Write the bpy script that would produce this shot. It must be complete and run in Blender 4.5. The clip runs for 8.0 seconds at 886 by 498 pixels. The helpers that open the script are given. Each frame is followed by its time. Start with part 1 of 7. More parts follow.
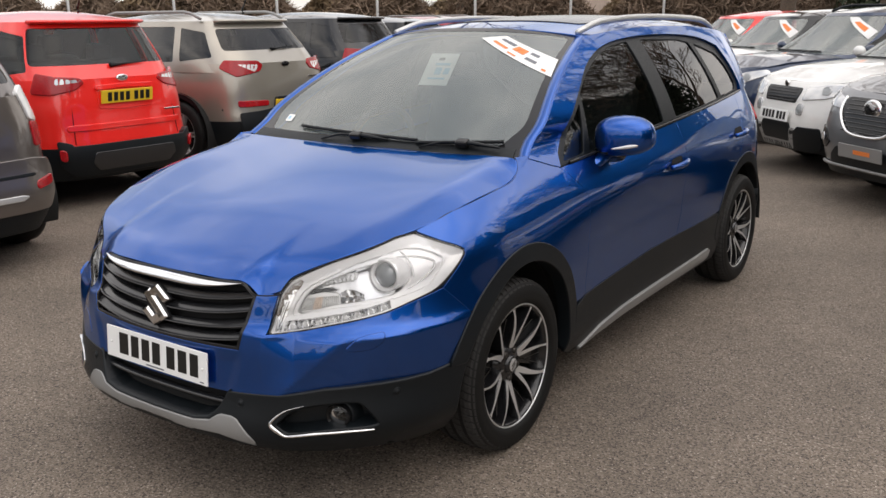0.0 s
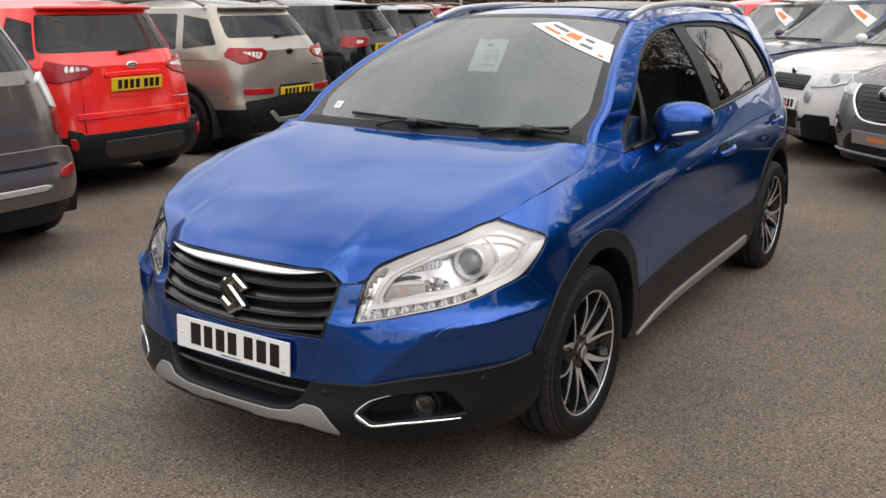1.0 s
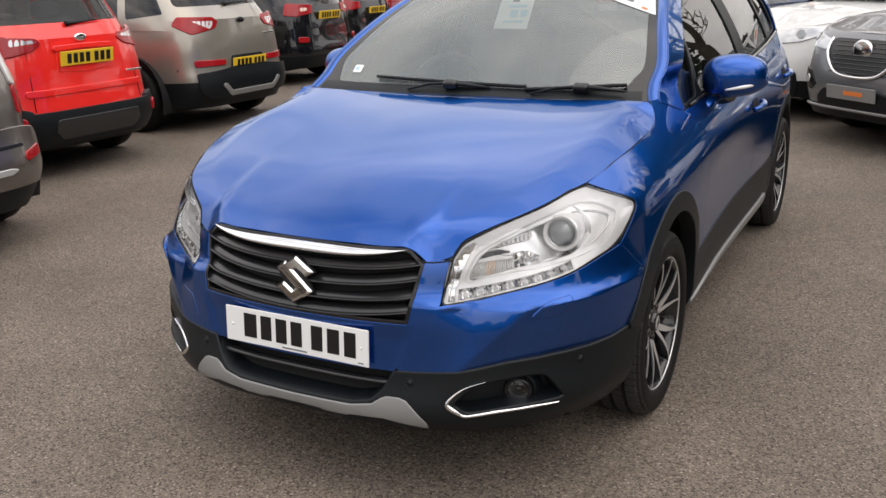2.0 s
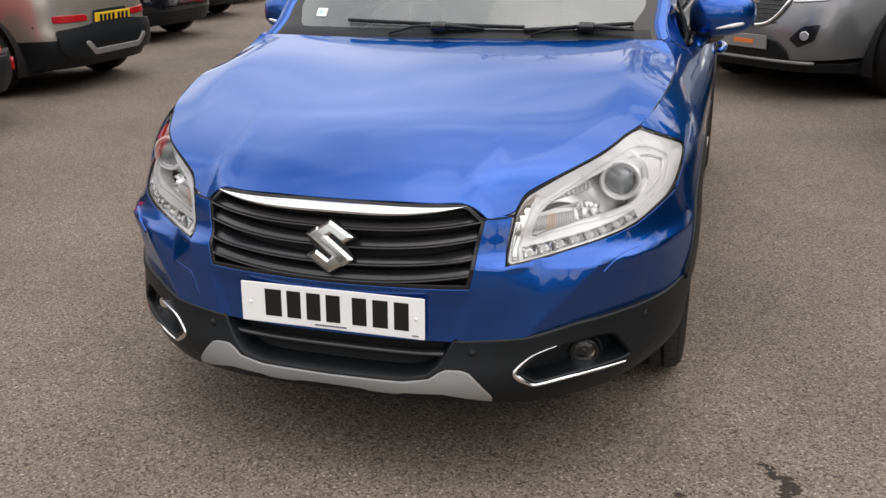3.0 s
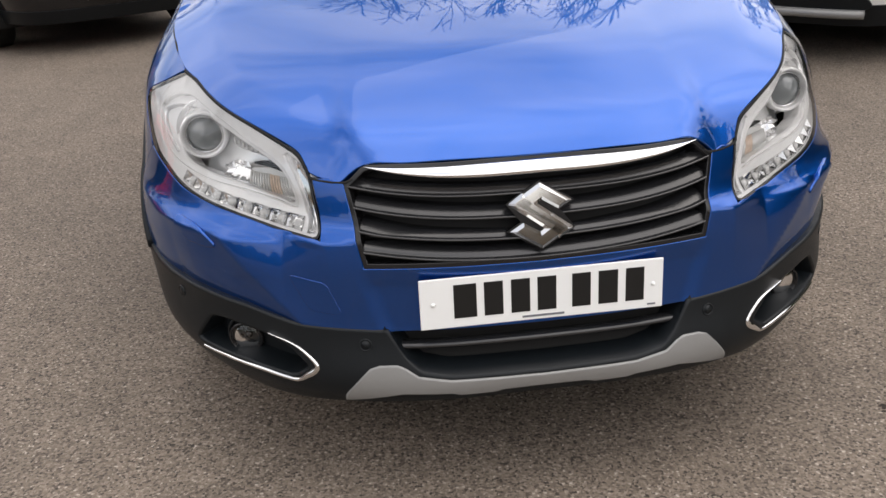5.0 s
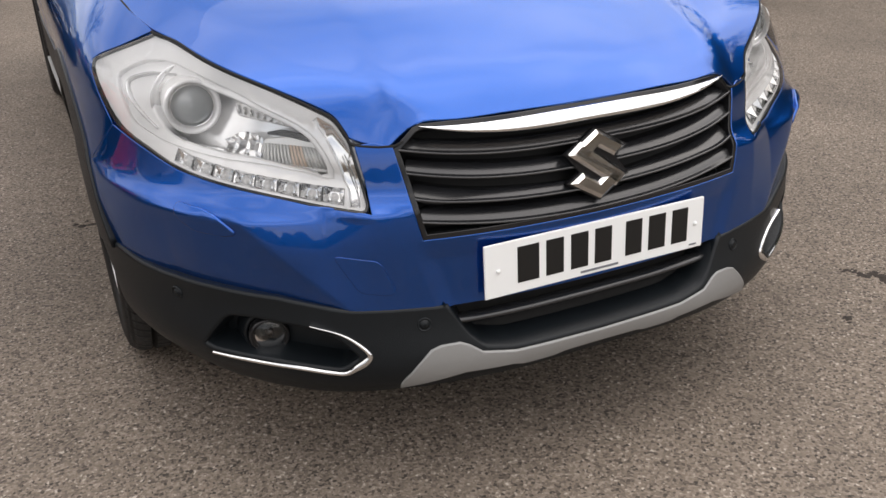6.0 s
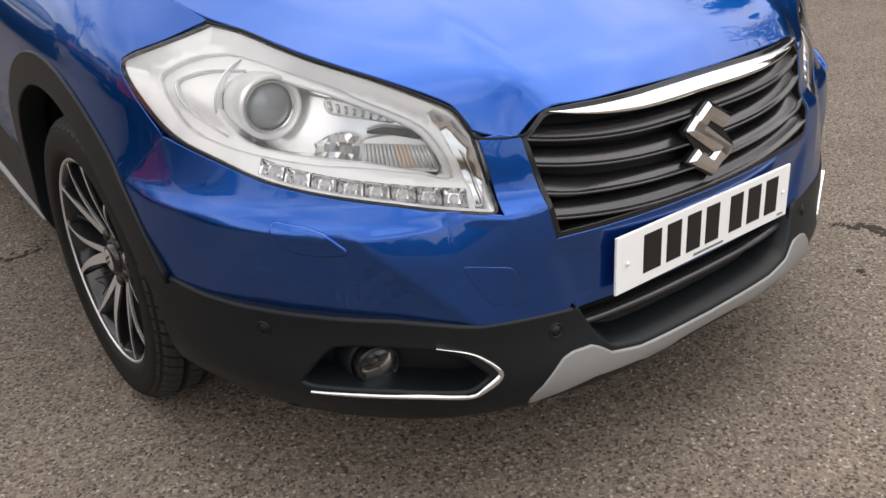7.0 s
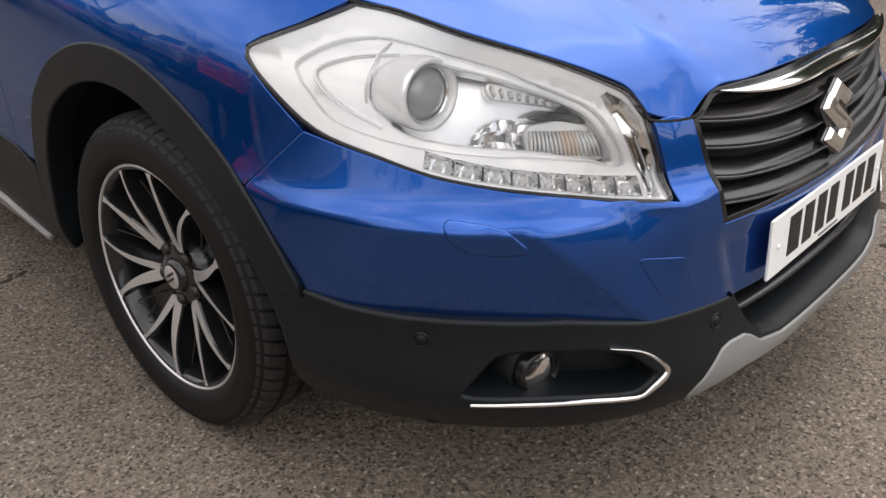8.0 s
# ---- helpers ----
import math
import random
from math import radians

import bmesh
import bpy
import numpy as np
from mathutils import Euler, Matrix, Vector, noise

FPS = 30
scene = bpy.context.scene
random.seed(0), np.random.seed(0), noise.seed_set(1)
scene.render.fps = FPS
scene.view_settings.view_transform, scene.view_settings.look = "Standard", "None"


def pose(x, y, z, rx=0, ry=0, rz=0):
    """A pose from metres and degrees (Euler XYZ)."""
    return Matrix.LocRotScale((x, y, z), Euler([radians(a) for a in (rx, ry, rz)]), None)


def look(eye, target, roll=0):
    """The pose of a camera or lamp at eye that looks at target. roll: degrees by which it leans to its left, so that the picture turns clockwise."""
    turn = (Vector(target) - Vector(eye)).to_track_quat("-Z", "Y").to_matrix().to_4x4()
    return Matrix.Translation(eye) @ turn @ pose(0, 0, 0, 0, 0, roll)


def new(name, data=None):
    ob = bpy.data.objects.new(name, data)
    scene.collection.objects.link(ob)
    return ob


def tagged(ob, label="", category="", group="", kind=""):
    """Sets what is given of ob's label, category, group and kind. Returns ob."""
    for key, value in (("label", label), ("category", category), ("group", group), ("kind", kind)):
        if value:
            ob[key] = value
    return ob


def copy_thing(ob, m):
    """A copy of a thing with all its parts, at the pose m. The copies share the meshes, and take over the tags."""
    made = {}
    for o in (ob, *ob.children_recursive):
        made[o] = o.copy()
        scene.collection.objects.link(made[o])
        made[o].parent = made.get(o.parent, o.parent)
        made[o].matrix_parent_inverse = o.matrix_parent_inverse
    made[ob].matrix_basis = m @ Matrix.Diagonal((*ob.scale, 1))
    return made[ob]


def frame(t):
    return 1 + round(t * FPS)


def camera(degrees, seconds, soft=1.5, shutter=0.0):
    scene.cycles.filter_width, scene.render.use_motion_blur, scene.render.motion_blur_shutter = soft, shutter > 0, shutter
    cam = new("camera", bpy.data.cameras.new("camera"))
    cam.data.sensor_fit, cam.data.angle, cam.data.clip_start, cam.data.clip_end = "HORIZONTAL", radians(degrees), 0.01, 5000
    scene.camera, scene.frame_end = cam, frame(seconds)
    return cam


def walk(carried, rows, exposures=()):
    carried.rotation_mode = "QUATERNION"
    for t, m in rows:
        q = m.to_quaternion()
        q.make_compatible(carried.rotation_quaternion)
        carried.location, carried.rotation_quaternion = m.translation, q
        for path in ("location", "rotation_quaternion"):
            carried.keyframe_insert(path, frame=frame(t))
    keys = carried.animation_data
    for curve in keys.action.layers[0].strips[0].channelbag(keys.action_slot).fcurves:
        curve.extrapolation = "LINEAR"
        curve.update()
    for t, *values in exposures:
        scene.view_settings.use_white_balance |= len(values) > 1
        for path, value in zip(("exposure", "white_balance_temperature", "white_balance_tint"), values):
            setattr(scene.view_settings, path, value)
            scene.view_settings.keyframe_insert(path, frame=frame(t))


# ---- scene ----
cam = camera(52.9, 8.0)
PATH = [
    (0, (2.397, -1.728, 1.547), (1.281, -0.146, 1.045), -0.6),
    (0.5, (2.291, -1.795, 1.544), (1.203, -0.197, 1.034), -0.7),
    (1, (2.101, -1.9, 1.537), (1.033, -0.293, 1.011), -0.5),
    (1.5, (1.86, -1.923, 1.503), (0.842, -0.293, 0.947), -0.9),
    (1.7, (1.745, -1.927, 1.498), (0.76, -0.283, 0.927), -1.3),
    (2.8, (1.061, -1.985, 1.424), (0.422, -0.207, 0.767), -1.3),
    (3, (0.937, -1.949, 1.412), (0.363, -0.159, 0.728), -1.3),
    (3.5, (0.624, -1.842, 1.395), (0.202, -0.03, 0.66), -2.0),
    (4, (0.259, -1.818, 1.372), (0.052, 0.02, 0.609), -2.6),
    (4.5, (-0.076, -1.764, 1.354), (-0.1, 0.073, 0.565), -3.1),
    (4.7, (-0.203, -1.706, 1.341), (-0.143, 0.125, 0.538), -3.1),
    (5.8, (-0.872, -1.402, 1.288), (-0.206, 0.273, 0.422), -1.0),
    (6, (-0.956, -1.321, 1.266), (-0.203, 0.304, 0.377), -1.2),
    (6.5, (-1.126, -1.081, 1.242), (-0.193, 0.426, 0.316), -1.9),
    (7, (-1.322, -0.882, 1.223), (-0.234, 0.515, 0.293), -1.1),
    (7.5, (-1.498, -0.674, 1.19), (-0.276, 0.606, 0.259), 0.4),
    (8, (-1.6, -0.484, 1.167), (-0.29, 0.706, 0.236), 0.3),
]
walk(cam, [(t, look(eye, target, roll)) for t, eye, target, roll in PATH], exposures=[(t, e, 6850, 12.5) for t, e in ((0, .12), (1.7, .19), (3.0, .34), (4.5, .39), (6.0, .41), (8.0, .47))])

# ---- world, sun, exposure ----
SUN_EL, SUN_AZ = radians(54), radians(88)
world = bpy.data.worlds.new("sky")
scene.world = world
world.use_nodes = True
wn, wl = world.node_tree.nodes, world.node_tree.links
wn.clear()
w_out, w_bg = wn.new("ShaderNodeOutputWorld"), wn.new("ShaderNodeBackground")
w_sky = wn.new("ShaderNodeTexSky")
w_sky.sky_type, w_sky.sun_disc = "NISHITA", False
w_sky.sun_elevation, w_sky.sun_rotation = SUN_EL, SUN_AZ
w_co, w_map = wn.new("ShaderNodeTexCoord"), wn.new("ShaderNodeMapping")
w_map.inputs["Scale"].default_value = (1.0, 1.0, 2.6)
w_n1, w_ramp, w_mix = wn.new("ShaderNodeTexNoise"), wn.new("ShaderNodeValToRGB"), wn.new("ShaderNodeMix")
w_n1.inputs["Scale"].default_value, w_n1.inputs["Detail"].default_value, w_n1.inputs["Roughness"].default_value = 1.3, 5, 0.5
w_n1.inputs["Distortion"].default_value = 0.6
w_ramp.color_ramp.elements[0].position, w_ramp.color_ramp.elements[1].position = 0.24, 0.66
w_mix.data_type = "RGBA"
w_n2, w_ramp2 = wn.new("ShaderNodeTexNoise"), wn.new("ShaderNodeValToRGB")
w_n2.inputs["Scale"].default_value, w_n2.inputs["Detail"].default_value = 3.5, 6
w_ramp2.color_ramp.elements[0].color = (10.5, 10.6, 10.8, 1)
w_ramp2.color_ramp.elements[1].color = (17.0, 16.6, 16.0, 1)
w_ramp2.color_ramp.elements[0].position, w_ramp2.color_ramp.elements[1].position = 0.35, 0.68
wl.new(w_co.outputs["Generated"], w_map.inputs[0])
wl.new(w_map.outputs[0], w_n1.inputs["Vector"])
wl.new(w_map.outputs[0], w_n2.inputs["Vector"])
wl.new(w_n1.outputs["Fac"], w_ramp.inputs[0])
wl.new(w_n2.outputs["Fac"], w_ramp2.inputs[0])
wl.new(w_ramp.outputs[0], w_mix.inputs["Factor"])
wl.new(w_sky.outputs[0], w_mix.inputs["A"])
wl.new(w_ramp2.outputs[0], w_mix.inputs["B"])
# overcast: the zenith is brighter than the horizon, the sunward side brighter than the other
w_sep, w_rise, w_dim = wn.new("ShaderNodeVectorMath"), wn.new("ShaderNodeMapRange"), wn.new("ShaderNodeMix")
w_sep.operation = "DOT_PRODUCT"
w_sep.inputs[1].default_value = (0.16 * math.sin(SUN_AZ), 0.16 * math.cos(SUN_AZ), 1.0)
w_rise.inputs["From Min"].default_value, w_rise.inputs["From Max"].default_value = -0.17, 1.02
w_rise.inputs["To Min"].default_value, w_rise.inputs["To Max"].default_value = 0.66, 1.26
w_dim.data_type, w_dim.blend_type = "RGBA", "MULTIPLY"
w_dim.inputs["Factor"].default_value = 1.0
wl.new(w_co.outputs["Generated"], w_sep.inputs[0])
wl.new(w_sep.outputs["Value"], w_rise.inputs["Value"])
wl.new(w_mix.outputs["Result"], w_dim.inputs["A"])
wl.new(w_rise.outputs[0], w_dim.inputs["B"])
wl.new(w_dim.outputs["Result"], w_bg.inputs["Color"])
w_bg.inputs["Strength"].default_value = 0.128
wl.new(w_bg.outputs[0], w_out.inputs["Surface"])

sun = new("sun", bpy.data.lights.new("sun", "SUN"))
sun.data.energy, sun.data.angle, sun.data.color = 0.85, radians(100), (1.0, 0.96, 0.90)
sun.matrix_world = look((0, 0, 30), (30 * math.sin(SUN_AZ + math.pi), 30 * math.cos(SUN_AZ + math.pi), 30 - 30 * math.tan(SUN_EL)))

# ---- materials ----
def material(name, color, rough=0.5, metal=0.0, grain=0.0, scale=200.0, bump=0.0, stain=0.0, coat=0.0, spec=0.5, trans=0.0, emit=0.0, ior=1.45):
    """A procedural surface: grain is fine variation at `scale`, stain slow variation, bump fine relief."""
    m = bpy.data.materials.new(name)
    m.use_nodes = True
    n, l = m.node_tree.nodes, m.node_tree.links
    b = n["Principled BSDF"]
    b.inputs["Base Color"].default_value = (*color, 1)
    b.inputs["Roughness"].default_value, b.inputs["Metallic"].default_value = rough, metal
    b.inputs["Coat Weight"].default_value, b.inputs["Coat Roughness"].default_value, b.inputs["Coat IOR"].default_value = coat, 0.02, 1.5
    b.inputs["Specular IOR Level"].default_value, b.inputs["Transmission Weight"].default_value = spec, trans
    b.inputs["IOR"].default_value = ior
    if emit:
        b.inputs["Emission Color"].default_value, b.inputs["Emission Strength"].default_value = (*color, 1), emit
    if grain or stain or bump:
        co = n.new("ShaderNodeTexCoord")
        f, s = n.new("ShaderNodeTexNoise"), n.new("ShaderNodeTexNoise")
        f.inputs["Scale"].default_value, f.inputs["Detail"].default_value = scale, 3
        s.inputs["Scale"].default_value, s.inputs["Detail"].default_value = 2.3, 5
        l.new(co.outputs["Object"], f.inputs["Vector"])
        l.new(co.outputs["Object"], s.inputs["Vector"])
        mf, ms, ad = n.new("ShaderNodeMapRange"), n.new("ShaderNodeMapRange"), n.new("ShaderNodeMath")
        for q, a in ((mf, grain), (ms, stain)):
            q.inputs["From Min"].default_value, q.inputs["From Max"].default_value = 0.3, 0.7
            q.inputs["To Min"].default_value, q.inputs["To Max"].default_value = 1 - a, 1 + a
        l.new(f.outputs["Fac"], mf.inputs["Value"])
        l.new(s.outputs["Fac"], ms.inputs["Value"])
        ad.operation = "MULTIPLY"
        l.new(mf.outputs[0], ad.inputs[0])
        l.new(ms.outputs[0], ad.inputs[1])
        mx = n.new("ShaderNodeMix")
        mx.data_type, mx.blend_type = "RGBA", "MULTIPLY"
        mx.inputs["Factor"].default_value, mx.inputs["A"].default_value = 1.0, (*color, 1)
        l.new(ad.outputs[0], mx.inputs["B"])
        l.new(mx.outputs["Result"], b.inputs["Base Color"])
        if stain:
            rr = n.new("ShaderNodeMapRange")
            rr.inputs["To Min"].default_value, rr.inputs["To Max"].default_value = max(0.02, rough * (1 - stain)), rough * (1 + stain)
            l.new(s.outputs["Fac"], rr.inputs["Value"])
            l.new(rr.outputs[0], b.inputs["Roughness"])
        if bump:
            bp = n.new("ShaderNodeBump")
            bp.inputs["Strength"].default_value, bp.inputs["Distance"].default_value = bump, 0.002
            l.new(f.outputs["Fac"], bp.inputs["Height"])
            l.new(bp.outputs[0], b.inputs["Normal"])
    return m


def paint(name, color, metal=0.55, rough=0.28):
    return material(name, color, rough, metal, grain=0.10, scale=900, stain=0.05, coat=1.0)


def clear_glass(name, tint, rough=0.0, clear=0.9, ior=1.6, haze=0.0):
    """Thin sheet glass: light goes straight through, with the gloss of a pane."""
    m = bpy.data.materials.new(name)
    m.use_nodes = True
    n, l = m.node_tree.nodes, m.node_tree.links
    n.remove(n["Principled BSDF"])
    t, g, x, fr = n.new("ShaderNodeBsdfTransparent"), n.new("ShaderNodeBsdfGlossy"), n.new("ShaderNodeMixShader"), n.new("ShaderNodeFresnel")
    t.inputs["Color"].default_value = (*[c * clear for c in tint], 1)
    g.inputs["Roughness"].default_value = rough
    fr.inputs["IOR"].default_value = ior
    l.new(fr.outputs[0], x.inputs[0])
    l.new(t.outputs[0], x.inputs[1])
    l.new(g.outputs[0], x.inputs[2])
    if haze:                                  # pale diffuse film imitates the sky's haze on the pane
        d, y = n.new("ShaderNodeBsdfDiffuse"), n.new("ShaderNodeMixShader")
        d.inputs["Color"].default_value = (.58, .65, .63, 1)
        y.inputs[0].default_value = haze
        l.new(x.outputs[0], y.inputs[1])
        l.new(d.outputs[0], y.inputs[2])
        l.new(y.outputs[0], n["Material Output"].inputs["Surface"])
    else:
        l.new(x.outputs[0], n["Material Output"].inputs["Surface"])
    return m


def asphalt():
    m = bpy.data.materials.new("asphalt")
    m.use_nodes = True
    n, l = m.node_tree.nodes, m.node_tree.links
    b = n["Principled BSDF"]
    co = n.new("ShaderNodeTexCoord")
    v, f, s, s2 = n.new("ShaderNodeTexVoronoi"), n.new("ShaderNodeTexNoise"), n.new("ShaderNodeTexNoise"), n.new("ShaderNodeTexNoise")
    v.inputs["Scale"].default_value = 165
    f.inputs["Scale"].default_value, f.inputs["Detail"].default_value = 95, 5
    s.inputs["Scale"].default_value, s.inputs["Detail"].default_value = 1.1, 5
    s2.inputs["Scale"].default_value, s2.inputs["Detail"].default_value = 9, 3
    for q in (v, f, s, s2):
        l.new(co.outputs["Object"], q.inputs["Vector"])
    r = n.new("ShaderNodeValToRGB")          # aggregate: dark binder to pale chips
    e = r.color_ramp.elements
    e[0].position, e[0].color = 0.0, (.034, .027, .021, 1)
    e[1].position, e[1].color = 1.0, (.46, .40, .34, 1)
    for at, col in ((.17, (.125, .099, .077, 1)), (.50, (.190, .152, .119, 1)), (.88, (.27, .225, .182, 1))):
        a = e.new(at)
        a.color = col
    bw = n.new("ShaderNodeSeparateColor")
    l.new(v.outputs["Color"], bw.inputs[0])
    ma = n.new("ShaderNodeMath")
    ma.operation = "MULTIPLY"
    l.new(bw.outputs[0], ma.inputs[0])
    l.new(f.outputs["Fac"], ma.inputs[1])
    mb = n.new("ShaderNodeMath")
    mb.operation = "MULTIPLY"
    mb.inputs[1].default_value = 1.7
    l.new(ma.outputs[0], mb.inputs[0])
    l.new(mb.outputs[0], r.inputs[0])
    rs = n.new("ShaderNodeMapRange")
    rs.inputs["From Min"].default_value, rs.inputs["From Max"].default_value = .3, .7
    rs.inputs["To Min"].default_value, rs.inputs["To Max"].default_value = .80, 1.15
    l.new(s.outputs["Fac"], rs.inputs["Value"])
    r2 = n.new("ShaderNodeMapRange")
    r2.inputs["From Min"].default_value, r2.inputs["From Max"].default_value = .3, .7
    r2.inputs["To Min"].default_value, r2.inputs["To Max"].default_value = .93, 1.06
    l.new(s2.outputs["Fac"], r2.inputs["Value"])
    mm = n.new("ShaderNodeMath")
    mm.operation = "MULTIPLY"
    l.new(rs.outputs[0], mm.inputs[0])
    l.new(r2.outputs[0], mm.inputs[1])
    mx = n.new("ShaderNodeMix")
    mx.data_type, mx.blend_type = "RGBA", "MULTIPLY"
    mx.inputs["Factor"].default_value = 1
    l.new(r.outputs[0], mx.inputs["A"])
    l.new(mm.outputs[0], mx.inputs["B"])
    l.new(mx.outputs["Result"], b.inputs["Base Color"])
    b.inputs["Roughness"].default_value = .8
    bp = n.new("ShaderNodeBump")
    bp.inputs["Strength"].default_value, bp.inputs["Distance"].default_value = 1.0, .007
    l.new(mb.outputs[0], bp.inputs["Height"])
    l.new(bp.outputs[0], b.inputs["Normal"])
    return m


BLUE = paint("blue_metallic_paint", (.0012, .072, .345), .97, .34)
BLUE.node_tree.nodes["Principled BSDF"].inputs["Specular Tint"].default_value = (.45, .68, 1.0, 1)
BLUE.node_tree.nodes["Principled BSDF"].inputs["Coat IOR"].default_value = 1.53
BLACK_PLASTIC = material("textured_black_plastic", (.0052, .0074, .0094), .43, spec=.36, grain=.12, scale=500, bump=.25, stain=.12)
DARK = material("dark_void", (.006, .006, .006), .8, stain=.2)
GLOSS_BLACK = material("gloss_black_plastic", (.012, .012, .013), .16, stain=.1)
GRILLE_GREY = material("satin_grille_black", (.016, .0165, .018), .24, spec=.9, grain=.05, scale=400, stain=.1)
SILVER_PLASTIC = material("silver_painted_plastic", (.27, .27, .265), .38, .25, grain=.05, scale=700, stain=.06)
RAIL_SILVER = material("satin_silver_rail", (.62, .62, .61), .34, .55, stain=.06)
CHROME = material("chrome", (.86, .86, .86), .10, 1.0, stain=.2)
SATIN_CHROME = material("satin_reflector", (.97, .97, .97), .16, .14, coat=.9, stain=.05)
LAMP_BOWL = material("aluminised_bowl", (.93, .93, .93), .20, .60, stain=.08)
RUBBER = material("tyre_rubber", (.007, .007, .0068), .62, spec=.3, grain=.15, scale=150, bump=.2, stain=.18)
# paler than the sidewall: dust, plus the tread face's stronger light put into the colour
TREAD = material("dusty_lit_tread_rubber", (.026, .025, .024), .8, grain=.3, scale=90, bump=.4, stain=.25)
RIM_BLACK = material("rim_black", (.010, .010, .011), .22, stain=.1, coat=.5)
RIM_CUT = material("diamond_cut_alloy", (.70, .70, .70), .34, .7, grain=.06, scale=300, stain=.1)
RIM_DARK = material("brake_iron", (.06, .055, .05), .5, .7, grain=.2, scale=60)
WINDSCREEN = clear_glass("windscreen_glass", (.84, .94, .91), ior=2.2, haze=.18)
TINTED = clear_glass("tinted_glass", (.34, .39, .38), ior=1.5)
PRIVACY = clear_glass("privacy_glass", (.10, .11, .11), ior=1.7)
LIGHT_TINT = clear_glass("light_tinted_glass", (.62, .70, .68), ior=1.5)
LENS = clear_glass("lamp_lens", (.99, .99, .99), clear=.99, ior=1.6)
PROJECTOR = material("projector_glass", (.25, .27, .28), .05, .0, coat=1.0, spec=.9)
WHITE_LENS = material("frosted_lens", (.80, .80, .79), .16, .25, coat=.6)
AMBER_LENS = material("amber_lens", (.82, .67, .56), .2, coat=.5)
RED_LENS = material("red_lamp_plastic", (.36, .006, .010), .22, coat=.35, stain=.15, grain=.15, scale=60)
CLEAR_LAMP = material("clear_lamp_unit", (.62, .63, .64), .14, .55, coat=1.0, stain=.2)
WHITE_CARD = material("white_card", (.80, .80, .79), .5, stain=.04)
YELLOW_PLATE = material("yellow_plate_sheet", (.80, .52, .03), .35, stain=.04)
WHITE_PLATE = material("white_plate_sheet", (.87, .88, .87), .32, stain=.03)
PLATE_BLACK = material("plate_black", (.008, .008, .008), .4, stain=.1)
PRINT_GREY = material("print_grey", (.16, .17, .19), .5, stain=.05)
PRINT_ORANGE = material("print_orange", (.80, .22, .05), .5, stain=.05)
PRINT_BLUE = material("print_pale_blue", (.35, .58, .74), .5, stain=.05)
CABIN_DARK = material("cabin_trim", (.045, .046, .048), .6, grain=.1, scale=250, stain=.1)
CABIN_GREY = material("seat_cloth", (.10, .10, .105), .85, grain=.2, scale=400, stain=.1)
HEADLINER = material("headliner_cloth", (.45, .44, .42), .9, stain=.05)
ASPHALT = asphalt()

# ---- building kit ----
from mathutils.geometry import delaunay_2d_cdt


def put(name, verts, faces, mat, parent=None, label="", normals=None, smooth=True):
    """One mesh object under its thing or part."""
    me = bpy.data.meshes.new(name)
    me.from_pydata([tuple(map(float, v)) for v in verts], [], [tuple(map(int, f)) for f in faces])
    me.materials.append(mat)
    if smooth:
        me.polygons.foreach_set("use_smooth", [True] * len(me.polygons))
    me.update()
    if normals is not None:
        me.normals_split_custom_set_from_vertices([tuple(map(float, v)) for v in normals])
    ob = new(name, me)
    if parent is not None:
        ob.parent = parent
    return tagged(ob, label)


def part(name, bm, mat, parent, label="", smooth=True):
    """Link a bmesh as one mesh object under a thing or a part."""
    me = bpy.data.meshes.new(name)
    bm.normal_update()
    bm.to_mesh(me)
    bm.free()
    me.materials.append(mat)
    if smooth:
        me.polygons.foreach_set("use_smooth", [True] * len(me.polygons))
    ob = new(name, me)
    if parent is not None:
        ob.parent = parent
    return tagged(ob, label)


def thing(name, label, category, group="", m=None):
    ob = new(name)
    ob.empty_display_size = 0.2
    if m is not None:
        ob.matrix_world = m
    return tagged(ob, label, category, group)


def resample(pts, step, closed=True):
    pts = [np.array(p, float) for p in pts]
    out = []
    for a, b in zip(pts, pts[1:] + pts[:1] if closed else pts[1:]):
        k = max(1, int(np.ceil(np.linalg.norm(b - a) / step)))
        out += [a + (b - a) * i / k for i in range(k)]
    if not closed:
        out.append(pts[-1])
    return np.array(out)


def rounded(pts, radius, n=5):
    """Closed outline with its corners rounded; radius one number or one for each corner."""
    pts = [np.array(p, float) for p in pts]
    rs = [radius] * len(pts) if np.isscalar(radius) else radius
    out = []
    for i, p in enumerate(pts):
        a, b = pts[i - 1] - p, pts[(i + 1) % len(pts)] - p
        la, lb = np.linalg.norm(a), np.linalg.norm(b)
        r = min(rs[i], la * .48, lb * .48)
        if r < 1e-4:
            out.append(p)
            continue
        p0, p1 = p + a / la * r, p + b / lb * r
        for k in range(n + 1):
            t = k / n
            out.append((1 - t) ** 2 * p0 + 2 * t * (1 - t) * p + t * t * p1)
    return np.array(out)


def area2(p):
    return .5 * np.sum(p[:, 0] * np.roll(p[:, 1], -1) - np.roll(p[:, 0], -1) * p[:, 1])


def offset(p, d):
    """Closed outline moved inwards by d (outwards if negative)."""
    p = np.asarray(p, float)
    if area2(p) < 0:
        p = p[::-1]
    e0, e1 = p - np.roll(p, 1, 0), np.roll(p, -1, 0) - p
    n0 = np.stack([-e0[:, 1], e0[:, 0]], 1)
    n1 = np.stack([-e1[:, 1], e1[:, 0]], 1)
    n0 /= np.maximum(np.linalg.norm(n0, axis=1), 1e-9)[:, None]
    n1 /= np.maximum(np.linalg.norm(n1, axis=1), 1e-9)[:, None]
    m = n0 + n1
    m /= np.maximum(np.sum(m * n0, 1), .35)[:, None]
    return p + m * d


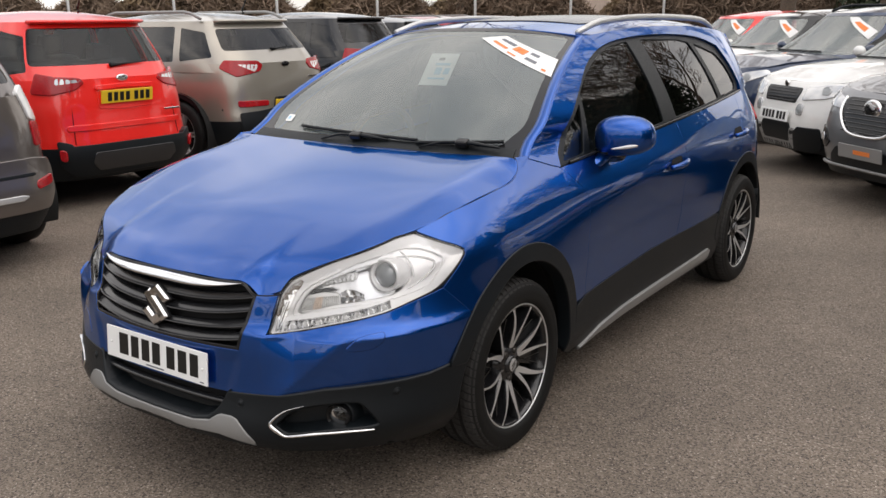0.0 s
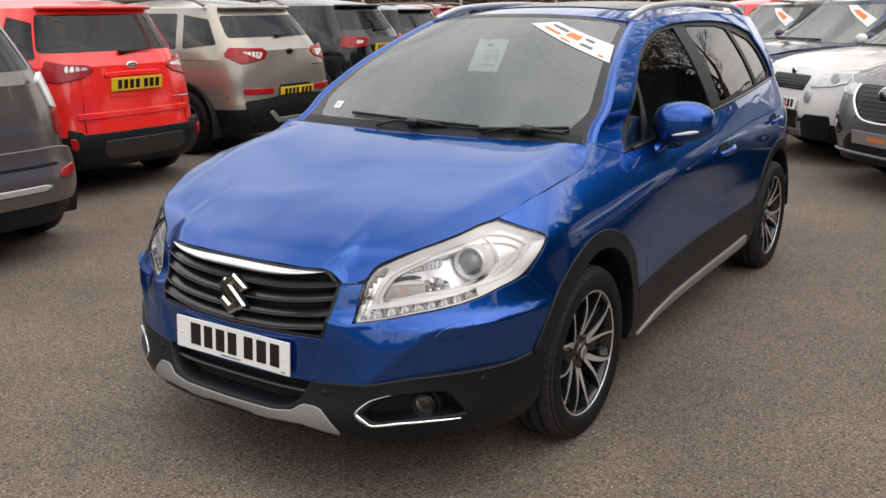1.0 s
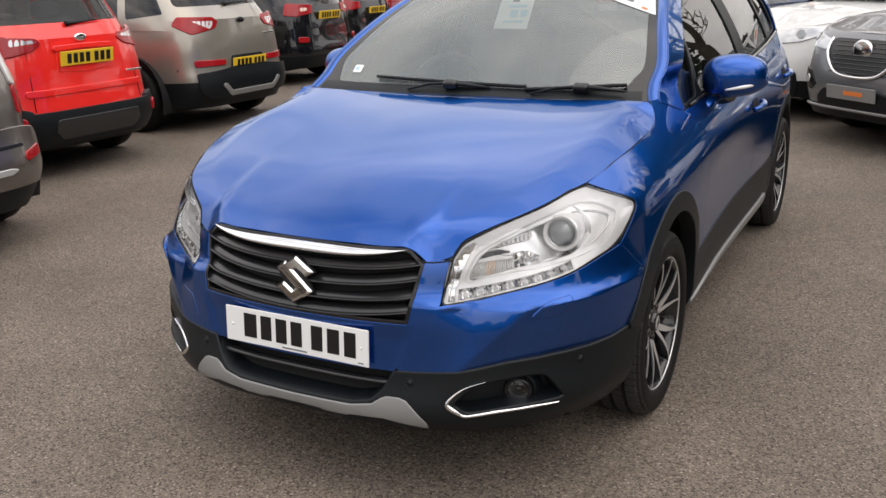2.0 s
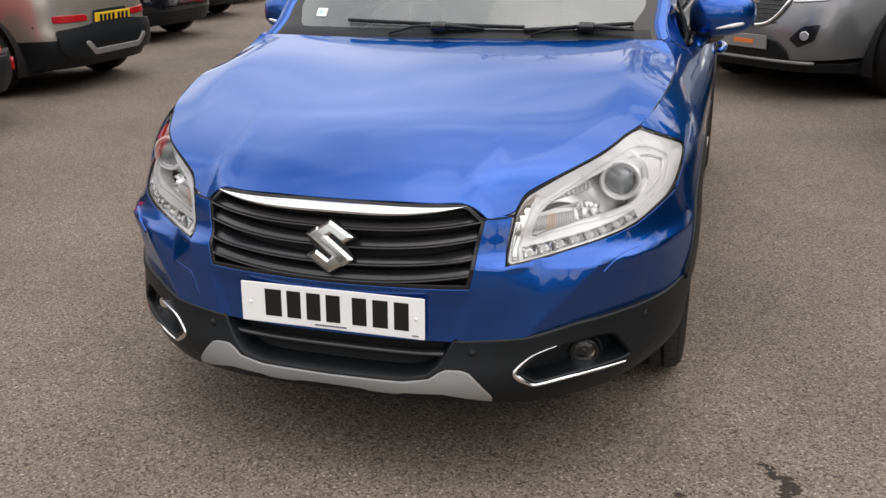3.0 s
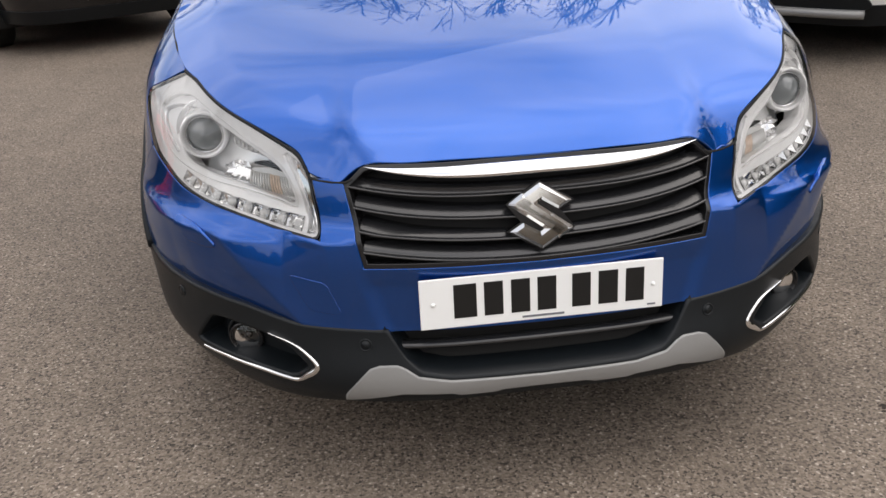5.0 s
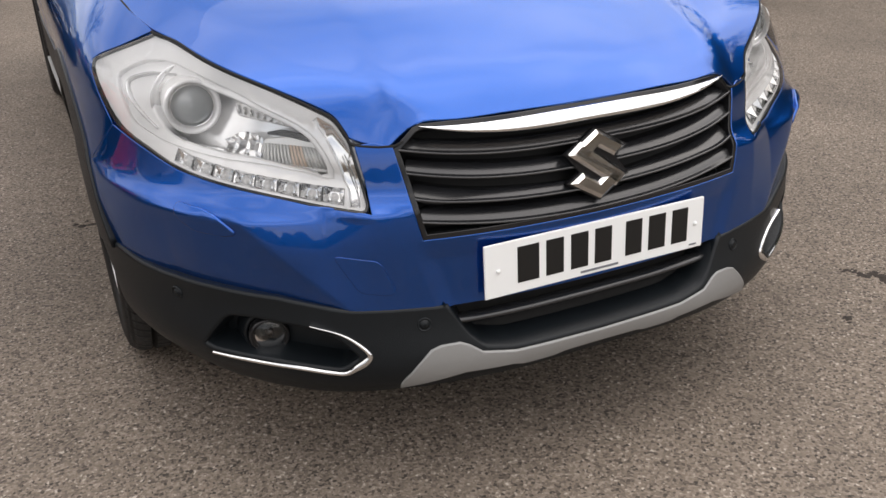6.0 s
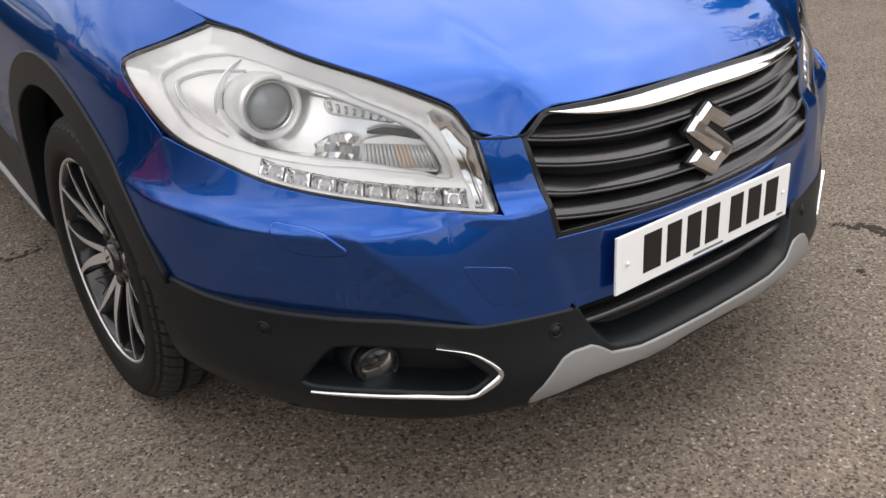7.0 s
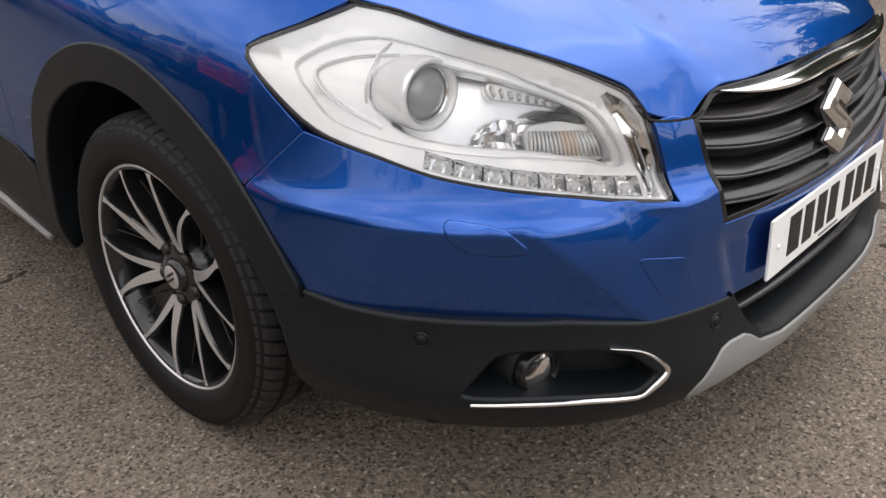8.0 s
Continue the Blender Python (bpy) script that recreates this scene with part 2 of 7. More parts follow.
def inside(q, poly):
    x, y = q[:, 0], q[:, 1]
    res = np.zeros(len(q), bool)
    a, b = poly, np.roll(poly, -1, 0)
    for (x0, y0), (x1, y1) in zip(a, b):
        if y0 == y1:
            continue
        res ^= ((y0 > y) != (y1 > y)) & (x < (x1 - x0) * (y - y0) / (y1 - y0) + x0)
    return res


def near(q, poly, d):
    res = np.zeros(len(q), bool)
    for a, b in zip(poly, np.roll(poly, -1, 0)):
        e = b - a
        t = np.clip(((q - a) @ e) / max(e @ e, 1e-12), 0, 1)
        res |= np.hypot(*(q - a - t[:, None] * e).T) < d
    return res


def normals_of(skin, q, e=2e-3):
    du = skin(q[:, 0] + e, q[:, 1]) - skin(q[:, 0] - e, q[:, 1])
    dv = skin(q[:, 0], q[:, 1] + e) - skin(q[:, 0], q[:, 1] - e)
    n = np.cross(du, dv)
    return n / np.maximum(np.linalg.norm(n, axis=1), 1e-12)[:, None]


def patch(name, outline, skin, mat, parent=None, label="", holes=(), step=.025, lift=0.0, lip=.012, gap=0.0, round_edge=.002, aspect=1.0):
    """A panel: the part of a skin inside an outline, with holes and turned-in edges."""
    loops = []
    for k, o in enumerate([outline, *holes]):
        o = np.asarray(o, float)
        if area2(o) < 0:
            o = o[::-1]
        if gap:
            o = offset(o, gap if k == 0 else -gap)
        loops.append(resample(o, step * .8))
    lo, hi = loops[0].min(0), loops[0].max(0)
    gx, gy = np.meshgrid(np.arange(lo[0], hi[0], step * aspect), np.arange(lo[1], hi[1], step))
    g = np.stack([gx.ravel(), gy.ravel()], 1)
    keep = inside(g, loops[0]) & ~near(g, loops[0], step * .4)
    for h in loops[1:]:
        keep &= ~inside(g, h) & ~near(g, h, step * .4)
    g = g[keep]
    q = np.concatenate(loops + [g])
    edges, at = [], 0
    for o in loops:
        edges += [(at + i, at + (i + 1) % len(o)) for i in range(len(o))]
        at += len(o)
    rv, re, rf, ov, oe, of = delaunay_2d_cdt([Vector(p) for p in q], edges, [], 0, 1e-6)
    rq = np.array([tuple(v) for v in rv])
    tri = np.array([f for f in rf if len(f) == 3])
    c = rq[tri].mean(1)
    ok = inside(c, loops[0])
    for h in loops[1:]:
        ok &= ~inside(c, h)
    tri = tri[ok]
    e1, e2 = rq[tri[:, 1]] - rq[tri[:, 0]], rq[tri[:, 2]] - rq[tri[:, 0]]
    flip = e1[:, 0] * e2[:, 1] - e1[:, 1] * e2[:, 0] < 0
    tri[flip] = tri[flip][:, ::-1]
    nn = normals_of(skin, rq)
    V = [skin(rq[:, 0], rq[:, 1]) + nn * lift]
    N, F, base = [nn], [tuple(t) for t in tri], len(rq)
    if lip:
        for k, o in enumerate(loops):
            n = normals_of(skin, o)
            p = skin(o[:, 0], o[:, 1]) + n * lift
            t = np.roll(p, -1, 0) - np.roll(p, 1, 0)
            t /= np.maximum(np.linalg.norm(t, axis=1), 1e-9)[:, None]
            side = np.cross(t, n) * (1 if k == 0 else -1)
            r = round_edge
            rings = [(p, n), (p + side * r * .7 - n * r * .3, (n + side) * .7071), (p + side * r - n * r, side), (p + side * r - n * (lip + r), side)]
            m = len(o)
            for a, b in rings:
                V.append(a)
                N.append(b)
            for j in range(3):
                for i in range(m):
                    a, b = base + j * m + i, base + j * m + (i + 1) % m
                    F.append((b, a, a + m, b + m) if k == 0 else (a, b, b + m, a + m))
            base += 4 * m
    return put(name, np.concatenate(V), F, mat, parent, label, np.concatenate(N))


def grid_mesh(name, P, mat, parent=None, label="", closed_u=False, closed_v=False, thick=0.0):
    """Mesh over an array of places P[i, j]."""
    P = np.asarray(P, float)
    a, b = P.shape[:2]
    F = []
    for i in range(a if closed_u else a - 1):
        for j in range(b if closed_v else b - 1):
            F.append((i * b + j, ((i + 1) % a) * b + j, ((i + 1) % a) * b + (j + 1) % b, i * b + (j + 1) % b))
    ob = put(name, P.reshape(-1, 3), F, mat, parent, label)
    if thick:
        md = ob.modifiers.new("thick", "SOLIDIFY")
        md.thickness, md.offset = thick, 0
    return ob


def lathe(name, prof, mat, parent, m=None, n=48, label="", closed=False):
    """Turned about the local x axis; prof is (x, radius)."""
    a = np.linspace(0, 2 * np.pi, n, endpoint=False)
    P = np.array([[(x, r * np.cos(t), r * np.sin(t)) for t in a] for x, r in prof])
    if m is not None:
        P = np.array([[m @ Vector(p) for p in row] for row in P])
    return grid_mesh(name, P, mat, parent, label, closed_u=closed, closed_v=True)


def tube(name, pts, radius, mat, parent=None, label="", n=8, closed=False, flat=1.0):
    """A round bar along a line; radius one number or one for each place."""
    pts = np.array(pts, float)
    rs = np.full(len(pts), radius) if np.isscalar(radius) else np.array(radius, float)
    t = np.gradient(pts, axis=0)
    if closed:
        t = np.roll(pts, -1, 0) - np.roll(pts, 1, 0)
    t /= np.maximum(np.linalg.norm(t, axis=1), 1e-9)[:, None]
    up = np.array((0, 0, 1.0))
    V, F = [], []
    for p, d, r in zip(pts, t, rs):
        s = np.cross(d, up)
        if np.linalg.norm(s) < .05:
            s = np.cross(d, (0, 1.0, 0))
        s /= np.linalg.norm(s)
        w = np.cross(s, d)
        V += [p + r * (np.cos(a) * s + flat * np.sin(a) * w) for a in np.linspace(0, 2 * np.pi, n, endpoint=False)]
    k = len(pts)
    for i in range(k if closed else k - 1):
        for j in range(n):
            a, b = i * n + j, i * n + (j + 1) % n
            c, d = ((i + 1) % k) * n + j, ((i + 1) % k) * n + (j + 1) % n
            F.append((a, b, d, c))
    if not closed:
        F += [tuple(range(n))[::-1], tuple(range((k - 1) * n, k * n))]
    return put(name, V, F, mat, parent, label)


def block(name, size, mat, parent=None, m=None, bevel=.01, label="", segments=2):
    """A bevelled box of the size given, centred, at the pose m."""
    bm = bmesh.new()
    bmesh.ops.create_cube(bm, size=1)
    bmesh.ops.scale(bm, vec=size, verts=bm.verts)
    if bevel:
        bmesh.ops.bevel(bm, geom=bm.edges[:], offset=min(bevel, min(size) * .45), segments=segments, affect="EDGES", profile=.5)
    if m is not None:
        bmesh.ops.transform(bm, matrix=m, verts=bm.verts)
    ob = part(name, bm, mat, parent, label, smooth=False)
    return ob


def catmull(pts, n=6, closed=False):
    """A smooth line through places."""
    p = np.array(pts, float)
    q = np.concatenate([p[-1:], p, p[:2]]) if closed else np.concatenate([2 * p[:1] - p[1:2], p, 2 * p[-1:] - p[-2:-1]])
    out = []
    for i in range(1, len(q) - 2):
        a, b, c, d = q[i - 1], q[i], q[i + 1], q[i + 2]
        for k in range(n):
            t = k / n
            out.append(.5 * (2 * b + (c - a) * t + (2 * a - 5 * b + 4 * c - d) * t * t + (3 * b - a - 3 * c + d) * t ** 3))
    if not closed:
        out.append(p[-1])
    return np.array(out)

# ---- the skin of the blue car ----
def spline(xs, ys):
    """Natural cubic spline through (xs, ys); ys may have several columns."""
    xs, ys = np.array(xs, float), np.array(ys, float)
    n, h = len(xs), np.diff(xs)
    A, r = np.eye(n), np.zeros_like(ys)
    for i in range(1, n - 1):
        A[i, i - 1:i + 2] = h[i - 1], 2 * (h[i - 1] + h[i]), h[i]
        r[i] = 6 * ((ys[i + 1] - ys[i]) / h[i] - (ys[i] - ys[i - 1]) / h[i - 1])
    m = np.linalg.solve(A, r)

    def at(x):
        x = np.asarray(x, float)
        i = np.clip(np.searchsorted(xs, x) - 1, 0, n - 2)
        a, b, w = xs[i + 1] - x, x - xs[i], h[i]
        if ys.ndim > 1:
            a, b, w = a[..., None], b[..., None], w[..., None]
        return (m[i] * a ** 3 + m[i + 1] * b ** 3) / (6 * w) + (ys[i] / w - m[i] * w / 6) * a + (ys[i + 1] / w - m[i + 1] * w / 6) * b
    return at


# planform of the car's left half, nose to tail: x across, y along
PLAN = np.array([(0, 0), (.20, .008), (.40, .045), (.55, .105), (.68, .205), (.78, .36), (.84, .56), (.868, .82), (.878, 1.2),
                 (.880, 2.0), (.876, 2.9), (.858, 3.55), (.80, 3.98), (.66, 4.18), (.35, 4.27), (0, 4.29)])
_len = np.concatenate([[0], np.cumsum(np.hypot(*np.diff(PLAN, axis=0).T))])
plan_at = spline(_len, PLAN)
_fu = np.linspace(0, _len[-1], 1500)
_fp = plan_at(_fu)
_half = np.argmax(_fp[:, 0])


def ux(x):
    """The wrap coordinate where the front planform is x wide."""
    return float(np.interp(x, _fp[:_half, 0], _fu[:_half]))


def uy(y):
    """The wrap coordinate where the planform is y long."""
    return float(np.interp(y, _fp[:, 1], _fu))


# outward bulge of the body at some heights (rows) and places round the planform (columns)
ZS = [.16, .22, .28, .36, .44, .52, .57, .61, .66, .74, .82, .90, .98, 1.06, 1.14]
BULGE = {
    0.0:  [-.08, -.01, .030, .014, .004, .000, -.004, -.016, -.034, -.064, -.12, -.20, -.3, -.4, -0.500],
    .40:  [-.08, -.00, .036, .018, .006, .000, -.006, -.026, -.042, -.066, -.12, -.20, -.3, -.4, -0.500],
    .55:  [-.08, -.01, .026, .022, .014, .008, .000, -.042, -.062, -.100, -.15, -.22, -.3, -.4, -0.500],
    .68:  [-.08, -.03, .016, .028, .030, .034, .024, -.008, -.030, -.064, -.102, -.15, -.24, -.34, -.44],
    .78:  [-.08, -.03, .026, .042, .048, .054, .050, .028, .004, -.024, -.050, -.100, -.18, -.28, -.38],
    .84:  [-.08, -.03, .024, .044, .050, .052, .048, .040, .026, .010, -.008, -.056, -.13, -.22, -.31],
    1.0:  [-.08, -.04, .004, .012, .018, .020, .022, .022, .020, .014, .003, -.034, -.095, -.165, -.24],
    1.4:  [-.08, -.05, -.020, -.015, -.012, -.008, -.005, -.002, .000, .004, .006, -.012, -.070, -.13, -.19],
    2.9:  [-.08, -.05, -.020, -.015, -.012, -.008, -.005, -.002, .000, .004, .008, -.002, -.028, -.062, -.105],
    3.6:  [-.08, -.04, -.010, .000, .006, .010, .012, .012, .012, .012, .012, .000, -.030, -.068, -.11],
    4.2:  [-.12, -.08, -.02, .010, .020, .010, .000, -.005, -.010, -.02, -.03, -.04, -.06, -.10, -0.130],
    4.29: [-.12, -.08, -.02, .010, .020, .010, .000, -.005, -.010, -.02, -.03, -.04, -.06, -.10, -0.130],
}
_us = [ux(k) if k < .85 else uy(k) for k in BULGE]
_cols = spline(_us, np.array(list(BULGE.values())))
_zw = spline(ZS, np.eye(len(ZS)))
U_STEP, Z_STEP = .012, .006
_gu, _gz = np.arange(0, _len[-1] + U_STEP, U_STEP), np.arange(.10, 1.22, Z_STEP)


def blur(g, sigma, axis):
    """Gaussian smoothing of a table, mirrored at its ends."""
    r = int(np.ceil(3 * sigma))
    k = np.exp(-.5 * (np.arange(-r, r + 1) / sigma) ** 2)
    g = np.pad(g, [(r, r) if a == axis else (0, 0) for a in (0, 1)], "reflect")
    return np.apply_along_axis(lambda v: np.convolve(v, k / k.sum(), "valid"), axis, g)


def _rows(zs):
    return _cols(np.clip(_gu, _us[0], _us[-1])) @ _zw(zs).T


_raw = _rows(np.clip(_gz, ZS[0], ZS[-1]))
# the body drawn in or out along the lamps' upper edge and the bonnet's shut line
_off = np.interp(_gu, [0, .44, .50, .53, .60, .64, .71, .77, .83, .94, 1.02, 1.11, 1.19, 1.34, 1.60], [0, 0, .009, .026, .035, .035, .018, 0, -.021, -.026, -.028, -.025, -.015, -.005, 0])
_top = np.interp(_gu, [.44, .50, .53, .64, .71, .83, .94, 1.02, 1.11, 1.34, 1.60], [.72, .735, .767, .809, .830, .853, .880, .889, .914, .953, 1.0])
_w = np.clip((_gz[None] - _top[:, None] + .13) / .13, 0, 1)
_raw = _raw + _off[:, None] * _w * _w * (3 - 2 * _w)
_lin = _rows(np.array([.565])) - .16 * (_gz - .565)                   # the bumper's face, carried on upwards
_led = _rows(np.array([.614])) + 2.0 * (.614 - _gz)                  # the ledge below the lamps, carried on downwards
FACE = blur(blur(np.where(_gz > .565, np.maximum(_lin, _raw), _raw), 5.0, 0), 4.5, 1)
LEDGE = blur(blur(np.where(_gz < .614, np.maximum(_led, _raw), _raw), 5.0, 0), 2.5, 1)


def from_table(g, u, z):
    """Smooth reading of a table between its places."""
    a, b = np.clip(u / U_STEP, 1, len(_gu) - 3.001), np.clip((z - _gz[0]) / Z_STEP, 1, len(_gz) - 3.001)
    i, j = a.astype(int), b.astype(int)

    def w(t):
        return ((1 - t) ** 3 / 6, (3 * t ** 3 - 6 * t * t + 4) / 6, (-3 * t ** 3 + 3 * t * t + 3 * t + 1) / 6, t ** 3 / 6)
    wa, wb = w(a - i), w(b - j)
    return sum(wa[p] * wb[q] * g[i + p - 1, j + q - 1] for p in range(4) for q in range(4))


def body(u, z):
    """Place on the body's skin (left half) at wrap coordinate u and height z."""
    u, z = np.asarray(u, float), np.asarray(z, float)
    d = np.empty(np.broadcast(u, z).shape)
    uu, zz = np.broadcast_to(u, d.shape).ravel(), np.broadcast_to(z, d.shape).ravel()
    f, l = from_table(FACE, uu, zz), from_table(LEDGE, uu, zz)
    dd = .5 * (f + l - np.sqrt((f - l) ** 2 + .005 ** 2)) + .0025
    p = plan_at(uu)
    e = 1e-3
    uc = np.clip(uu, e, _len[-1] - e)
    t = plan_at(uc + e) - plan_at(uc - e)
    t /= np.linalg.norm(t, axis=1)[:, None]
    out = np.stack([p[:, 0] + t[:, 1] * dd, p[:, 1] - t[:, 0] * dd, zz], 1)
    return out.reshape(d.shape + (3,))

# ---- the blue car ----
HUB_Y, HUB_Z, BASE = .909, .316, 2.60


def wrap(u, z):
    """The body's skin on both sides: u below zero is the car's right."""
    p = body(np.abs(u), z)
    p[..., 0] *= np.where(np.asarray(u) < 0, -1, 1)
    return p


SHOULDER = spline([.40, .50, .62, .72, .84, 1.0, 1.1], [.592, .592, .594, .599, .611, .622, .626])


def facet(u, z):
    """The bumper cover's skin: below a ledge and outside a slanting crease it tucks in."""
    u, z = np.asarray(u, float), np.asarray(z, float)
    a = np.abs(u)
    crease = SHOULDER(np.clip(a, .40, 1.1))
    below, outside = crease - z, (a - .508 - (z - .417) * 1.127) * .74
    least = .5 * (below + outside - np.sqrt((below - outside) ** 2 + .006 ** 2))
    tuck = .036 * (1 - np.exp(-.44 / .036 * .5 * (least + np.sqrt(least ** 2 + .004 ** 2)))) * np.clip((1.09 - a) / .22, 0, 1)
    # between the crease and the plate the face leans back
    lean = .13 * np.clip(np.minimum(z, crease) - .425, 0, 1) * np.clip((crease + .022 - z) / .020, 0, 1)
    tuck = tuck + lean * np.clip((a - .45) / .10, 0, 1) * np.clip((.80 - a) / .25, 0, 1)
    e = 1e-3
    t = wrap(u + e, z) - wrap(u - e, z)
    n = np.stack([t[..., 1], -t[..., 0]], -1)
    n /= np.maximum(np.linalg.norm(n, axis=-1), 1e-9)[..., None]
    k = np.clip((.330 + (z - .41) * .34 - a) / .045 + .5, 0, 1)
    tuck = tuck + .009 * k * k * (3 - 2 * k) * np.clip((.552 - z) / .05, 0, 1)      # the plate stands in a shallow recess
    p = wrap(u, z)
    p[..., :2] -= n * tuck[..., None]
    return p


def clad(u, z):
    """The lower cladding's skin, drawn in at its top to meet the paint."""
    u, z = np.asarray(u, float), np.asarray(z, float)
    f = np.clip((z - .30) / .14, 0, 1)
    p, q = wrap(u, z), facet(u, np.maximum(z, .445))
    r = wrap(u, np.maximum(z, .445))
    return p + (q - r) * (.55 * f * f * (3 - 2 * f))[..., None] * (np.abs(u) > .42)[..., None]


def both(half):
    """A closed outline from its left half, given from the middle below round to the middle above."""
    h = [tuple(p) for p in half]
    return np.array(h + [(-a, b) for a, b in h[::-1] if abs(a) > 1e-6])


def arc_uz(r, a0, a1, n=14, yc=HUB_Y):
    """Part of a circle round a wheel's hub, as (u, z); degrees from straight ahead, upwards."""
    if yc == HUB_Y:                           # the front arch is a little flattened ahead of the wheel
        return [(uy(yc - k * math.cos(radians(a))), HUB_Z + k * math.sin(radians(a))) for a in np.linspace(a0, a1, n) for k in (r * (1 - .045 * math.exp(-((a - 57) / 24) ** 2)),)]
    return [(uy(yc - r * math.cos(radians(a))), HUB_Z + r * math.sin(radians(a))) for a in np.linspace(a0, a1, n)]


def belt(y):
    return .985 + (np.asarray(y, float) - 1.36) * .055


_by = np.linspace(1.0, 4.25, 60)
_bx = body(np.array([uy(q) for q in _by]), belt(_by))[:, 0]


def cabin(y, z):
    """The side of the cabin above the belt line (left)."""
    y, z = np.asarray(y, float), np.asarray(z, float)
    h = z - belt(y)
    x = np.interp(y, _by, _bx) - .34 * h - .54 * h * h
    w = np.maximum(np.clip((h - .05) / .15, 0, 1), np.clip((y - 1.34) / .30, 0, 1))       # the pillar's foot grows out of the wing
    w = w * w * (3 - 2 * w)
    x = body(np.interp(y, _fp[:, 1], _fu), np.clip(z, .9, 1.10))[..., 0] * (1 - w) + x * w
    return np.stack([x, y + 0 * x, z + 0 * x], -1)


def cabin_r(y, z):
    p = cabin(-np.asarray(y, float), z)
    p[..., 0] *= -1
    return p


LAMP = [(1.165, .815), (1.115, .767), (1.038, .717), (.940, .690), (.853, .667), (.735, .645), (.581, .618), (.462, .606),
        (.472, .66), (.497, .727), (.525, .761), (.563, .780), (.637, .807), (.712, .828), (.829, .852), (.942, .878), (1.014, .887)]
lamp_low = LAMP[:8]
LAMP_TIP = [(1.140, .836), (1.161, .823), (1.159, .806)]
LAMP_LINE = np.concatenate([catmull(LAMP_TIP + LAMP[1:7] + [(.480, .6065)], 4), [(.470, .6090), (.4665, .6170)], catmull(LAMP[9:], 4)])
CLAD_TOP = [(.330, .408), (.426, .412), (.509, .416), (.647, .439), (.776, .447), (.885, .449), (.972, .456)]
SHUT = [(.411, .718), (.488, .724), (.503, .740), (.526, .766), (.563, .783), (.638, .810), (.713, .831), (.830, .855), (.943, .881), (1.020, .890), (1.114, .913), (1.194, .932), (1.343, .953), (1.45, .966), (1.54, .977), (1.585, .990), (1.628, 1.012), (1.652, 1.034), (1.658, 1.047)]
_sp = body(np.array([p[0] for p in SHUT]), np.array([p[1] for p in SHUT]))
_sp[0] = (.40, .100, .722)
_suz = catmull(SHUT, 6)
crown = spline([.062, .10, .20, .35, .50, .70, .90, 1.10], [.752, .786, .842, .898, .936, .977, 1.012, 1.043])


_fx = [0, .1, .2, .3, .345, .370, .390, .402]
front_y = spline(_fx, [.062, .064, .071, .085, .096, .100, .102, .104])
front_z = spline(_fx, [.757, .757, .757, .7565, .7545, .741, .726, .719])
_ed = body(_suz[:, 0], _suz[:, 1])
_ed = np.concatenate([_sp[:1], _ed[_ed[:, 1] > .112]])
_eo = np.argsort(_ed[:, 1])


def ease(v, a, b):
    """Smooth step from 0 at a to 1 at b."""
    t = np.clip((v - a) / (b - a), 0, 1)
    return t * t * t * (t * (6 * t - 15) + 10)


def bonnet_main(x, y):
    """The main sheet: the crown line swept across, drawn back and lowered towards the sides."""
    return crown(np.clip(y - .05 * (1 - np.exp(-(x / .35) ** 2)), .05, 1.25)) - (.026 - .048 * ease(y, .30, .90)) * x * x


_ek = _eo[np.linspace(0, len(_eo) - 1, 40).astype(int)]
_er = blur((bonnet_main(_ed[_ek, 0], _ed[_ek, 1]) - _ed[_ek, 2])[None], 1.0, 1)[0]
flank = spline(_ed[_ek, 1][::3], _er[::3])                      # drop of the sides below the main sheet at the shut line


def bonnet_flanked(x, y):
    """The main sheet with its sides rolled down to the shut lines."""
    s = np.abs(x) / np.interp(y, _ed[_eo, 1], _ed[_eo, 0])
    s0 = .81 + .05 * ease(y, .06, .40)
    k = (s - s0) / (1 - s0)
    return bonnet_main(x, y) - flank(np.clip(y, .10, _ed[_eo[-1], 1])) * .5 * (k + np.sqrt(k * k + .3 ** 2) - (np.sqrt(1.09) - 1)) * ease(k, -3.0, -1.2)


def bonnet_skin(x, y):
    x, y = np.asarray(x, float), np.asarray(y, float)
    x, y = np.broadcast_arrays(x, y)
    a = np.clip(np.abs(x), 0, .402)
    fy = front_y(a)
    z = bonnet_flanked(x, y) + (front_z(a) - bonnet_flanked(a, fy)) * np.exp(-np.clip(y - fy, 0, 2) / .11) * np.clip((.412 - np.abs(x)) / .03, 0, 1)
    return np.stack([x, y, z], -1)


# windscreen: middle line and edge line, foot to head
WS_MID = spline([0, .5, 1], [(1.085, 1.036), (1.46, 1.290), (1.90, 1.500)])
WS_EDGE = spline([0, .5, 1], [(1.165, 1.034), (1.56, 1.285), (2.0, 1.462)])


def screen(s, t):
    s, t = np.asarray(s, float), np.asarray(t, float)
    a, b = WS_MID(t), WS_EDGE(t)
    w = np.abs(s)
    xe = cabin(b[..., 0], b[..., 1])[..., 0] - .036
    return np.stack([s * xe, a[..., 0] + (b[..., 0] - a[..., 0]) * w ** 2.2, a[..., 1] + (b[..., 1] - a[..., 1]) * w ** 2.6], -1)


ROOF_EDGE = spline([2.0, 2.5, 3.2, 3.8, 4.02], [1.462, 1.490, 1.490, 1.455, 1.425])
ROOF_MID = spline([1.90, 2.5, 3.2, 3.8, 4.02], [1.500, 1.545, 1.548, 1.510, 1.480])


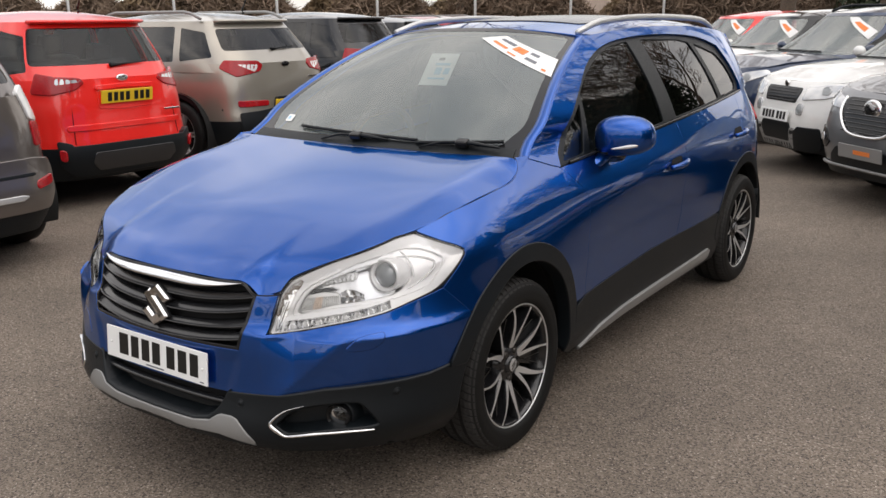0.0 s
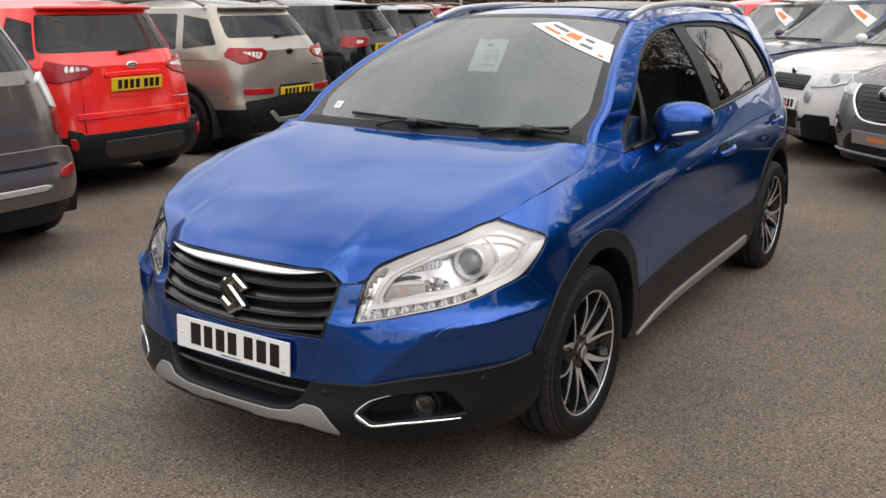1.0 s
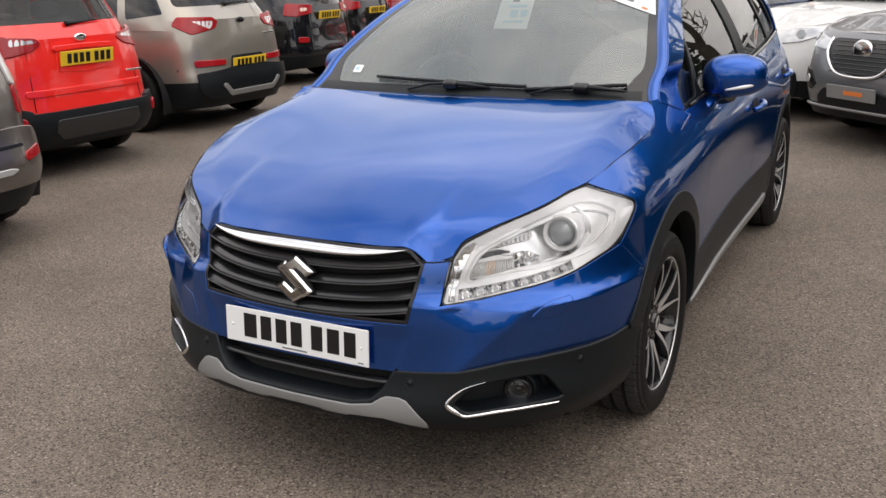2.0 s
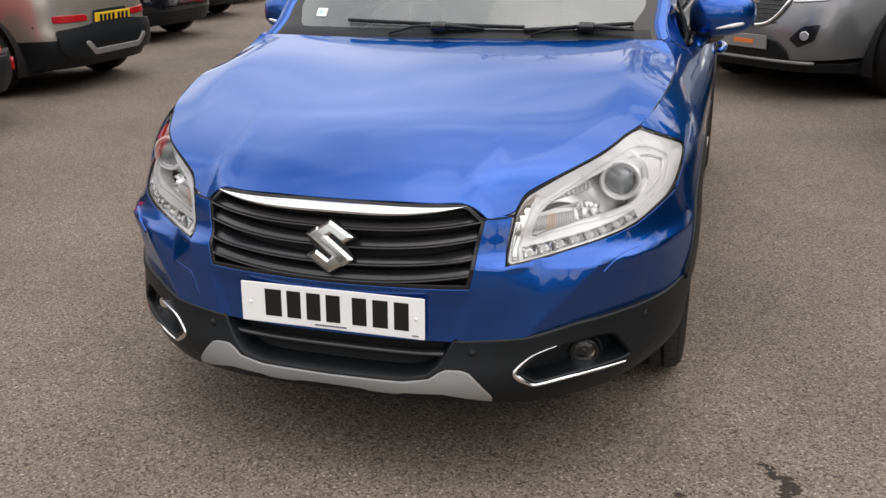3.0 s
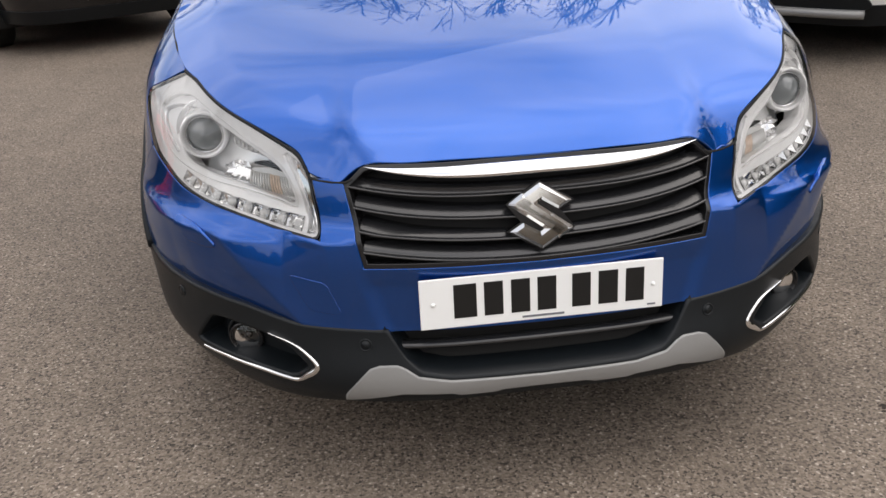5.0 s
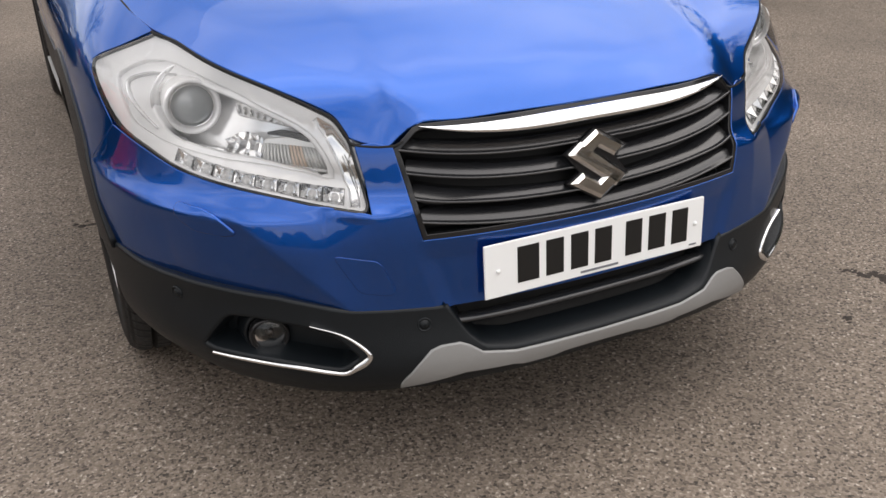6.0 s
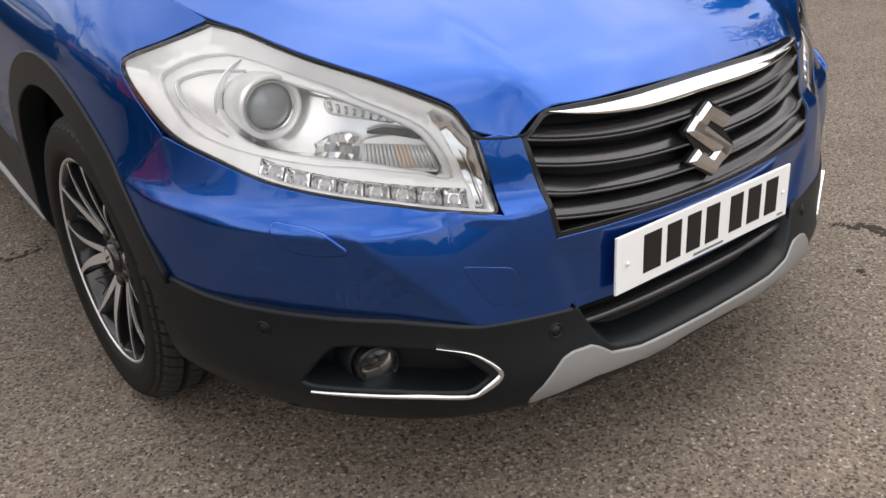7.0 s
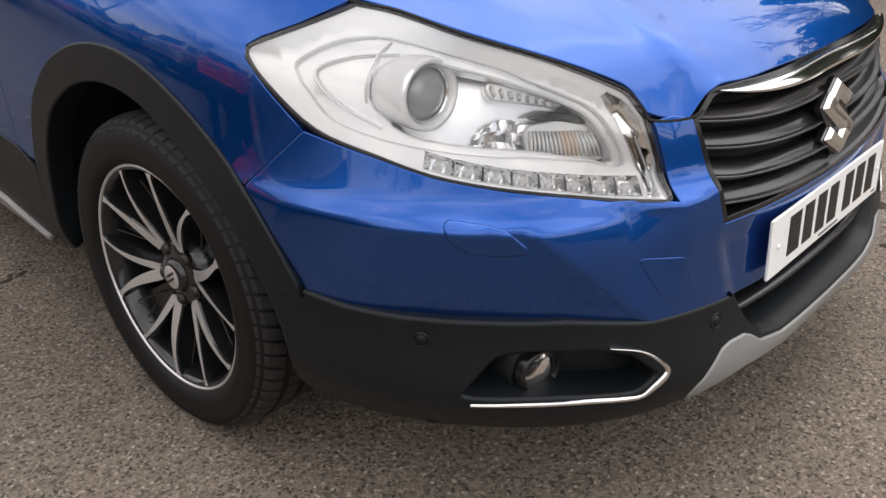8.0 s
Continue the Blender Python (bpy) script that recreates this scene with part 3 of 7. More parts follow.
def roof_skin(s, t):
    s, t = np.asarray(s, float), np.asarray(t, float)
    w = np.abs(s)
    ye, ym = 2.0 + 2.02 * t, 1.90 + 2.12 * t
    ze, zm = ROOF_EDGE(ye), ROOF_MID(ym)
    xe = cabin(ye, ze)[..., 0]
    return np.stack([s * xe, ym + (ye - ym) * w ** 2.2, zm + (ze - zm) * w ** 2.6], -1)


def rear_screen(s, t):
    s, t = np.asarray(s, float), np.asarray(t, float)
    w = np.abs(s)
    y0, z0, y1, z1 = 4.02 + .17 * t, 1.425 - .36 * t, 4.02 + .22 * t, 1.480 - .40 * t
    xe = cabin(y0, z0)[..., 0]
    return np.stack([-s * xe, y1 + (y0 - y1) * w ** 2.4, z1 + (z0 - z1) * w ** 2.6], -1)


car = thing("car", "blue metallic compact crossover car with black cladding parked on asphalt", "car")

# bumper cover, painted
seam_a = arc_uz(.460, 19.5, 43, 8)
bumper_half = [(0, .405), (.33, .405)] + CLAD_TOP[1:] + seam_a + [(1.052, .716)] + list(map(tuple, lamp_low[3:])) + [(.472, .66), (.488, .720), (.448, .724), (.413, .716), (.392, .64), (.369, .549), (0, .547)]
bumper = patch("bumper_cover", both(bumper_half), facet, BLUE, car, "blue painted front bumper cover", gap=.0018, step=.0105)

# lower bumper cladding with intake and lamp pockets
fog_hole = rounded([(.490, .326), (.540, .374), (.60, .392), (.70, .402), (.754, .398), (.788, .356), (.812, .320), (.79, .311), (.66, .309), (.530, .295)], .018)
low_half = [(0, .245), (.25, .245), (.42, .240), (.56, .228), (.714, .224), (.88, .213), (1.0, .208), (uy(.525), .210)] + arc_uz(.392, 0, 22, 5) + [seam_a[0]] + CLAD_TOP[:0:-1] + [(.330, .408), (.312, .375), (.294, .346), (.262, .314), (.2, .301), (0, .297)]
lower = patch("lower_bumper", both(low_half), clad, BLACK_PLASTIC, car, "textured black plastic lower bumper", holes=[fog_hole, fog_hole * (-1, 1)], gap=.0015, step=.02, lip=.062, round_edge=.008, lift=.003)
intake = both([(0, .29), (.2, .294), (.27, .306), (.30, .346), (.335, .41), (.335, .44), (0, .44)])
patch("intake_back", intake, wrap, DARK, lower, lift=-.065, lip=0, step=.04)
for zz in (.372,):
    us = np.linspace(-.315, .315, 41)
    rows = [(-.020, zz + .004), (-.016, zz - .003), (-.024, zz - .008), (-.060, zz + .004), (-.036, zz + .010)]
    P = [wrap(us, np.full(41, b)) + normals_of(wrap, np.stack([us, np.full(41, b)], 1)) * a for a, b in rows]
    grid_mesh("slat", P, GRILLE_GREY, lower, closed_u=True)
# sloping tray below the intake
us = np.linspace(-.335, .335, 61)
zl = np.interp(np.abs(us), [0, .2, .262, .294, .312, .335], [.299, .303, .316, .348, .377, .41])
P = []
for dz, lf in ((-.003, .002), (.003, .003), (.009, -.002), (.020, -.030), (.034, -.062)):
    q = np.stack([us, zl + dz], 1)
    P.append(wrap(q[:, 0], q[:, 1]) + normals_of(wrap, q) * lf)
grid_mesh("intake_tray", P, BLACK_PLASTIC, lower)
skid_half = [(0, .272), (.09, .271), (.11, .266), (.18, .266), (.20, .272), (.30, .276), (.33, .270), (.424, .251), (.416, .268), (.384, .306), (.364, .327), (.346, .333), (.310, .334), (.294, .327), (.268, .309), (.2, .297), (0, .294)]
patch("skid_plate", both(skid_half), wrap, SILVER_PLASTIC, lower, "silver painted skid plate insert", lift=.007, lip=.02, step=.02, round_edge=.005)

for sd in (1, -1):
    fl = fog_hole * (sd, 1)
    pocket = patch("lamp_pocket", offset(resample(fl, .02), -.03), wrap, BLACK_PLASTIC, lower, lift=-.058, lip=0, step=.03)
    # chrome trim round the pocket's inner end
    line = catmull([(.79, .305), (.709, .305), (.617, .301), (.552, .293), (.524, .292), (.504, .304), (.482, .321), (.483, .336), (.512, .363), (.540, .379), (.586, .394)], 4)
    wd = np.interp(np.linspace(0, 1, len(line)), [0, .1, .42, .55, .7, 1], [.002, .0052, .0058, .0094, .0056, .0010])
    tg = np.gradient(line, axis=0)
    tg /= np.linalg.norm(tg, axis=1)[:, None]
    nr = np.stack([-tg[:, 1], tg[:, 0]], 1)
    P = []
    for k, lf in ((-1.2, -.012), (-1, -.001), (-.6, .0045), (0, .0070), (.6, .0050), (1, -.001), (1.2, -.014)):
        q = (line + nr * wd[:, None] * k) * (sd, 1)
        P.append(wrap(q[:, 0], q[:, 1]) + normals_of(wrap, q) * lf)
    grid_mesh("chrome_trim", P[::sd], CHROME, lower, "polished chrome trim strip")
    fm = pose(sd * .640, .178, .342, 0, 0, -90 + sd * 14) @ Matrix.Diagonal((1, .84, .84, 1))
    fog = lathe("fog_lamp", [(-.10, .050), (0, .048), (.004, .044), (.004, .041), (-.004, .039)], GLOSS_BLACK, lower, fm, 32, "round fog lamp")
    lathe("reflector", [(-.005, .039), (-.03, .030), (-.045, .0005)], CHROME, fog, fm, 28)
    lathe("lens", [(-.004, .040), (.002, .030), (.005, .015), (.006, .0005)], LENS, fog, fm, 28)
    lathe("bulb_cap", [(-.04, .010), (-.015, .011), (-.010, .008), (-.009, .0005)], GLOSS_BLACK, fog, fm, 16)
    lathe("fog_lamp_bezel", [(-.10, .085), (-.06, .075), (-.020, .060), (-.014, .054), (-.02, .050), (-.08, .049)], BLACK_PLASTIC, lower, fm, 32)
    # parking sensors
    for (su, sz) in ((.375, .381), (.863, .417)):
        c = clad(np.array([sd * su]), np.array([sz]))[0]
        n = normals_of(wrap, np.array([[sd * su, sz]]))[0]
        mm = Matrix.Translation(c) @ Vector(n).to_track_quat("X", "Z").to_matrix().to_4x4()
        lathe("parking_sensor", [(.002, .0145), (.0050, .0140), (.0055, .0120), (.0030, .0110), (.0032, .0095), (.0052, .0088), (.0056, .0005)], BLACK_PLASTIC, lower, mm, 20)
    # headlamp washer cover and towing cap, proud of the bumper
    wash = rounded([(.832, .615), (.781, .609), (.750, .601), (.714, .568), (.735, .565), (.791, .571), (.822, .592)], .008) * (sd, 1)
    patch("washer_gap", offset(resample(wash, .01), -.0022), facet, DARK, bumper, lift=.0012, lip=0, step=.012)
    patch("washer_cover", wash, lambda u, z: facet(u, z) - np.stack([0 * u, .10 * np.clip(z - .583, 0, 1), 0 * u], -1), BLUE, bumper, lift=.0045, lip=.006, step=.008, round_edge=.005)
    if sd < 0:
        tow = rounded([(.536, .527), (.452, .515), (.424, .452), (.436, .447), (.490, .455)], .012) * (sd, 1)
        patch("towing_gap", offset(resample(tow, .01), -.0012), facet, DARK, bumper, lift=.0007, lip=0, step=.014)
        patch("towing_eye_cover", tow, facet, BLUE, bumper, lift=.0012, lip=.006, step=.014, round_edge=.0015)

# number plate: white sheet with dark bars, screws, maker's line
plate = block("number_plate", (.520, .006, .111), WHITE_PLATE, car, pose(0, -.002, .472, -4), .002, "white front plate with dark bars")
pm = pose(0, -.0055, .472, -4)
for px, pw in ((-.165, .048), (-.105, .040), (-.048, .040), (.008, .040), (.082, .040), (.140, .042), (.198, .040)):
    block("bar", (pw, .0015, .075), PLATE_BLACK, plate, pm @ pose(px, 0, .003), .0004)
block("bar", (.09, .0012, .0045), PRINT_GREY, plate, pm @ pose(.0, 0, -.046), .0002)
block("bar", (.018, .0012, .0035), PRINT_GREY, plate, pm @ pose(.235, 0, -.046), .0002)
for px in (-.232, .238):
    lathe("screw_cap", [(0, .005), (.002, .0045), (.003, .0005)], WHITE_PLATE, plate, pm @ pose(px, -.0005, 0, 0, 0, -90), 14)

# grille
gr_half = [(0, .549), (.3675, .551), (.390, .64), (.411, .712), (.372, .7475), (.358, .7525), (.30, .755), (0, .755)]
gr_line = both(gr_half)
grille = patch("grille", offset(gr_line, -.004), wrap, DARK, car, "black front grille with curved slats", lift=-.05, lip=0, step=.04)
_rim = offset(resample(gr_line, .02), .007)
patch("grille_surround", gr_line, wrap, GLOSS_BLACK, grille, holes=[_rim], step=.02, lift=-.001, lip=.035)


def grille_reach(z):
    return float(np.interp(z, [.55, .64, .712, .745], [.364, .387, .407, .372]))


for z_end, z_mid in ((.711, .693), (.669, .648), (.625, .606), (.584, .563)):
    r = grille_reach(z_end) - .004
    us = np.linspace(-r, r, 49)
    zc = z_mid + (z_end + .006 - z_mid) * (np.abs(us) / r) ** 2.2
    P = []
    for lf, dz in ((-.050, .0205), (-.028, .0170), (-.015, .0085), (-.0105, -.0010), (-.0085, -.0036), (-.0015, -.0046), (.0, -.0062), (-.0004, -.0084), (-.004, -.0098), (-.045, -.0050)):
        q = np.stack([us, zc + dz], 1)
        P.append(wrap(q[:, 0], q[:, 1]) + normals_of(wrap, q) * lf)
    grid_mesh("slat", P[::-1], GRILLE_GREY, grille, closed_u=False)
us = np.linspace(-.362, .362, 61)
top = np.full(61, .7490)
low = .7215 + .0270 * (np.abs(us) / .366) ** 2.4
P = []
for lf, w in ((-.012, 1.0), (.003, .97), (.007, .75), (.012, .25), (.011, .06), (.006, 0), (-.012, -.02)):
    q = np.stack([us, low + (top - low) * w], 1)
    P.append(wrap(q[:, 0], q[:, 1]) + normals_of(wrap, q) * lf)
grid_mesh("chrome_bar", P[::-1], CHROME, grille, "bright chrome grille bar")

# emblem: a plain chrome lozenge in two folded halves
em_c = np.array((0, .020, .640))
em_m = Matrix.Translation(em_c) @ pose(0, 0, 0, -13)
def emblem_half(sign):
    pts = np.array([(0, .060), (.054, .025), (.030, .010), (.002, .029), (-.012, .019), (.054, -.026), (.030, -.044), (-.054, .024)]) * (1.22, 1.13) * sign
    V, F = [], []
    n = len(pts)
    for d, k in ((.010, 0), (-.003, 0), (-.010, .0065)):
        V += [em_m @ Vector((p[0], d, p[1])) for p in offset(pts, k)]
    for j in range(2):
        for i in range(n):
            F.append((j * n + i, (j + 1) * n + i, (j + 1) * n + (i + 1) % n, j * n + (i + 1) % n))
    F.append(tuple(range(2 * n, 3 * n))[::-1])
    return put("emblem", V, F, CHROME, grille, "chrome lozenge badge", smooth=False)


em_out = offset(np.array([(0, .0678), (.0659, .0282), (.0366, .0113), (.0659, -.0282), (0, -.0678), (-.0659, -.0282), (-.0366, -.0113), (-.0659, .0282)]), -.0035)
put("emblem_back", [em_m @ Vector((p[0], d, p[1])) for d in (.012, .001) for p in em_out], [tuple(range(8, 16))[::-1]] + [(i, i + 8, (i + 1) % 8 + 8, (i + 1) % 8) for i in range(8)], GLOSS_BLACK, grille, "black badge backing", smooth=False)
emblem_half(1)
emblem_half(-1)

# bonnet
front_line = [(float(x), float(front_y(np.array(x)))) for x in np.linspace(0, .395, 14)]
b_edge = [tuple(p[:2]) for p in _ed[1:]]
rear_line = [(x, 1.088 + .016 * (x / .72) ** 2.2) for x in (.69, .6, .5, .4, .3, .2, .1, 0)]
b_half = front_line + [(.402, .103)] + b_edge + rear_line
bonnet = patch("bonnet", both(b_half), bonnet_skin, BLUE, car, "blue metallic bonnet", gap=.0028, step=.022, lip=.012, round_edge=.003)

# black rubber seal in the joint round the bonnet
for sd in (1, -1):
    c = np.concatenate([[(.372, .098, .728), (.388, .101, .721)], _ed[1:]]) * (sd, 1, 1)
    tube("bonnet_seal", c + (0, .001, -.0045), .0034, DARK, car, "black rubber seal", n=6)

# headlamps
def lampskin(u, z):
    """The reflector frame inside a lamp: it leans back from the lens's lower edge."""
    u, z = np.asarray(u, float), np.asarray(z, float)
    a = np.abs(u)
    low = np.interp(a, [.462, .581, .735, .853, .94, 1.038, 1.115, 1.165], [.606, .618, .645, .667, .690, .717, .767, .815])
    top = np.interp(a, [.462, .472, .497, .525, .563, .637, .712, .829, .942, 1.014, 1.14, 1.165], [.610, .66, .727, .761, .778, .805, .826, .850, .876, .885, .836, .815])
    deep = np.minimum(np.minimum(.004 + .24 * np.clip(z - low, 0, .2), .002 + .45 * np.clip(top - z, 0, .2)), .015)
    p = wrap(u, z)
    q = np.stack([u.ravel(), z.ravel()], 1)
    return p - (normals_of(wrap, q) * deep.ravel()[:, None]).reshape(p.shape)


def headlamp(sd):
    line = LAMP_LINE * (sd, 1)
    lamp = patch("headlamp", offset(resample(line, .03), .004), wrap, BLACK_PLASTIC, car, "clear headlamp with silver reflector and projector", lift=-.105, lip=0, step=.03)
    inner = offset(resample(LAMP_LINE, .012), .0036) * (sd, 1)
    patch("gasket", line, wrap, GLOSS_BLACK, lamp, holes=[inner], lift=-.0015, lip=.006, gap=.001, step=.014)
    lens = patch("lens", inner, wrap, LENS, lamp, "clear polycarbonate lens", lift=.002, lip=0, step=.025)
    lens.visible_shadow = False

    def strip(name, pts, width, mat, depth, lab="", n=5, thick=.02, tilt=0.0):
        c = catmull(pts, n)
        t = np.gradient(c, axis=0)
        t /= np.linalg.norm(t, axis=1)[:, None]
        nr = np.stack([-t[:, 1], t[:, 0]], 1)
        w = np.interp(np.linspace(0, 1, len(c)), np.linspace(0, 1, len(width)), width)
        P = []
        for k, lf in ((-1, -thick), (-1, -.004), (-.8, 0), (-.3, .004 + tilt), (.3, .004 + tilt), (.8, 0), (1, -.004), (1, -thick)):
            q = (c + nr * w[:, None] * k * .5) * (sd, 1)
            P.append(wrap(q[:, 0], q[:, 1]) + normals_of(wrap, q) * (depth + lf))
        return grid_mesh(name, P[::sd], mat, lamp, lab)

    # bright bezel with a window for the lamps, one for the row of small lamps and a dark inner end
    main = catmull([(.532, .658), (.556, .716), (.606, .758), (.74, .805), (.838, .828), (.945, .850), (1.02, .850), (1.072, .827), (1.088, .804), (1.055, .767), (1.012, .732), (.925, .711), (.827, .699), (.70, .686), (.60, .668)], 3, True)
    well = catmull([(.546, .662), (.571, .718), (.622, .754), (.74, .796), (.83, .817), (.90, .831), (.948, .826), (.975, .794), (.960, .752), (.905, .724), (.82, .708), (.70, .694), (.62, .675)], 3, True)
    low_x, low_z = [.462, .581, .735, .853, .94], [.606, .618, .645, .667, .690]
    rx = np.linspace(.872, .512, 9)
    rz = np.interp(rx, low_x, low_z) + .0085
    row = np.concatenate([np.stack([rx, rz + .024], 1), np.stack([rx, rz - .001], 1)[::-1]])
    dark_end = rounded([(.479, .6155), (.506, .6165), (.507, .641), (.518, .655), (.528, .682), (.549, .726), (.580, .762), (.564, .7705), (.531, .754), (.505, .722), (.481, .658)], .004)
    patch("bezel", inner, lampskin, SATIN_CHROME, lamp, "bright silver lamp bezel", holes=[q * (sd, 1) for q in (main, row, dark_end)], lift=-.004, lip=.014, step=.011, round_edge=.004)
    patch("inner_band", offset(main, -.006) * (sd, 1), lampskin, SATIN_CHROME, lamp, "bright silver inner reflector band", holes=[well * (sd, 1)], lift=-.014, lip=.036, step=.012, round_edge=.005)
    patch("end_shade", offset(resample(dark_end, .012), -.004) * (sd, 1), lampskin, CHROME, lamp, "mirrored inner end of the lamp", lift=-.016, lip=0, step=.015)
    strip("end_line", [(.515, .700), (.497, .655), (.487, .626), (.500, .622)], [.0022, .0022, .0026, .002], CHROME, -.016, thick=.004)
    strip("light_guide", [(.93, .832), (1.0, .828), (1.05, .808), (1.040, .780), (1.0, .752), (.94, .728)], [.003, .006, .008, .008, .006, .003], LAMP_BOWL, -.025, thick=.004)
    # back bowl
    bowl = patch("bowl", offset(resample(LAMP_LINE, .02), .012) * (sd, 1), wrap, LAMP_BOWL, lamp, lift=-.092, lip=0, step=.03)
    ax = Vector((sd * .10, -1, .06)).normalized()
    m = Matrix.Translation((sd * .692, .374, .764)) @ ax.to_track_quat("X", "Z").to_matrix().to_4x4()
    proj = lathe("projector", [(-.060, .056), (.004, .0545), (.010, .0520), (.010, .0470), (.004, .0440), (-.008, .0420), (-.012, .040)], SATIN_CHROME, lamp, m, 44, "round bright projector ring")
    lathe("projector_lens", [(-.014, .041), (-.002, .036), (.008, .026), (.014, .012), (.016, .0005)], PROJECTOR, proj, m, 36)
    lathe("inner_ring", [(-.004, .0425), (.002, .0415), (.003, .0395), (-.006, .0385)], CHROME, proj, m, 40)
    lathe("reflector_cup", [(-.052, .074), (-.050, .072), (-.056, .062), (-.062, .055)], LAMP_BOWL, proj, m, 44)
    # turn lamp and small upper reflector, ribbed
    for nm, box, mat, k in (("turn_lamp", [(.552, .664), (.690, .688), (.694, .726), (.62, .728), (.576, .714)], WHITE_LENS, 17), ("side_reflector", [(.640, .752), (.770, .777), (.782, .797), (.74, .789), (.632, .754)], WHITE_LENS, 8)):
        o = rounded(box, .010) * (sd, 1)
        patch(nm, o, wrap, mat, lamp, lift=-.056, lip=.03, step=.02, round_edge=.004)
        bx = np.array(box)
        for i in range(k):
            f = (i + .5) / k
            q0, q1 = bx[0] + (bx[1] - bx[0]) * f, bx[-1] + (bx[2] - bx[-1]) * f
            qs = np.stack([q0 + (q1 - q0) * t for t in (.10, .5, .90)]) * (sd, 1)
            pp = wrap(qs[:, 0], qs[:, 1]) + normals_of(wrap, qs) * np.array([[-.053], [-.050], [-.053]])
            tube("rib", pp, .0030, AMBER_LENS if (nm == "turn_lamp" and 4 < i < 9) else WHITE_LENS, lamp, n=5)
    # mirrored bowl between turn lamp and projector, in facets
    bw_ = np.array([(.700, .692), (.792, .706), (.790, .728), (.742, .748), (.698, .730)])
    V, F = [], []
    for i in range(7):
        for j, (za, lf) in enumerate(((0, -.050), (.33, -.068), (.66, -.072), (1, -.056))):
            f = i / 6
            q = ((bw_[0] + (bw_[1] - bw_[0]) * f) * (1 - za) + (bw_[4] + (bw_[2] - bw_[4]) * f + (0, .014 * math.sin(math.pi * f))) * za) * (sd, 1)
            V.append(wrap(q[:1], q[1:])[0] + normals_of(wrap, q[None])[0] * (lf - (.008 if i % 2 else 0)))
    for i in range(6):
        for j in range(3):
            q = i * 4 + j
            F.append((q, q + 4, q + 5, q + 1)[::sd])
    put("facet_bowl", V, F, CHROME, lamp, "faceted mirror bowl", smooth=False)
    for o in ([(.655, .742), (.575, .730), (.590, .722), (.640, .732), (.690, .738)],):
        patch("shade_plate", rounded(o, .008) * (sd, 1), wrap, GLOSS_BLACK, lamp, lift=-.052, lip=.02, step=.015)
    # row of small lamps along the foot: hollow facets with a bead in each
    strip("lamp_shelf", [(.90, .690), (.80, .668), (.66, .644), (.50, .622)], [.020, .026, .026, .026], LAMP_BOWL, -.046, thick=.02)
    for i in range(8):
        V = []
        for f, g, lf in ((0, 0, -.003), (1, 0, -.003), (1, 1, -.003), (0, 1, -.003), (.22, .30, -.016), (.78, .30, -.016), (.70, .75, -.013), (.30, .75, -.013)):
            q = np.array((rx[i] + (rx[i + 1] - rx[i]) * (.04 + .92 * f), rz[i] + (rz[i + 1] - rz[i]) * f + .023 * g)) * (sd, 1)
            V.append(lampskin(q[:1], q[1:])[0] + normals_of(lampskin, q[None])[0] * lf)
        F = [(0, 1, 5, 4), (1, 2, 6, 5), (2, 3, 7, 6), (3, 0, 4, 7), (4, 5, 6, 7)]
        cell = put("small_lamp", V, [f[::-sd] for f in F], CHROME, lamp, smooth=False)
        c = Vector(V[4]) * .3 + Vector(V[5]) * .3 + Vector(V[6]) * .2 + Vector(V[7]) * .2
        q = np.array([[sd * rx[i], rz[i]]])
        lathe("bead", [(-.002, .0088), (.004, .0080), (.007, .0050), (.009, .0004)], WHITE_LENS, cell, Matrix.Translation(c) @ Vector(normals_of(wrap, q)[0]).to_track_quat("X", "Z").to_matrix().to_4x4(), 10)
    return lamp


headlamp(1)
headlamp(-1)

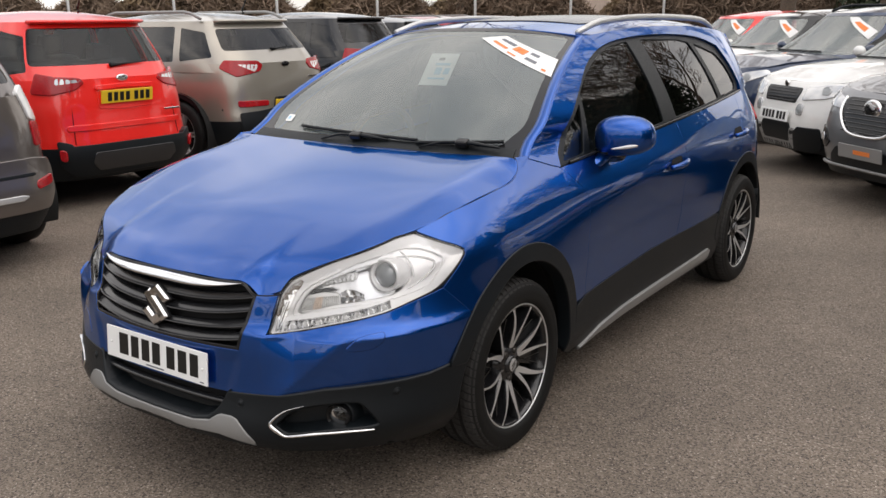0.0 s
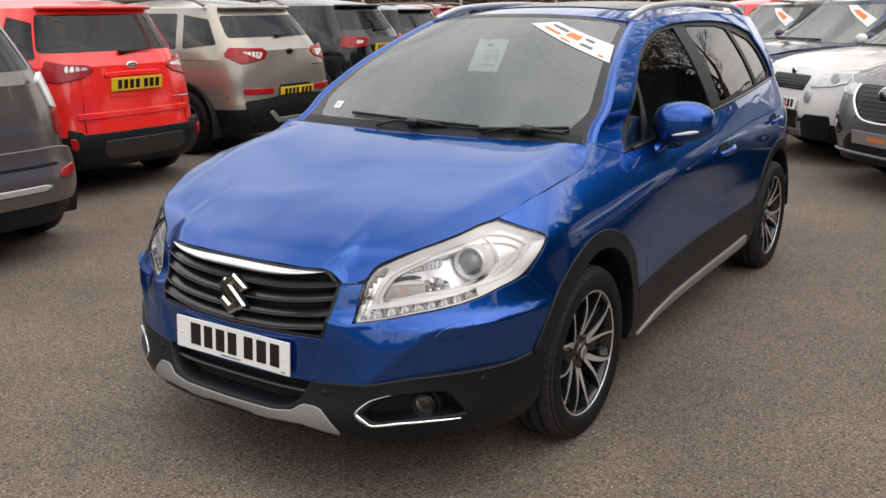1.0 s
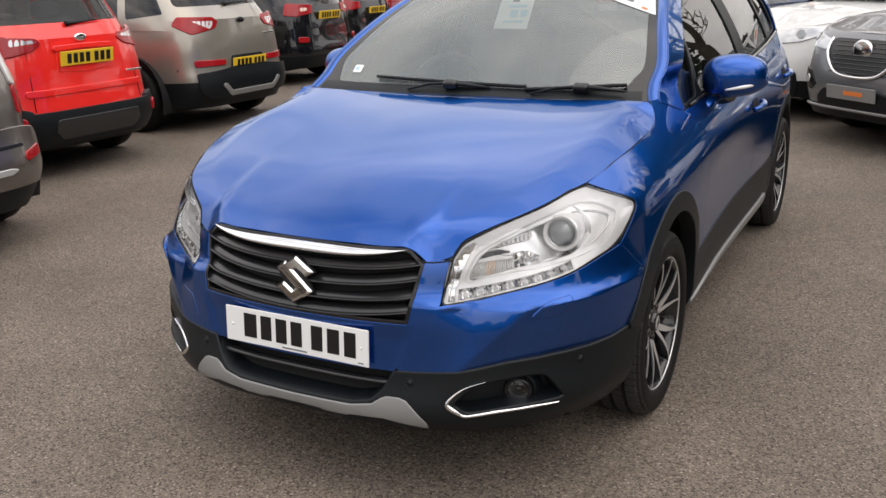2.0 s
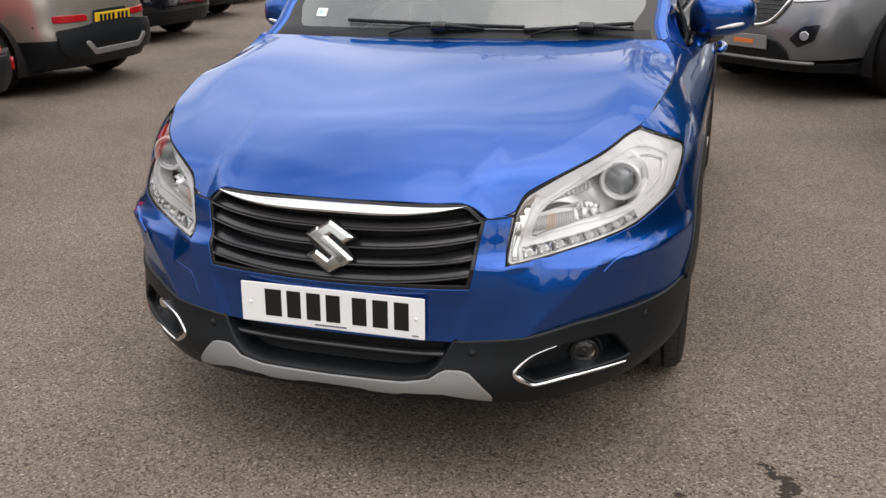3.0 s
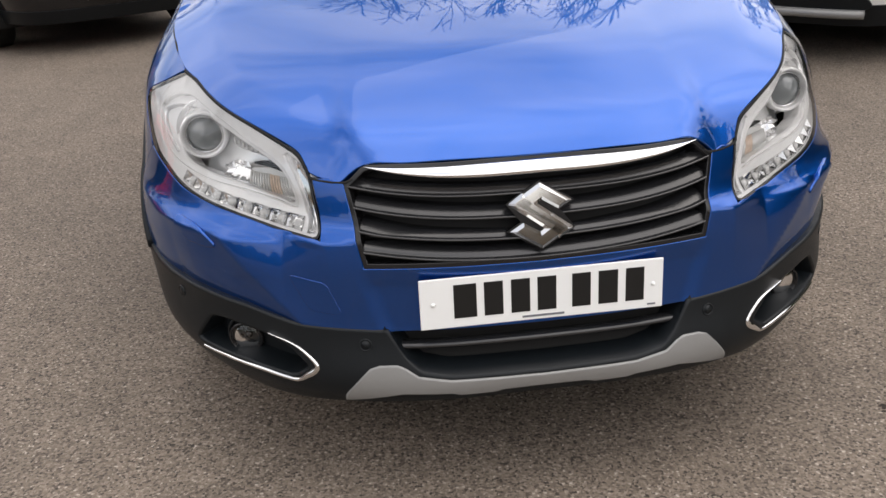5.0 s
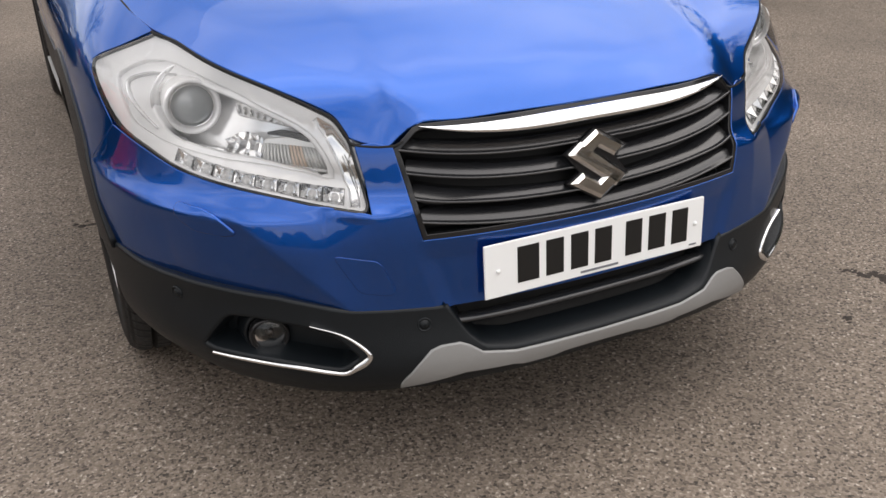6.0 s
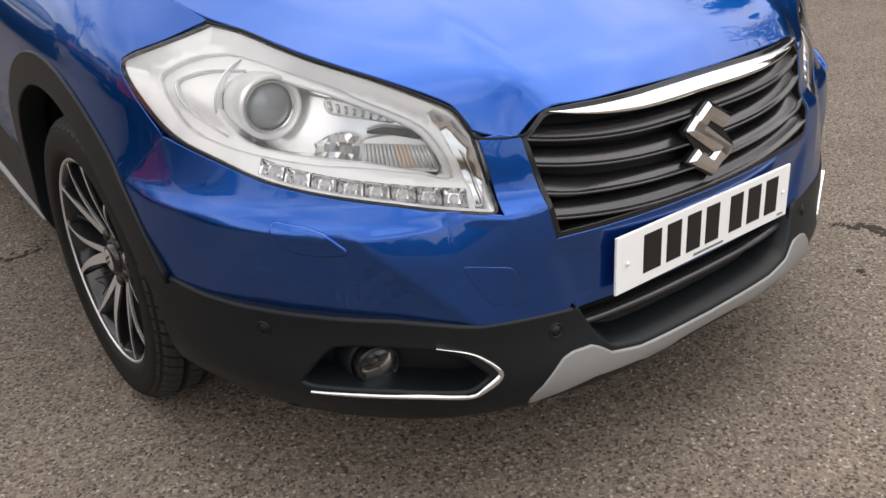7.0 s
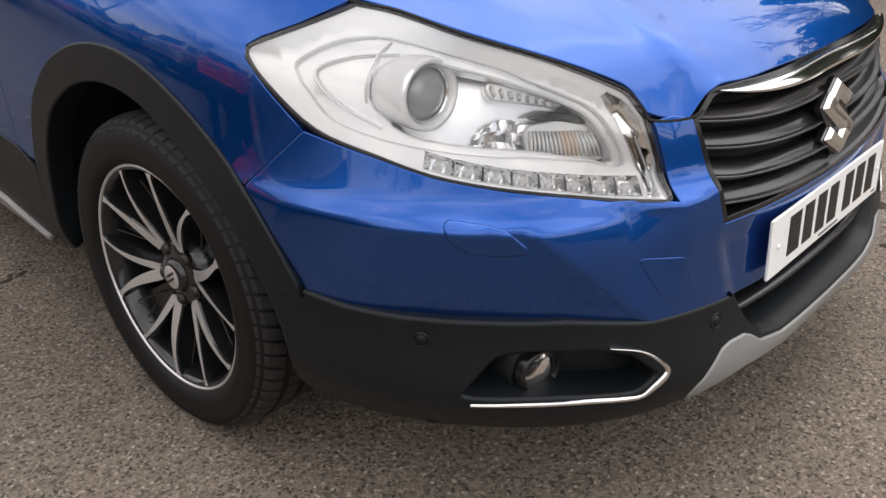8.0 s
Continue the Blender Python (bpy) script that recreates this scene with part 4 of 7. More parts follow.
# side panels
ARCH = .455
for sd in (1, -1):
    sgn = np.array((sd, 1))
    fender = [seam_a[-1]] + arc_uz(ARCH, 43, 164, 26)[1:] + [(uy(1.395), .440), (uy(1.44), .448), (uy(1.44), .75), (uy(1.425), .86), (uy(1.40), .90), (uy(1.325), .981), (uy(1.28), 1.005), (uy(1.215), 1.040), (uy(1.15), 1.046)] + SHUT[:8:-1] + [(1.090, .856)] + LAMP_TIP + [LAMP[1], (1.052, .716)]
    patch("front_wing", np.array(fender) * sgn, wrap, BLUE, car, "blue metallic front wing", gap=.002, step=.028, lip=.02)
    clad = arc_uz(ARCH, 19.5, 164, 32) + [(uy(1.36), .22)] + arc_uz(.396, 190, 22, 36)
    patch("arch_cladding", np.array(clad) * sgn, wrap, BLACK_PLASTIC, car, "black plastic wheel arch trim", lift=.006, lip=.05, step=.03, round_edge=.005)
    ry = HUB_Y + BASE
    def rarc(r, a0, a1, n=20):
        return arc_uz(r, a0, a1, n, ry)
    fd = [(uy(1.44), .448), (uy(2.18), .484), (uy(2.47), .488), (uy(2.50), .60), (uy(2.505), .95), (uy(2.50), float(belt(2.50)))] + [(uy(q), float(belt(q))) for q in (2.2, 1.9, 1.6, 1.325)] + [(uy(1.40), .90), (uy(1.425), .86), (uy(1.44), .75)]
    door = patch("front_door", np.array(fd) * sgn, wrap, BLUE, car, "blue metallic front door", gap=.002, step=.05, lip=.02)
    rd = [(uy(2.47), .488), (uy(2.95), .492)] + rarc(ARCH, 24, 62, 10) + [(uy(3.42), .85), (uy(3.50), 1.0), (uy(3.52), float(belt(3.52)))] + [(uy(q), float(belt(q))) for q in (3.2, 2.9, 2.7, 2.50)] + [(uy(2.505), .95), (uy(2.50), .60)]
    rdoor = patch("rear_door", np.array(rd) * sgn, wrap, BLUE, car, "blue metallic rear door", gap=.002, step=.05, lip=.02)
    rq = rarc(ARCH, 62, 150, 18) + [(uy(3.98), .56), (uy(4.05), .62), (uy(4.12), .75), (uy(4.14), .98), (uy(4.12), float(belt(4.12)))] + [(uy(q), float(belt(q))) for q in (3.9, 3.7, 3.52)] + [(uy(3.50), 1.0), (uy(3.42), .85)]
    patch("rear_quarter", np.array(rq) * sgn, wrap, BLUE, car, "blue metallic rear quarter panel", gap=.002, step=.05, lip=.02)
    rclad = rarc(ARCH, 5, 160, 30) + rarc(.402, 165, 0, 30)
    patch("arch_cladding", np.array(rclad) * sgn, wrap, BLACK_PLASTIC, car, "black plastic wheel arch trim", lift=.006, lip=.05, step=.03, round_edge=.005)
    sill = [(uy(1.36), .215), (uy(2.4), .220), (uy(3.12), .225), (uy(3.06), .49), (uy(2.95), .492), (uy(2.47), .488), (uy(2.18), .484), (uy(1.44), .448), (uy(1.36), .42)]
    skirt = patch("sill_cladding", np.array(sill) * sgn, wrap, BLACK_PLASTIC, car, "black plastic sill cladding", lift=.004, lip=.02, step=.05)
    trim = [(uy(1.46), .205), (uy(1.50), .218), (uy(1.62), .262), (uy(1.85), .283), (uy(2.4), .300), (uy(2.93), .316), (uy(2.955), .306), (uy(2.95), .270), (uy(2.90), .262), (uy(1.9), .240), (uy(1.6), .225)]
    patch("sill_trim", np.array(trim) * sgn, wrap, SILVER_PLASTIC, skirt, "silver sill trim strip", lift=.016, lip=.02, step=.03, round_edge=.005)
    # door handles, the shade of their recesses put on as dark patches
    for dd, hy, hz in ((door, 2.36, .865), (rdoor, 3.36, .905)):
        o = rounded([(uy(hy - .075), hz - .028), (uy(hy + .075), hz - .024), (uy(hy + .07), hz + .03), (uy(hy - .07), hz + .026)], .025) * sgn
        patch("handle_recess_shade", o, wrap, DARK, dd, lift=.0012, lip=0, step=.03)
        ys = np.linspace(hy - .10, hy + .10, 15)
        c = wrap(np.array([uy(q) for q in ys]) * sd, np.full(15, hz) + .012 * np.linspace(-.5, .5, 15))
        c[:, 0] += sd * (.012 + .024 * np.sin(np.linspace(0, np.pi, 15)) ** .5)
        tube("handle", c, .011 + .004 * np.sin(np.linspace(0, np.pi, 15)), BLUE, dd, "body-coloured door handle", n=10)
    cs = cabin if sd > 0 else cabin_r
    ysg = np.array((sd, 1))
    W_TOP = [tuple(p) for p in catmull([(1.66, 1.235), (1.84, 1.338), (2.04, 1.405), (2.28, 1.440), (2.62, 1.455), (3.0, 1.450), (3.32, 1.425), (3.55, 1.375)], 3)]
    win = [(q, float(belt(q)) + .004) for q in (1.325, 1.6, 2.0, 2.5, 3.0, 3.4)] + [(3.66, 1.122), (3.69, 1.16), (3.63, 1.27)] + W_TOP[::-1] + [(1.495, 1.135), (1.360, 1.03)]
    edge = [tuple(p) for p in WS_EDGE(np.linspace(0, 1, 9))]
    fr = edge + [(q, float(ROOF_EDGE(np.array(q)))) for q in (2.3, 2.6, 2.9, 3.2, 3.5, 3.8, 4.02)] + [(4.10, 1.26), (4.17, 1.10), (4.14, float(belt(4.14)))] + [(q, float(belt(q))) for q in (3.95, 3.8, 3.69)] + win[7:] + [(1.325, .983), (1.28, .995)]
    sidef = patch("cabin_side", np.array(fr) * ysg, cs, BLUE, car, "blue metallic pillar and roof side frame", step=.04, lip=.015, gap=.001, lift=.003)
    tt = np.linspace(0, 1, 21)
    e0, e1 = cs(WS_EDGE(tt)[:, 0] * sd, WS_EDGE(tt)[:, 1]), screen(np.full(21, sd * .992), tt)
    grid_mesh("pillar_face", [e0 + (sd * -.001, 0, -.012), e0 + (0, -.0005, .001), e0 * .7 + e1 * .3 + (0, -.004, .004), e0 * .35 + e1 * .65 + (0, -.003, .004), e1 + (0, 0, .002), e1 + (0, 0, -.012)][::-sd], BLUE, sidef)
    panes = {"quarter_glass": [(1.385, 1.003), (1.550, 1.013), (1.66, 1.205), (1.53, 1.130)],
             "front_door_glass": [(1.60, 1.015), (2.385, 1.060), (2.385, 1.436), (2.20, 1.420), (2.05, 1.392), (1.93, 1.351), (1.81, 1.303), (1.70, 1.240)],
             "rear_door_glass": [(2.54, 1.068), (3.24, 1.105), (3.14, 1.412), (3.0, 1.430), (2.7, 1.438), (2.53, 1.440)],
             "rear_quarter_glass": [(3.30, 1.109), (3.60, 1.128), (3.635, 1.16), (3.57, 1.27), (3.48, 1.34), (3.20, 1.405)]}
    panes = {k: rounded(v, .018) for k, v in panes.items()}
    wf = patch("window_trim", np.array(win) * ysg, cs, BLACK_PLASTIC, sidef, "black window surround and door pillars", holes=[p * ysg for p in panes.values()], lift=-.010, lip=.02, step=.04, gap=.001)
    for k, v in panes.items():
        g = patch(k, v * ysg, cs, PRIVACY if k.startswith("rear") else TINTED, sidef, "dark tinted side glass", lift=-.016, lip=0, step=.08)
        g.visible_shadow = False
    # strip along the belt
    ys = np.linspace(1.40, 3.64, 30)
    c = np.array([cs(np.array(q * sd), belt(q) + .006) for q in ys])
    c[:, 0] += sd * .004
    tube("belt_strip", c, .008, GLOSS_BLACK, sidef, "black rubber belt strip", n=6)
    # roof rail
    ry_ = np.linspace(2.02, 3.78, 25)
    c = roof_skin(np.full(25, .93 * sd), (ry_ - 2.0) / 2.02)
    c[:, 2] += .008 + .030 * np.clip(np.sin(np.linspace(0, np.pi, 25)) * 3, 0, 1)
    tube("roof_rail", c, .013 + .003 * np.clip(np.sin(np.linspace(0, np.pi, 25)) * 2, 0, 1), RAIL_SILVER, car, "silver roof rail", n=10)
    # tail lamp
    tl = rounded([(uy(3.93), .93), (uy(4.10), .86), (uy(4.24), .86), (uy(4.25), 1.03), (uy(4.06), 1.03)], .03) * sgn
    patch("tail_lamp", tl, wrap, RED_LENS, car, "red tail lamp", lift=.012, lip=.02, step=.03, round_edge=.006)

    # mirror
    bm = bmesh.new()
    bmesh.ops.create_uvsphere(bm, u_segments=28, v_segments=18, radius=1)
    for v in bm.verts:
        x, y, z = v.co
        f = 1 - .18 * max(0, x)
        sq = lambda a, p: math.copysign(abs(a) ** p, a)
        v.co = (sq(x, .70) * .124, sq(y, .88) * (.088 if y < 0 else .035), sq(z, .72 if z > 0 else .56) * (.090 if z > 0 else .076) * f)
    mm = pose(sd * .905, 1.695, 1.066, 0, 0, sd * 16) @ pose(0, 0, 0, 0, sd * -4) @ Matrix.Diagonal((sd, 1, 1, 1))
    bmesh.ops.transform(bm, matrix=mm, verts=bm.verts)
    if sd < 0:
        bmesh.ops.reverse_faces(bm, faces=bm.faces)
    mirror = part("door_mirror", bm, BLUE, car, "blue door mirror with silver indicator strip")
    t = np.linspace(-.2, 1, 12)
    c = np.array([mm @ Vector((-.02 + .128 * q, -.085 * math.sqrt(max(0, 1 - min(1, abs(q)) ** 2.6)) - .002, -.034 + .012 * q)) for q in t])
    tube("indicator", c, np.interp(t, [-.2, .3, 1], [.003, .008, .007]), WHITE_LENS, mirror, "clear indicator strip", n=8)
    tube("mirror_base", [mm @ Vector((-.05, -.02, -.062)), mm @ Vector((-.05, -.030, -.078))], [.062, .050], GLOSS_BLACK, mirror, n=16)
    foot = np.array((sd * .790, 1.585, .945))
    top_ = np.array(mm @ Vector((-.075, -.01, -.06)))
    tube("stalk", [foot, foot * .6 + top_ * .4 + np.array((0, -.01, -.008)), top_], [.045, .036, .040], BLUE, mirror, n=14, flat=.7)

roof = patch("roof", np.array([(-1, 0), (1, 0), (1, 1), (-1, 1)]) * (.999, 1), roof_skin, BLUE, car, "blue metallic roof", step=.06, lip=.01, round_edge=.003)
patch("sunroof", rounded([(-.72, .16), (.72, .16), (.72, .66), (-.72, .66)], .06), roof_skin, GLOSS_BLACK, roof, "dark glass sunroof panel", lift=.004, lip=.004, step=.06)
glass = patch("windscreen", np.array([(-.985, .015), (.985, .015), (.985, .985), (-.985, .985)]), screen, WINDSCREEN, car, "laminated clear windscreen", step=.05, lip=0)
glass.visible_shadow = False
patch("windscreen_border", np.array([(-.998, .0), (.998, .0), (.998, .998), (-.998, .998)]), screen, GLOSS_BLACK, car, "black windscreen border", holes=[rounded([(-.885, .055), (.885, .055), (.940, .17), (.955, .965), (-.955, .965), (-.940, .17)], .05)], step=.05, lift=.0015, lip=.004)
patch("rear_screen", rounded([(-.86, .08), (.86, .08), (.80, .86), (-.80, .86)], .08), rear_screen, PRIVACY, car, "dark rear window", step=.08, lip=0, lift=.002)
patch("tailgate_frame", np.array([(-1, 0), (1, 0), (1, 1), (-1, 1)]), rear_screen, BLUE, car, "blue tailgate frame", holes=[rounded([(-.84, .10), (.84, .10), (.78, .84), (-.78, .84)], .08)], step=.08, lip=.01)
ue = _len[-1]


def tail(u, z):
    p = body(ue - np.abs(u), z)
    p[..., 0] *= np.where(np.asarray(u) < 0, -1, 1) * -1
    return p


tb = ue - uy(4.12)
patch("tailgate", both([(0, .58), (tb - .06, .58), (tb, .75), (tb, 1.0), (tb, 1.12), (0, 1.12)]), tail, BLUE, car, "blue metallic tailgate", step=.06, lip=.02)
tc = ue - uy(3.86)
patch("rear_bumper", both([(0, .24), (tc, .24), (tc, .50), (tb, .57), (0, .57)]), tail, BLACK_PLASTIC, car, "black rear bumper", step=.06, lip=.03, lift=.01)

# inner shell, wheel wells and floor close the car
shell = [(0, .25), (uy(.55), .25)] + arc_uz(.42, -5, 185, 24) + [(uy(1.4), .25), (uy(3.05), .25)] + arc_uz(.42, -5, 185, 24, HUB_Y + BASE) + [(uy(3.95), .30), (ue, .30), (ue, 1.05), (uy(4.1), 1.05), (uy(2.5), .98), (uy(1.3), .93), (uy(1.0), .92), (uy(.75), .86), (.99, .80), (.7, .72), (.5, .62), (.42, .62), (0, .62)]
for sd in (1, -1):
    patch("inner_shell", np.array(shell) * (sd, 1), wrap, DARK, car, lift=-.10, lip=0, step=.06)
    for yc in (HUB_Y, HUB_Y + BASE):
        a = np.radians(np.linspace(-2, 182, 30))
        P = [[(sd * xx, yc - .42 * math.cos(t), HUB_Z + .42 * math.sin(t)) for t in a] for xx in (.30, .86)]
        grid_mesh("wheel_well", P, DARK, car)
block("splash_shield", (1.16, .44, .02), DARK, car, pose(0, .60, .225, -3), .008)
block("underbody", (1.50, 3.70, .10), DARK, car, pose(0, 2.15, .26), .03)
block("bulkhead", (1.30, .06, .55), DARK, car, pose(0, 1.18, .70), .02)

# wheels
def wheel(sd, yc, turn):
    m0 = pose(sd * .771, yc, HUB_Z, 0, 0, 0 if sd > 0 else 180) @ Matrix.Diagonal((1, 1.006, 1.006, 1))
    w = part("wheel", bmesh.new(), RUBBER, car, "black and diamond-cut alloy wheel")
    tyre_prof = [(-.075, .230), (-.098, .240), (-.106, .262), (-.103, .290), (-.094, .305), (-.075, .3135), (-.052, .3165), (-.050, .309), (-.044, .309), (-.042, .318), (-.004, .319), (-.002, .310), (.004, .310), (.006, .319),
                 (.042, .318), (.044, .309), (.050, .309), (.052, .3165), (.075, .3135), (.094, .305), (.103, .290), (.107, .270), (.105, .262), (.1065, .257), (.103, .245), (.098, .234), (.088, .229)]
    tyre = lathe("tyre", tyre_prof, RUBBER, w, m0, 96, "black road tyre")
    SV, SF = [], []
    for i in range(66):
        a = 2 * math.pi * i / 66
        for x0, x1, off in ((.054, .101, 0), (-.101, -.054, .05), (.008, .040, .03), (-.040, -.008, .07)):
            k = len(SV)
            for x in np.linspace(x0, x1, 4):
                r = np.interp(abs(x), [0, .052, .075, .094, .103], [.3192, .3178, .3150, .3066, .292]) + .0016
                for da, dr in ((-.042, -.006), (-.037, 0), (.037, 0), (.042, -.006)):
                    t = a + off + da + (abs(x) - .05) * 1.2
                    SV.append(m0 @ Vector((x, (r + dr) * math.cos(t), (r + dr) * math.sin(t))))
            SF += [(k + 4 * j + c, k + 4 * j + 4 + c, k + 4 * j + 5 + c, k + 4 * j + 1 + c) for j in range(3) for c in range(3)]
    tagged(put("tread_pattern", SV, SF, TREAD, tyre, smooth=False), kind="stuff")
    lathe("rim", [(-.085, .228), (-.080, .214), (-.02, .196), (.050, .206), (.078, .214), (.0885, .219), (.0905, .224), (.088, .2300), (.080, .231)], RIM_BLACK, w, m0, 64, "black alloy rim")
    lathe("rim_edge", [(.0880, .2245), (.0925, .2252), (.0940, .2275), (.0925, .2305), (.0900, .2320)], RIM_CUT, w, m0, 72, "machined bright rim edge")
    lathe("brake_disc", [(-.01, .06), (.005, .06), (.005, .135), (-.005, .135)], RIM_DARK, w, m0, 48)
    lathe("back_plate", [(-.03, .200), (-.03, .0005)], DARK, w, m0, 40)
    lathe("hub", [(.02, .082), (.046, .074), (.058, .060), (.062, .036)], RIM_BLACK, w, m0, 40)
    cap = lathe("centre_cap", [(.058, .036), (.070, .033), (.074, .028), (.075, .0005)], RIM_BLACK, w, m0, 32)
    lathe("cap_badge", [(.0748, .024), (.0765, .021), (.077, .0005)], RIM_CUT, cap, m0, 24)
    for k in (-1, 1):
        block("cap_bar", (.002, .030, .005), RIM_DARK, cap, m0 @ pose(.0772, 0, k * .006, 35), .001)
    for i in range(5):
        a = 2 * math.pi * (i + .5) / 5 + .3
        lathe("wheel_nut", [(.040, .0125), (.064, .0115), (.066, .008), (.066, .0005)], RIM_DARK, w, m0 @ pose(0, .054 * math.cos(a), .054 * math.sin(a)), 6)
        lathe("nut_well", [(.0600, .0170), (.0605, .0150), (.050, .0145)], RIM_DARK, w, m0 @ pose(0, .054 * math.cos(a), .054 * math.sin(a)), 14)

    def arm(a_root, a_end, half, lean):
        """One arm of a forked spoke, with a machined face and black flanks."""
        f = np.linspace(0, 1, 13)
        rs = .064 + .157 * f
        ang = a_root + (a_end - a_root) * f ** .85 + lean * np.sin(np.pi * f)
        x = .060 + .031 * np.sin(f * np.pi * .5)
        wd = np.interp(f, [0, .12, .35, .8, .93, 1], [.0098, .0108, .0092, .0048, .0046, .0080]) * (1.1 if half > 0 else .75)
        V, F = [], []
        for r, t, xx, ww in zip(rs, ang, x, wd):
            e, q = Vector((0, math.cos(t), math.sin(t))), Vector((0, -math.sin(t), math.cos(t)))
            for k, dx in ((-1.5, -.050), (-1.18, -.004), (-1, 0), (1, 0), (1.18, -.004), (1.5, -.050)):
                V.append(m0 @ (e * float(r) + q * float(ww * k) + Vector((float(xx + dx), 0, 0))))
        F = [(j * 6 + k, j * 6 + k + 1, j * 6 + k + 7, j * 6 + k + 6) for j in range(12) for k in range(5)]
        ob = put("spoke", V, F, RIM_BLACK, w, "forked diamond-cut spoke", smooth=False)
        ob.data.materials.append(RIM_CUT)
        for p in ob.data.polygons:
            if p.index % 5 == 2:
                p.material_index = 1

    for i in range(6):
        mid = radians(60 * i + turn)
        for half in (-1, 1):
            arm(mid + half * radians(6.5), mid + half * radians(16.5), half, -radians(1.2) * half)
        # machined foot joining the two arms
        V = [m0 @ Vector((.0602 + .0012 * (r > .07), r * math.cos(mid + k), r * math.sin(mid + k))) for r, k in ((.060, -.10), (.060, .10), (.067, .20), (.077, .08), (.080, 0), (.077, -.08), (.067, -.20))]
        V += [v - m0.to_3x3() @ Vector((.035, 0, 0)) for v in V]
        put("spoke_foot", V, [tuple(range(7))] + [(k, k + 7, (k + 1) % 7 + 7, (k + 1) % 7) for k in range(7)], RIM_CUT, w, smooth=False)
        # thin bright edge of the pocket between the arms
        t0 = mid + radians(30)
        c = [m0 @ Vector((.052 + .020 * f, (.118 + .075 * f) * math.cos(t0 + k * radians(2 + 4 * f)), (.118 + .075 * f) * math.sin(t0 + k * radians(2 + 4 * f)))) for k, f in ((-1, 1), (-1, .5), (0, 0), (1, .5), (1, 1))]
        tube("pocket_edge", catmull([tuple(p) for p in c], 3), .0018, RIM_DARK, w, n=4)
        # dark web behind the arms
        V, F = [], []
        for r in np.linspace(.06, .214, 6):
            for k in (-1, -.4, .4, 1):
                t = t0 + k * radians(9)
                V.append(m0 @ Vector((.020 + .03 * (r - .06) / .15, r * math.cos(t), r * math.sin(t))))
        for j in range(5):
            F += [(j * 4 + k, j * 4 + k + 1, j * 4 + k + 5, j * 4 + k + 4) for k in range(3)]
        put("spoke_web", V, F, RIM_BLACK, w)
    return w


for sd in (1, -1):
    wheel(sd, HUB_Y, 20 if sd > 0 else 13)
    wheel(sd, HUB_Y + BASE, 44 if sd > 0 else 30)

# wipers and scuttle
us = np.linspace(-.97, .97, 40)
P = [screen(us, np.full(40, .05)) + (0, 0, .003), screen(us, np.full(40, .02)) + (0, -.004, .004), screen(us, np.full(40, .0)) + (0, -.012, -.004), screen(us, np.full(40, .0)) + (0, -.05, -.05)]
grid_mesh("scuttle_panel", P[::-1], BLACK_PLASTIC, car, "black plastic scuttle below windscreen")
for x0, x1, xp, t0, t1 in ((-.42, .27, -.04, .085, .055), (.27, .645, .485, .040, .075)):
    s = np.linspace(x0 / .72, x1 / .72, 16)
    c = screen(s, np.linspace(t0, t1, 16)) + (0, -.006, .010)
    blade = tube("wiper", c, .0075, BLACK_PLASTIC, car, "black wiper blade", n=6)
    knee = screen(np.array([xp / .72]), np.array([.05]))[0] + (0, -.016, .018)
    far = screen(np.array([(xp - .19) / .72]), np.array([.02]))[0] + (0, -.010, .006)
    tube("wiper_arm", [far, far * .5 + knee * .5 + (0, 0, .010), knee], [.004, .005, .008], BLACK_PLASTIC, blade, n=8)
    tube("wiper_spine", [knee + (-.01, 0, 0), knee + (.05, .004, -.002), knee + (.16, .012, -.012)], [.013, .012, .006], BLACK_PLASTIC, blade, n=8, flat=.7)
    block("wiper_knuckle", (.058, .036, .030), GLOSS_BLACK, blade, Matrix.Translation(Vector(knee) + Vector((0, 0, -.004))) @ pose(0, 0, 0, 25), .009)
# cabin: dashboard, wheel, seats, headliner
P = []
for y, z in ((1.05, .94), (1.16, .985), (1.36, 1.0), (1.50, .985), (1.56, .94), (1.58, .70)):
    P.append([(x, y + .03 * (1 - (x / .7) ** 2), z + .02 * (1 - (x / .7) ** 2)) for x in np.linspace(-.70, .70, 15)])
grid_mesh("dashboard", P, CABIN_DARK, car, "dark grey moulded dashboard")
bm = bmesh.new()
sm = pose(-.36, 1.66, .955, 65)
a = np.linspace(0, 2 * np.pi, 36, endpoint=False)
tube("steering_wheel", [sm @ Vector((.185 * math.cos(t), .185 * math.sin(t), 0)) for t in a], .017, CABIN_DARK, car, "black steering wheel", n=8, closed=True)
bm.free()
block("steering_hub", (.16, .12, .06), CABIN_DARK, car, sm @ pose(0, -.01, -.015), .03)
for k in (-1, 1):
    block("steering_spoke", (.12, .03, .02), CABIN_DARK, car, sm @ pose(k * .11, 0, -.005), .008)
for sx in (-.37, .37):
    block("seat_cushion", (.50, .52, .16), CABIN_GREY, car, pose(sx, 2.10, .62, 6), .06, segments=4)
    block("seat_back", (.48, .15, .62), CABIN_GREY, car, pose(sx, 2.42, .93, -16), .06, segments=4)
    block("head_restraint", (.27, .10, .19), CABIN_GREY, car, pose(sx, 2.54, 1.315, -12), .045, segments=4)
block("rear_bench", (1.24, .50, .18), CABIN_GREY, car, pose(0, 3.0, .64), .06, segments=4)
block("rear_back", (1.24, .15, .60), CABIN_GREY, car, pose(0, 3.32, .95, -18), .06, segments=4)
for sx in (-.40, 0, .40):
    block("head_restraint", (.25, .10, .16), CABIN_GREY, car, pose(sx, 3.44, 1.26, -12), .04, segments=4)
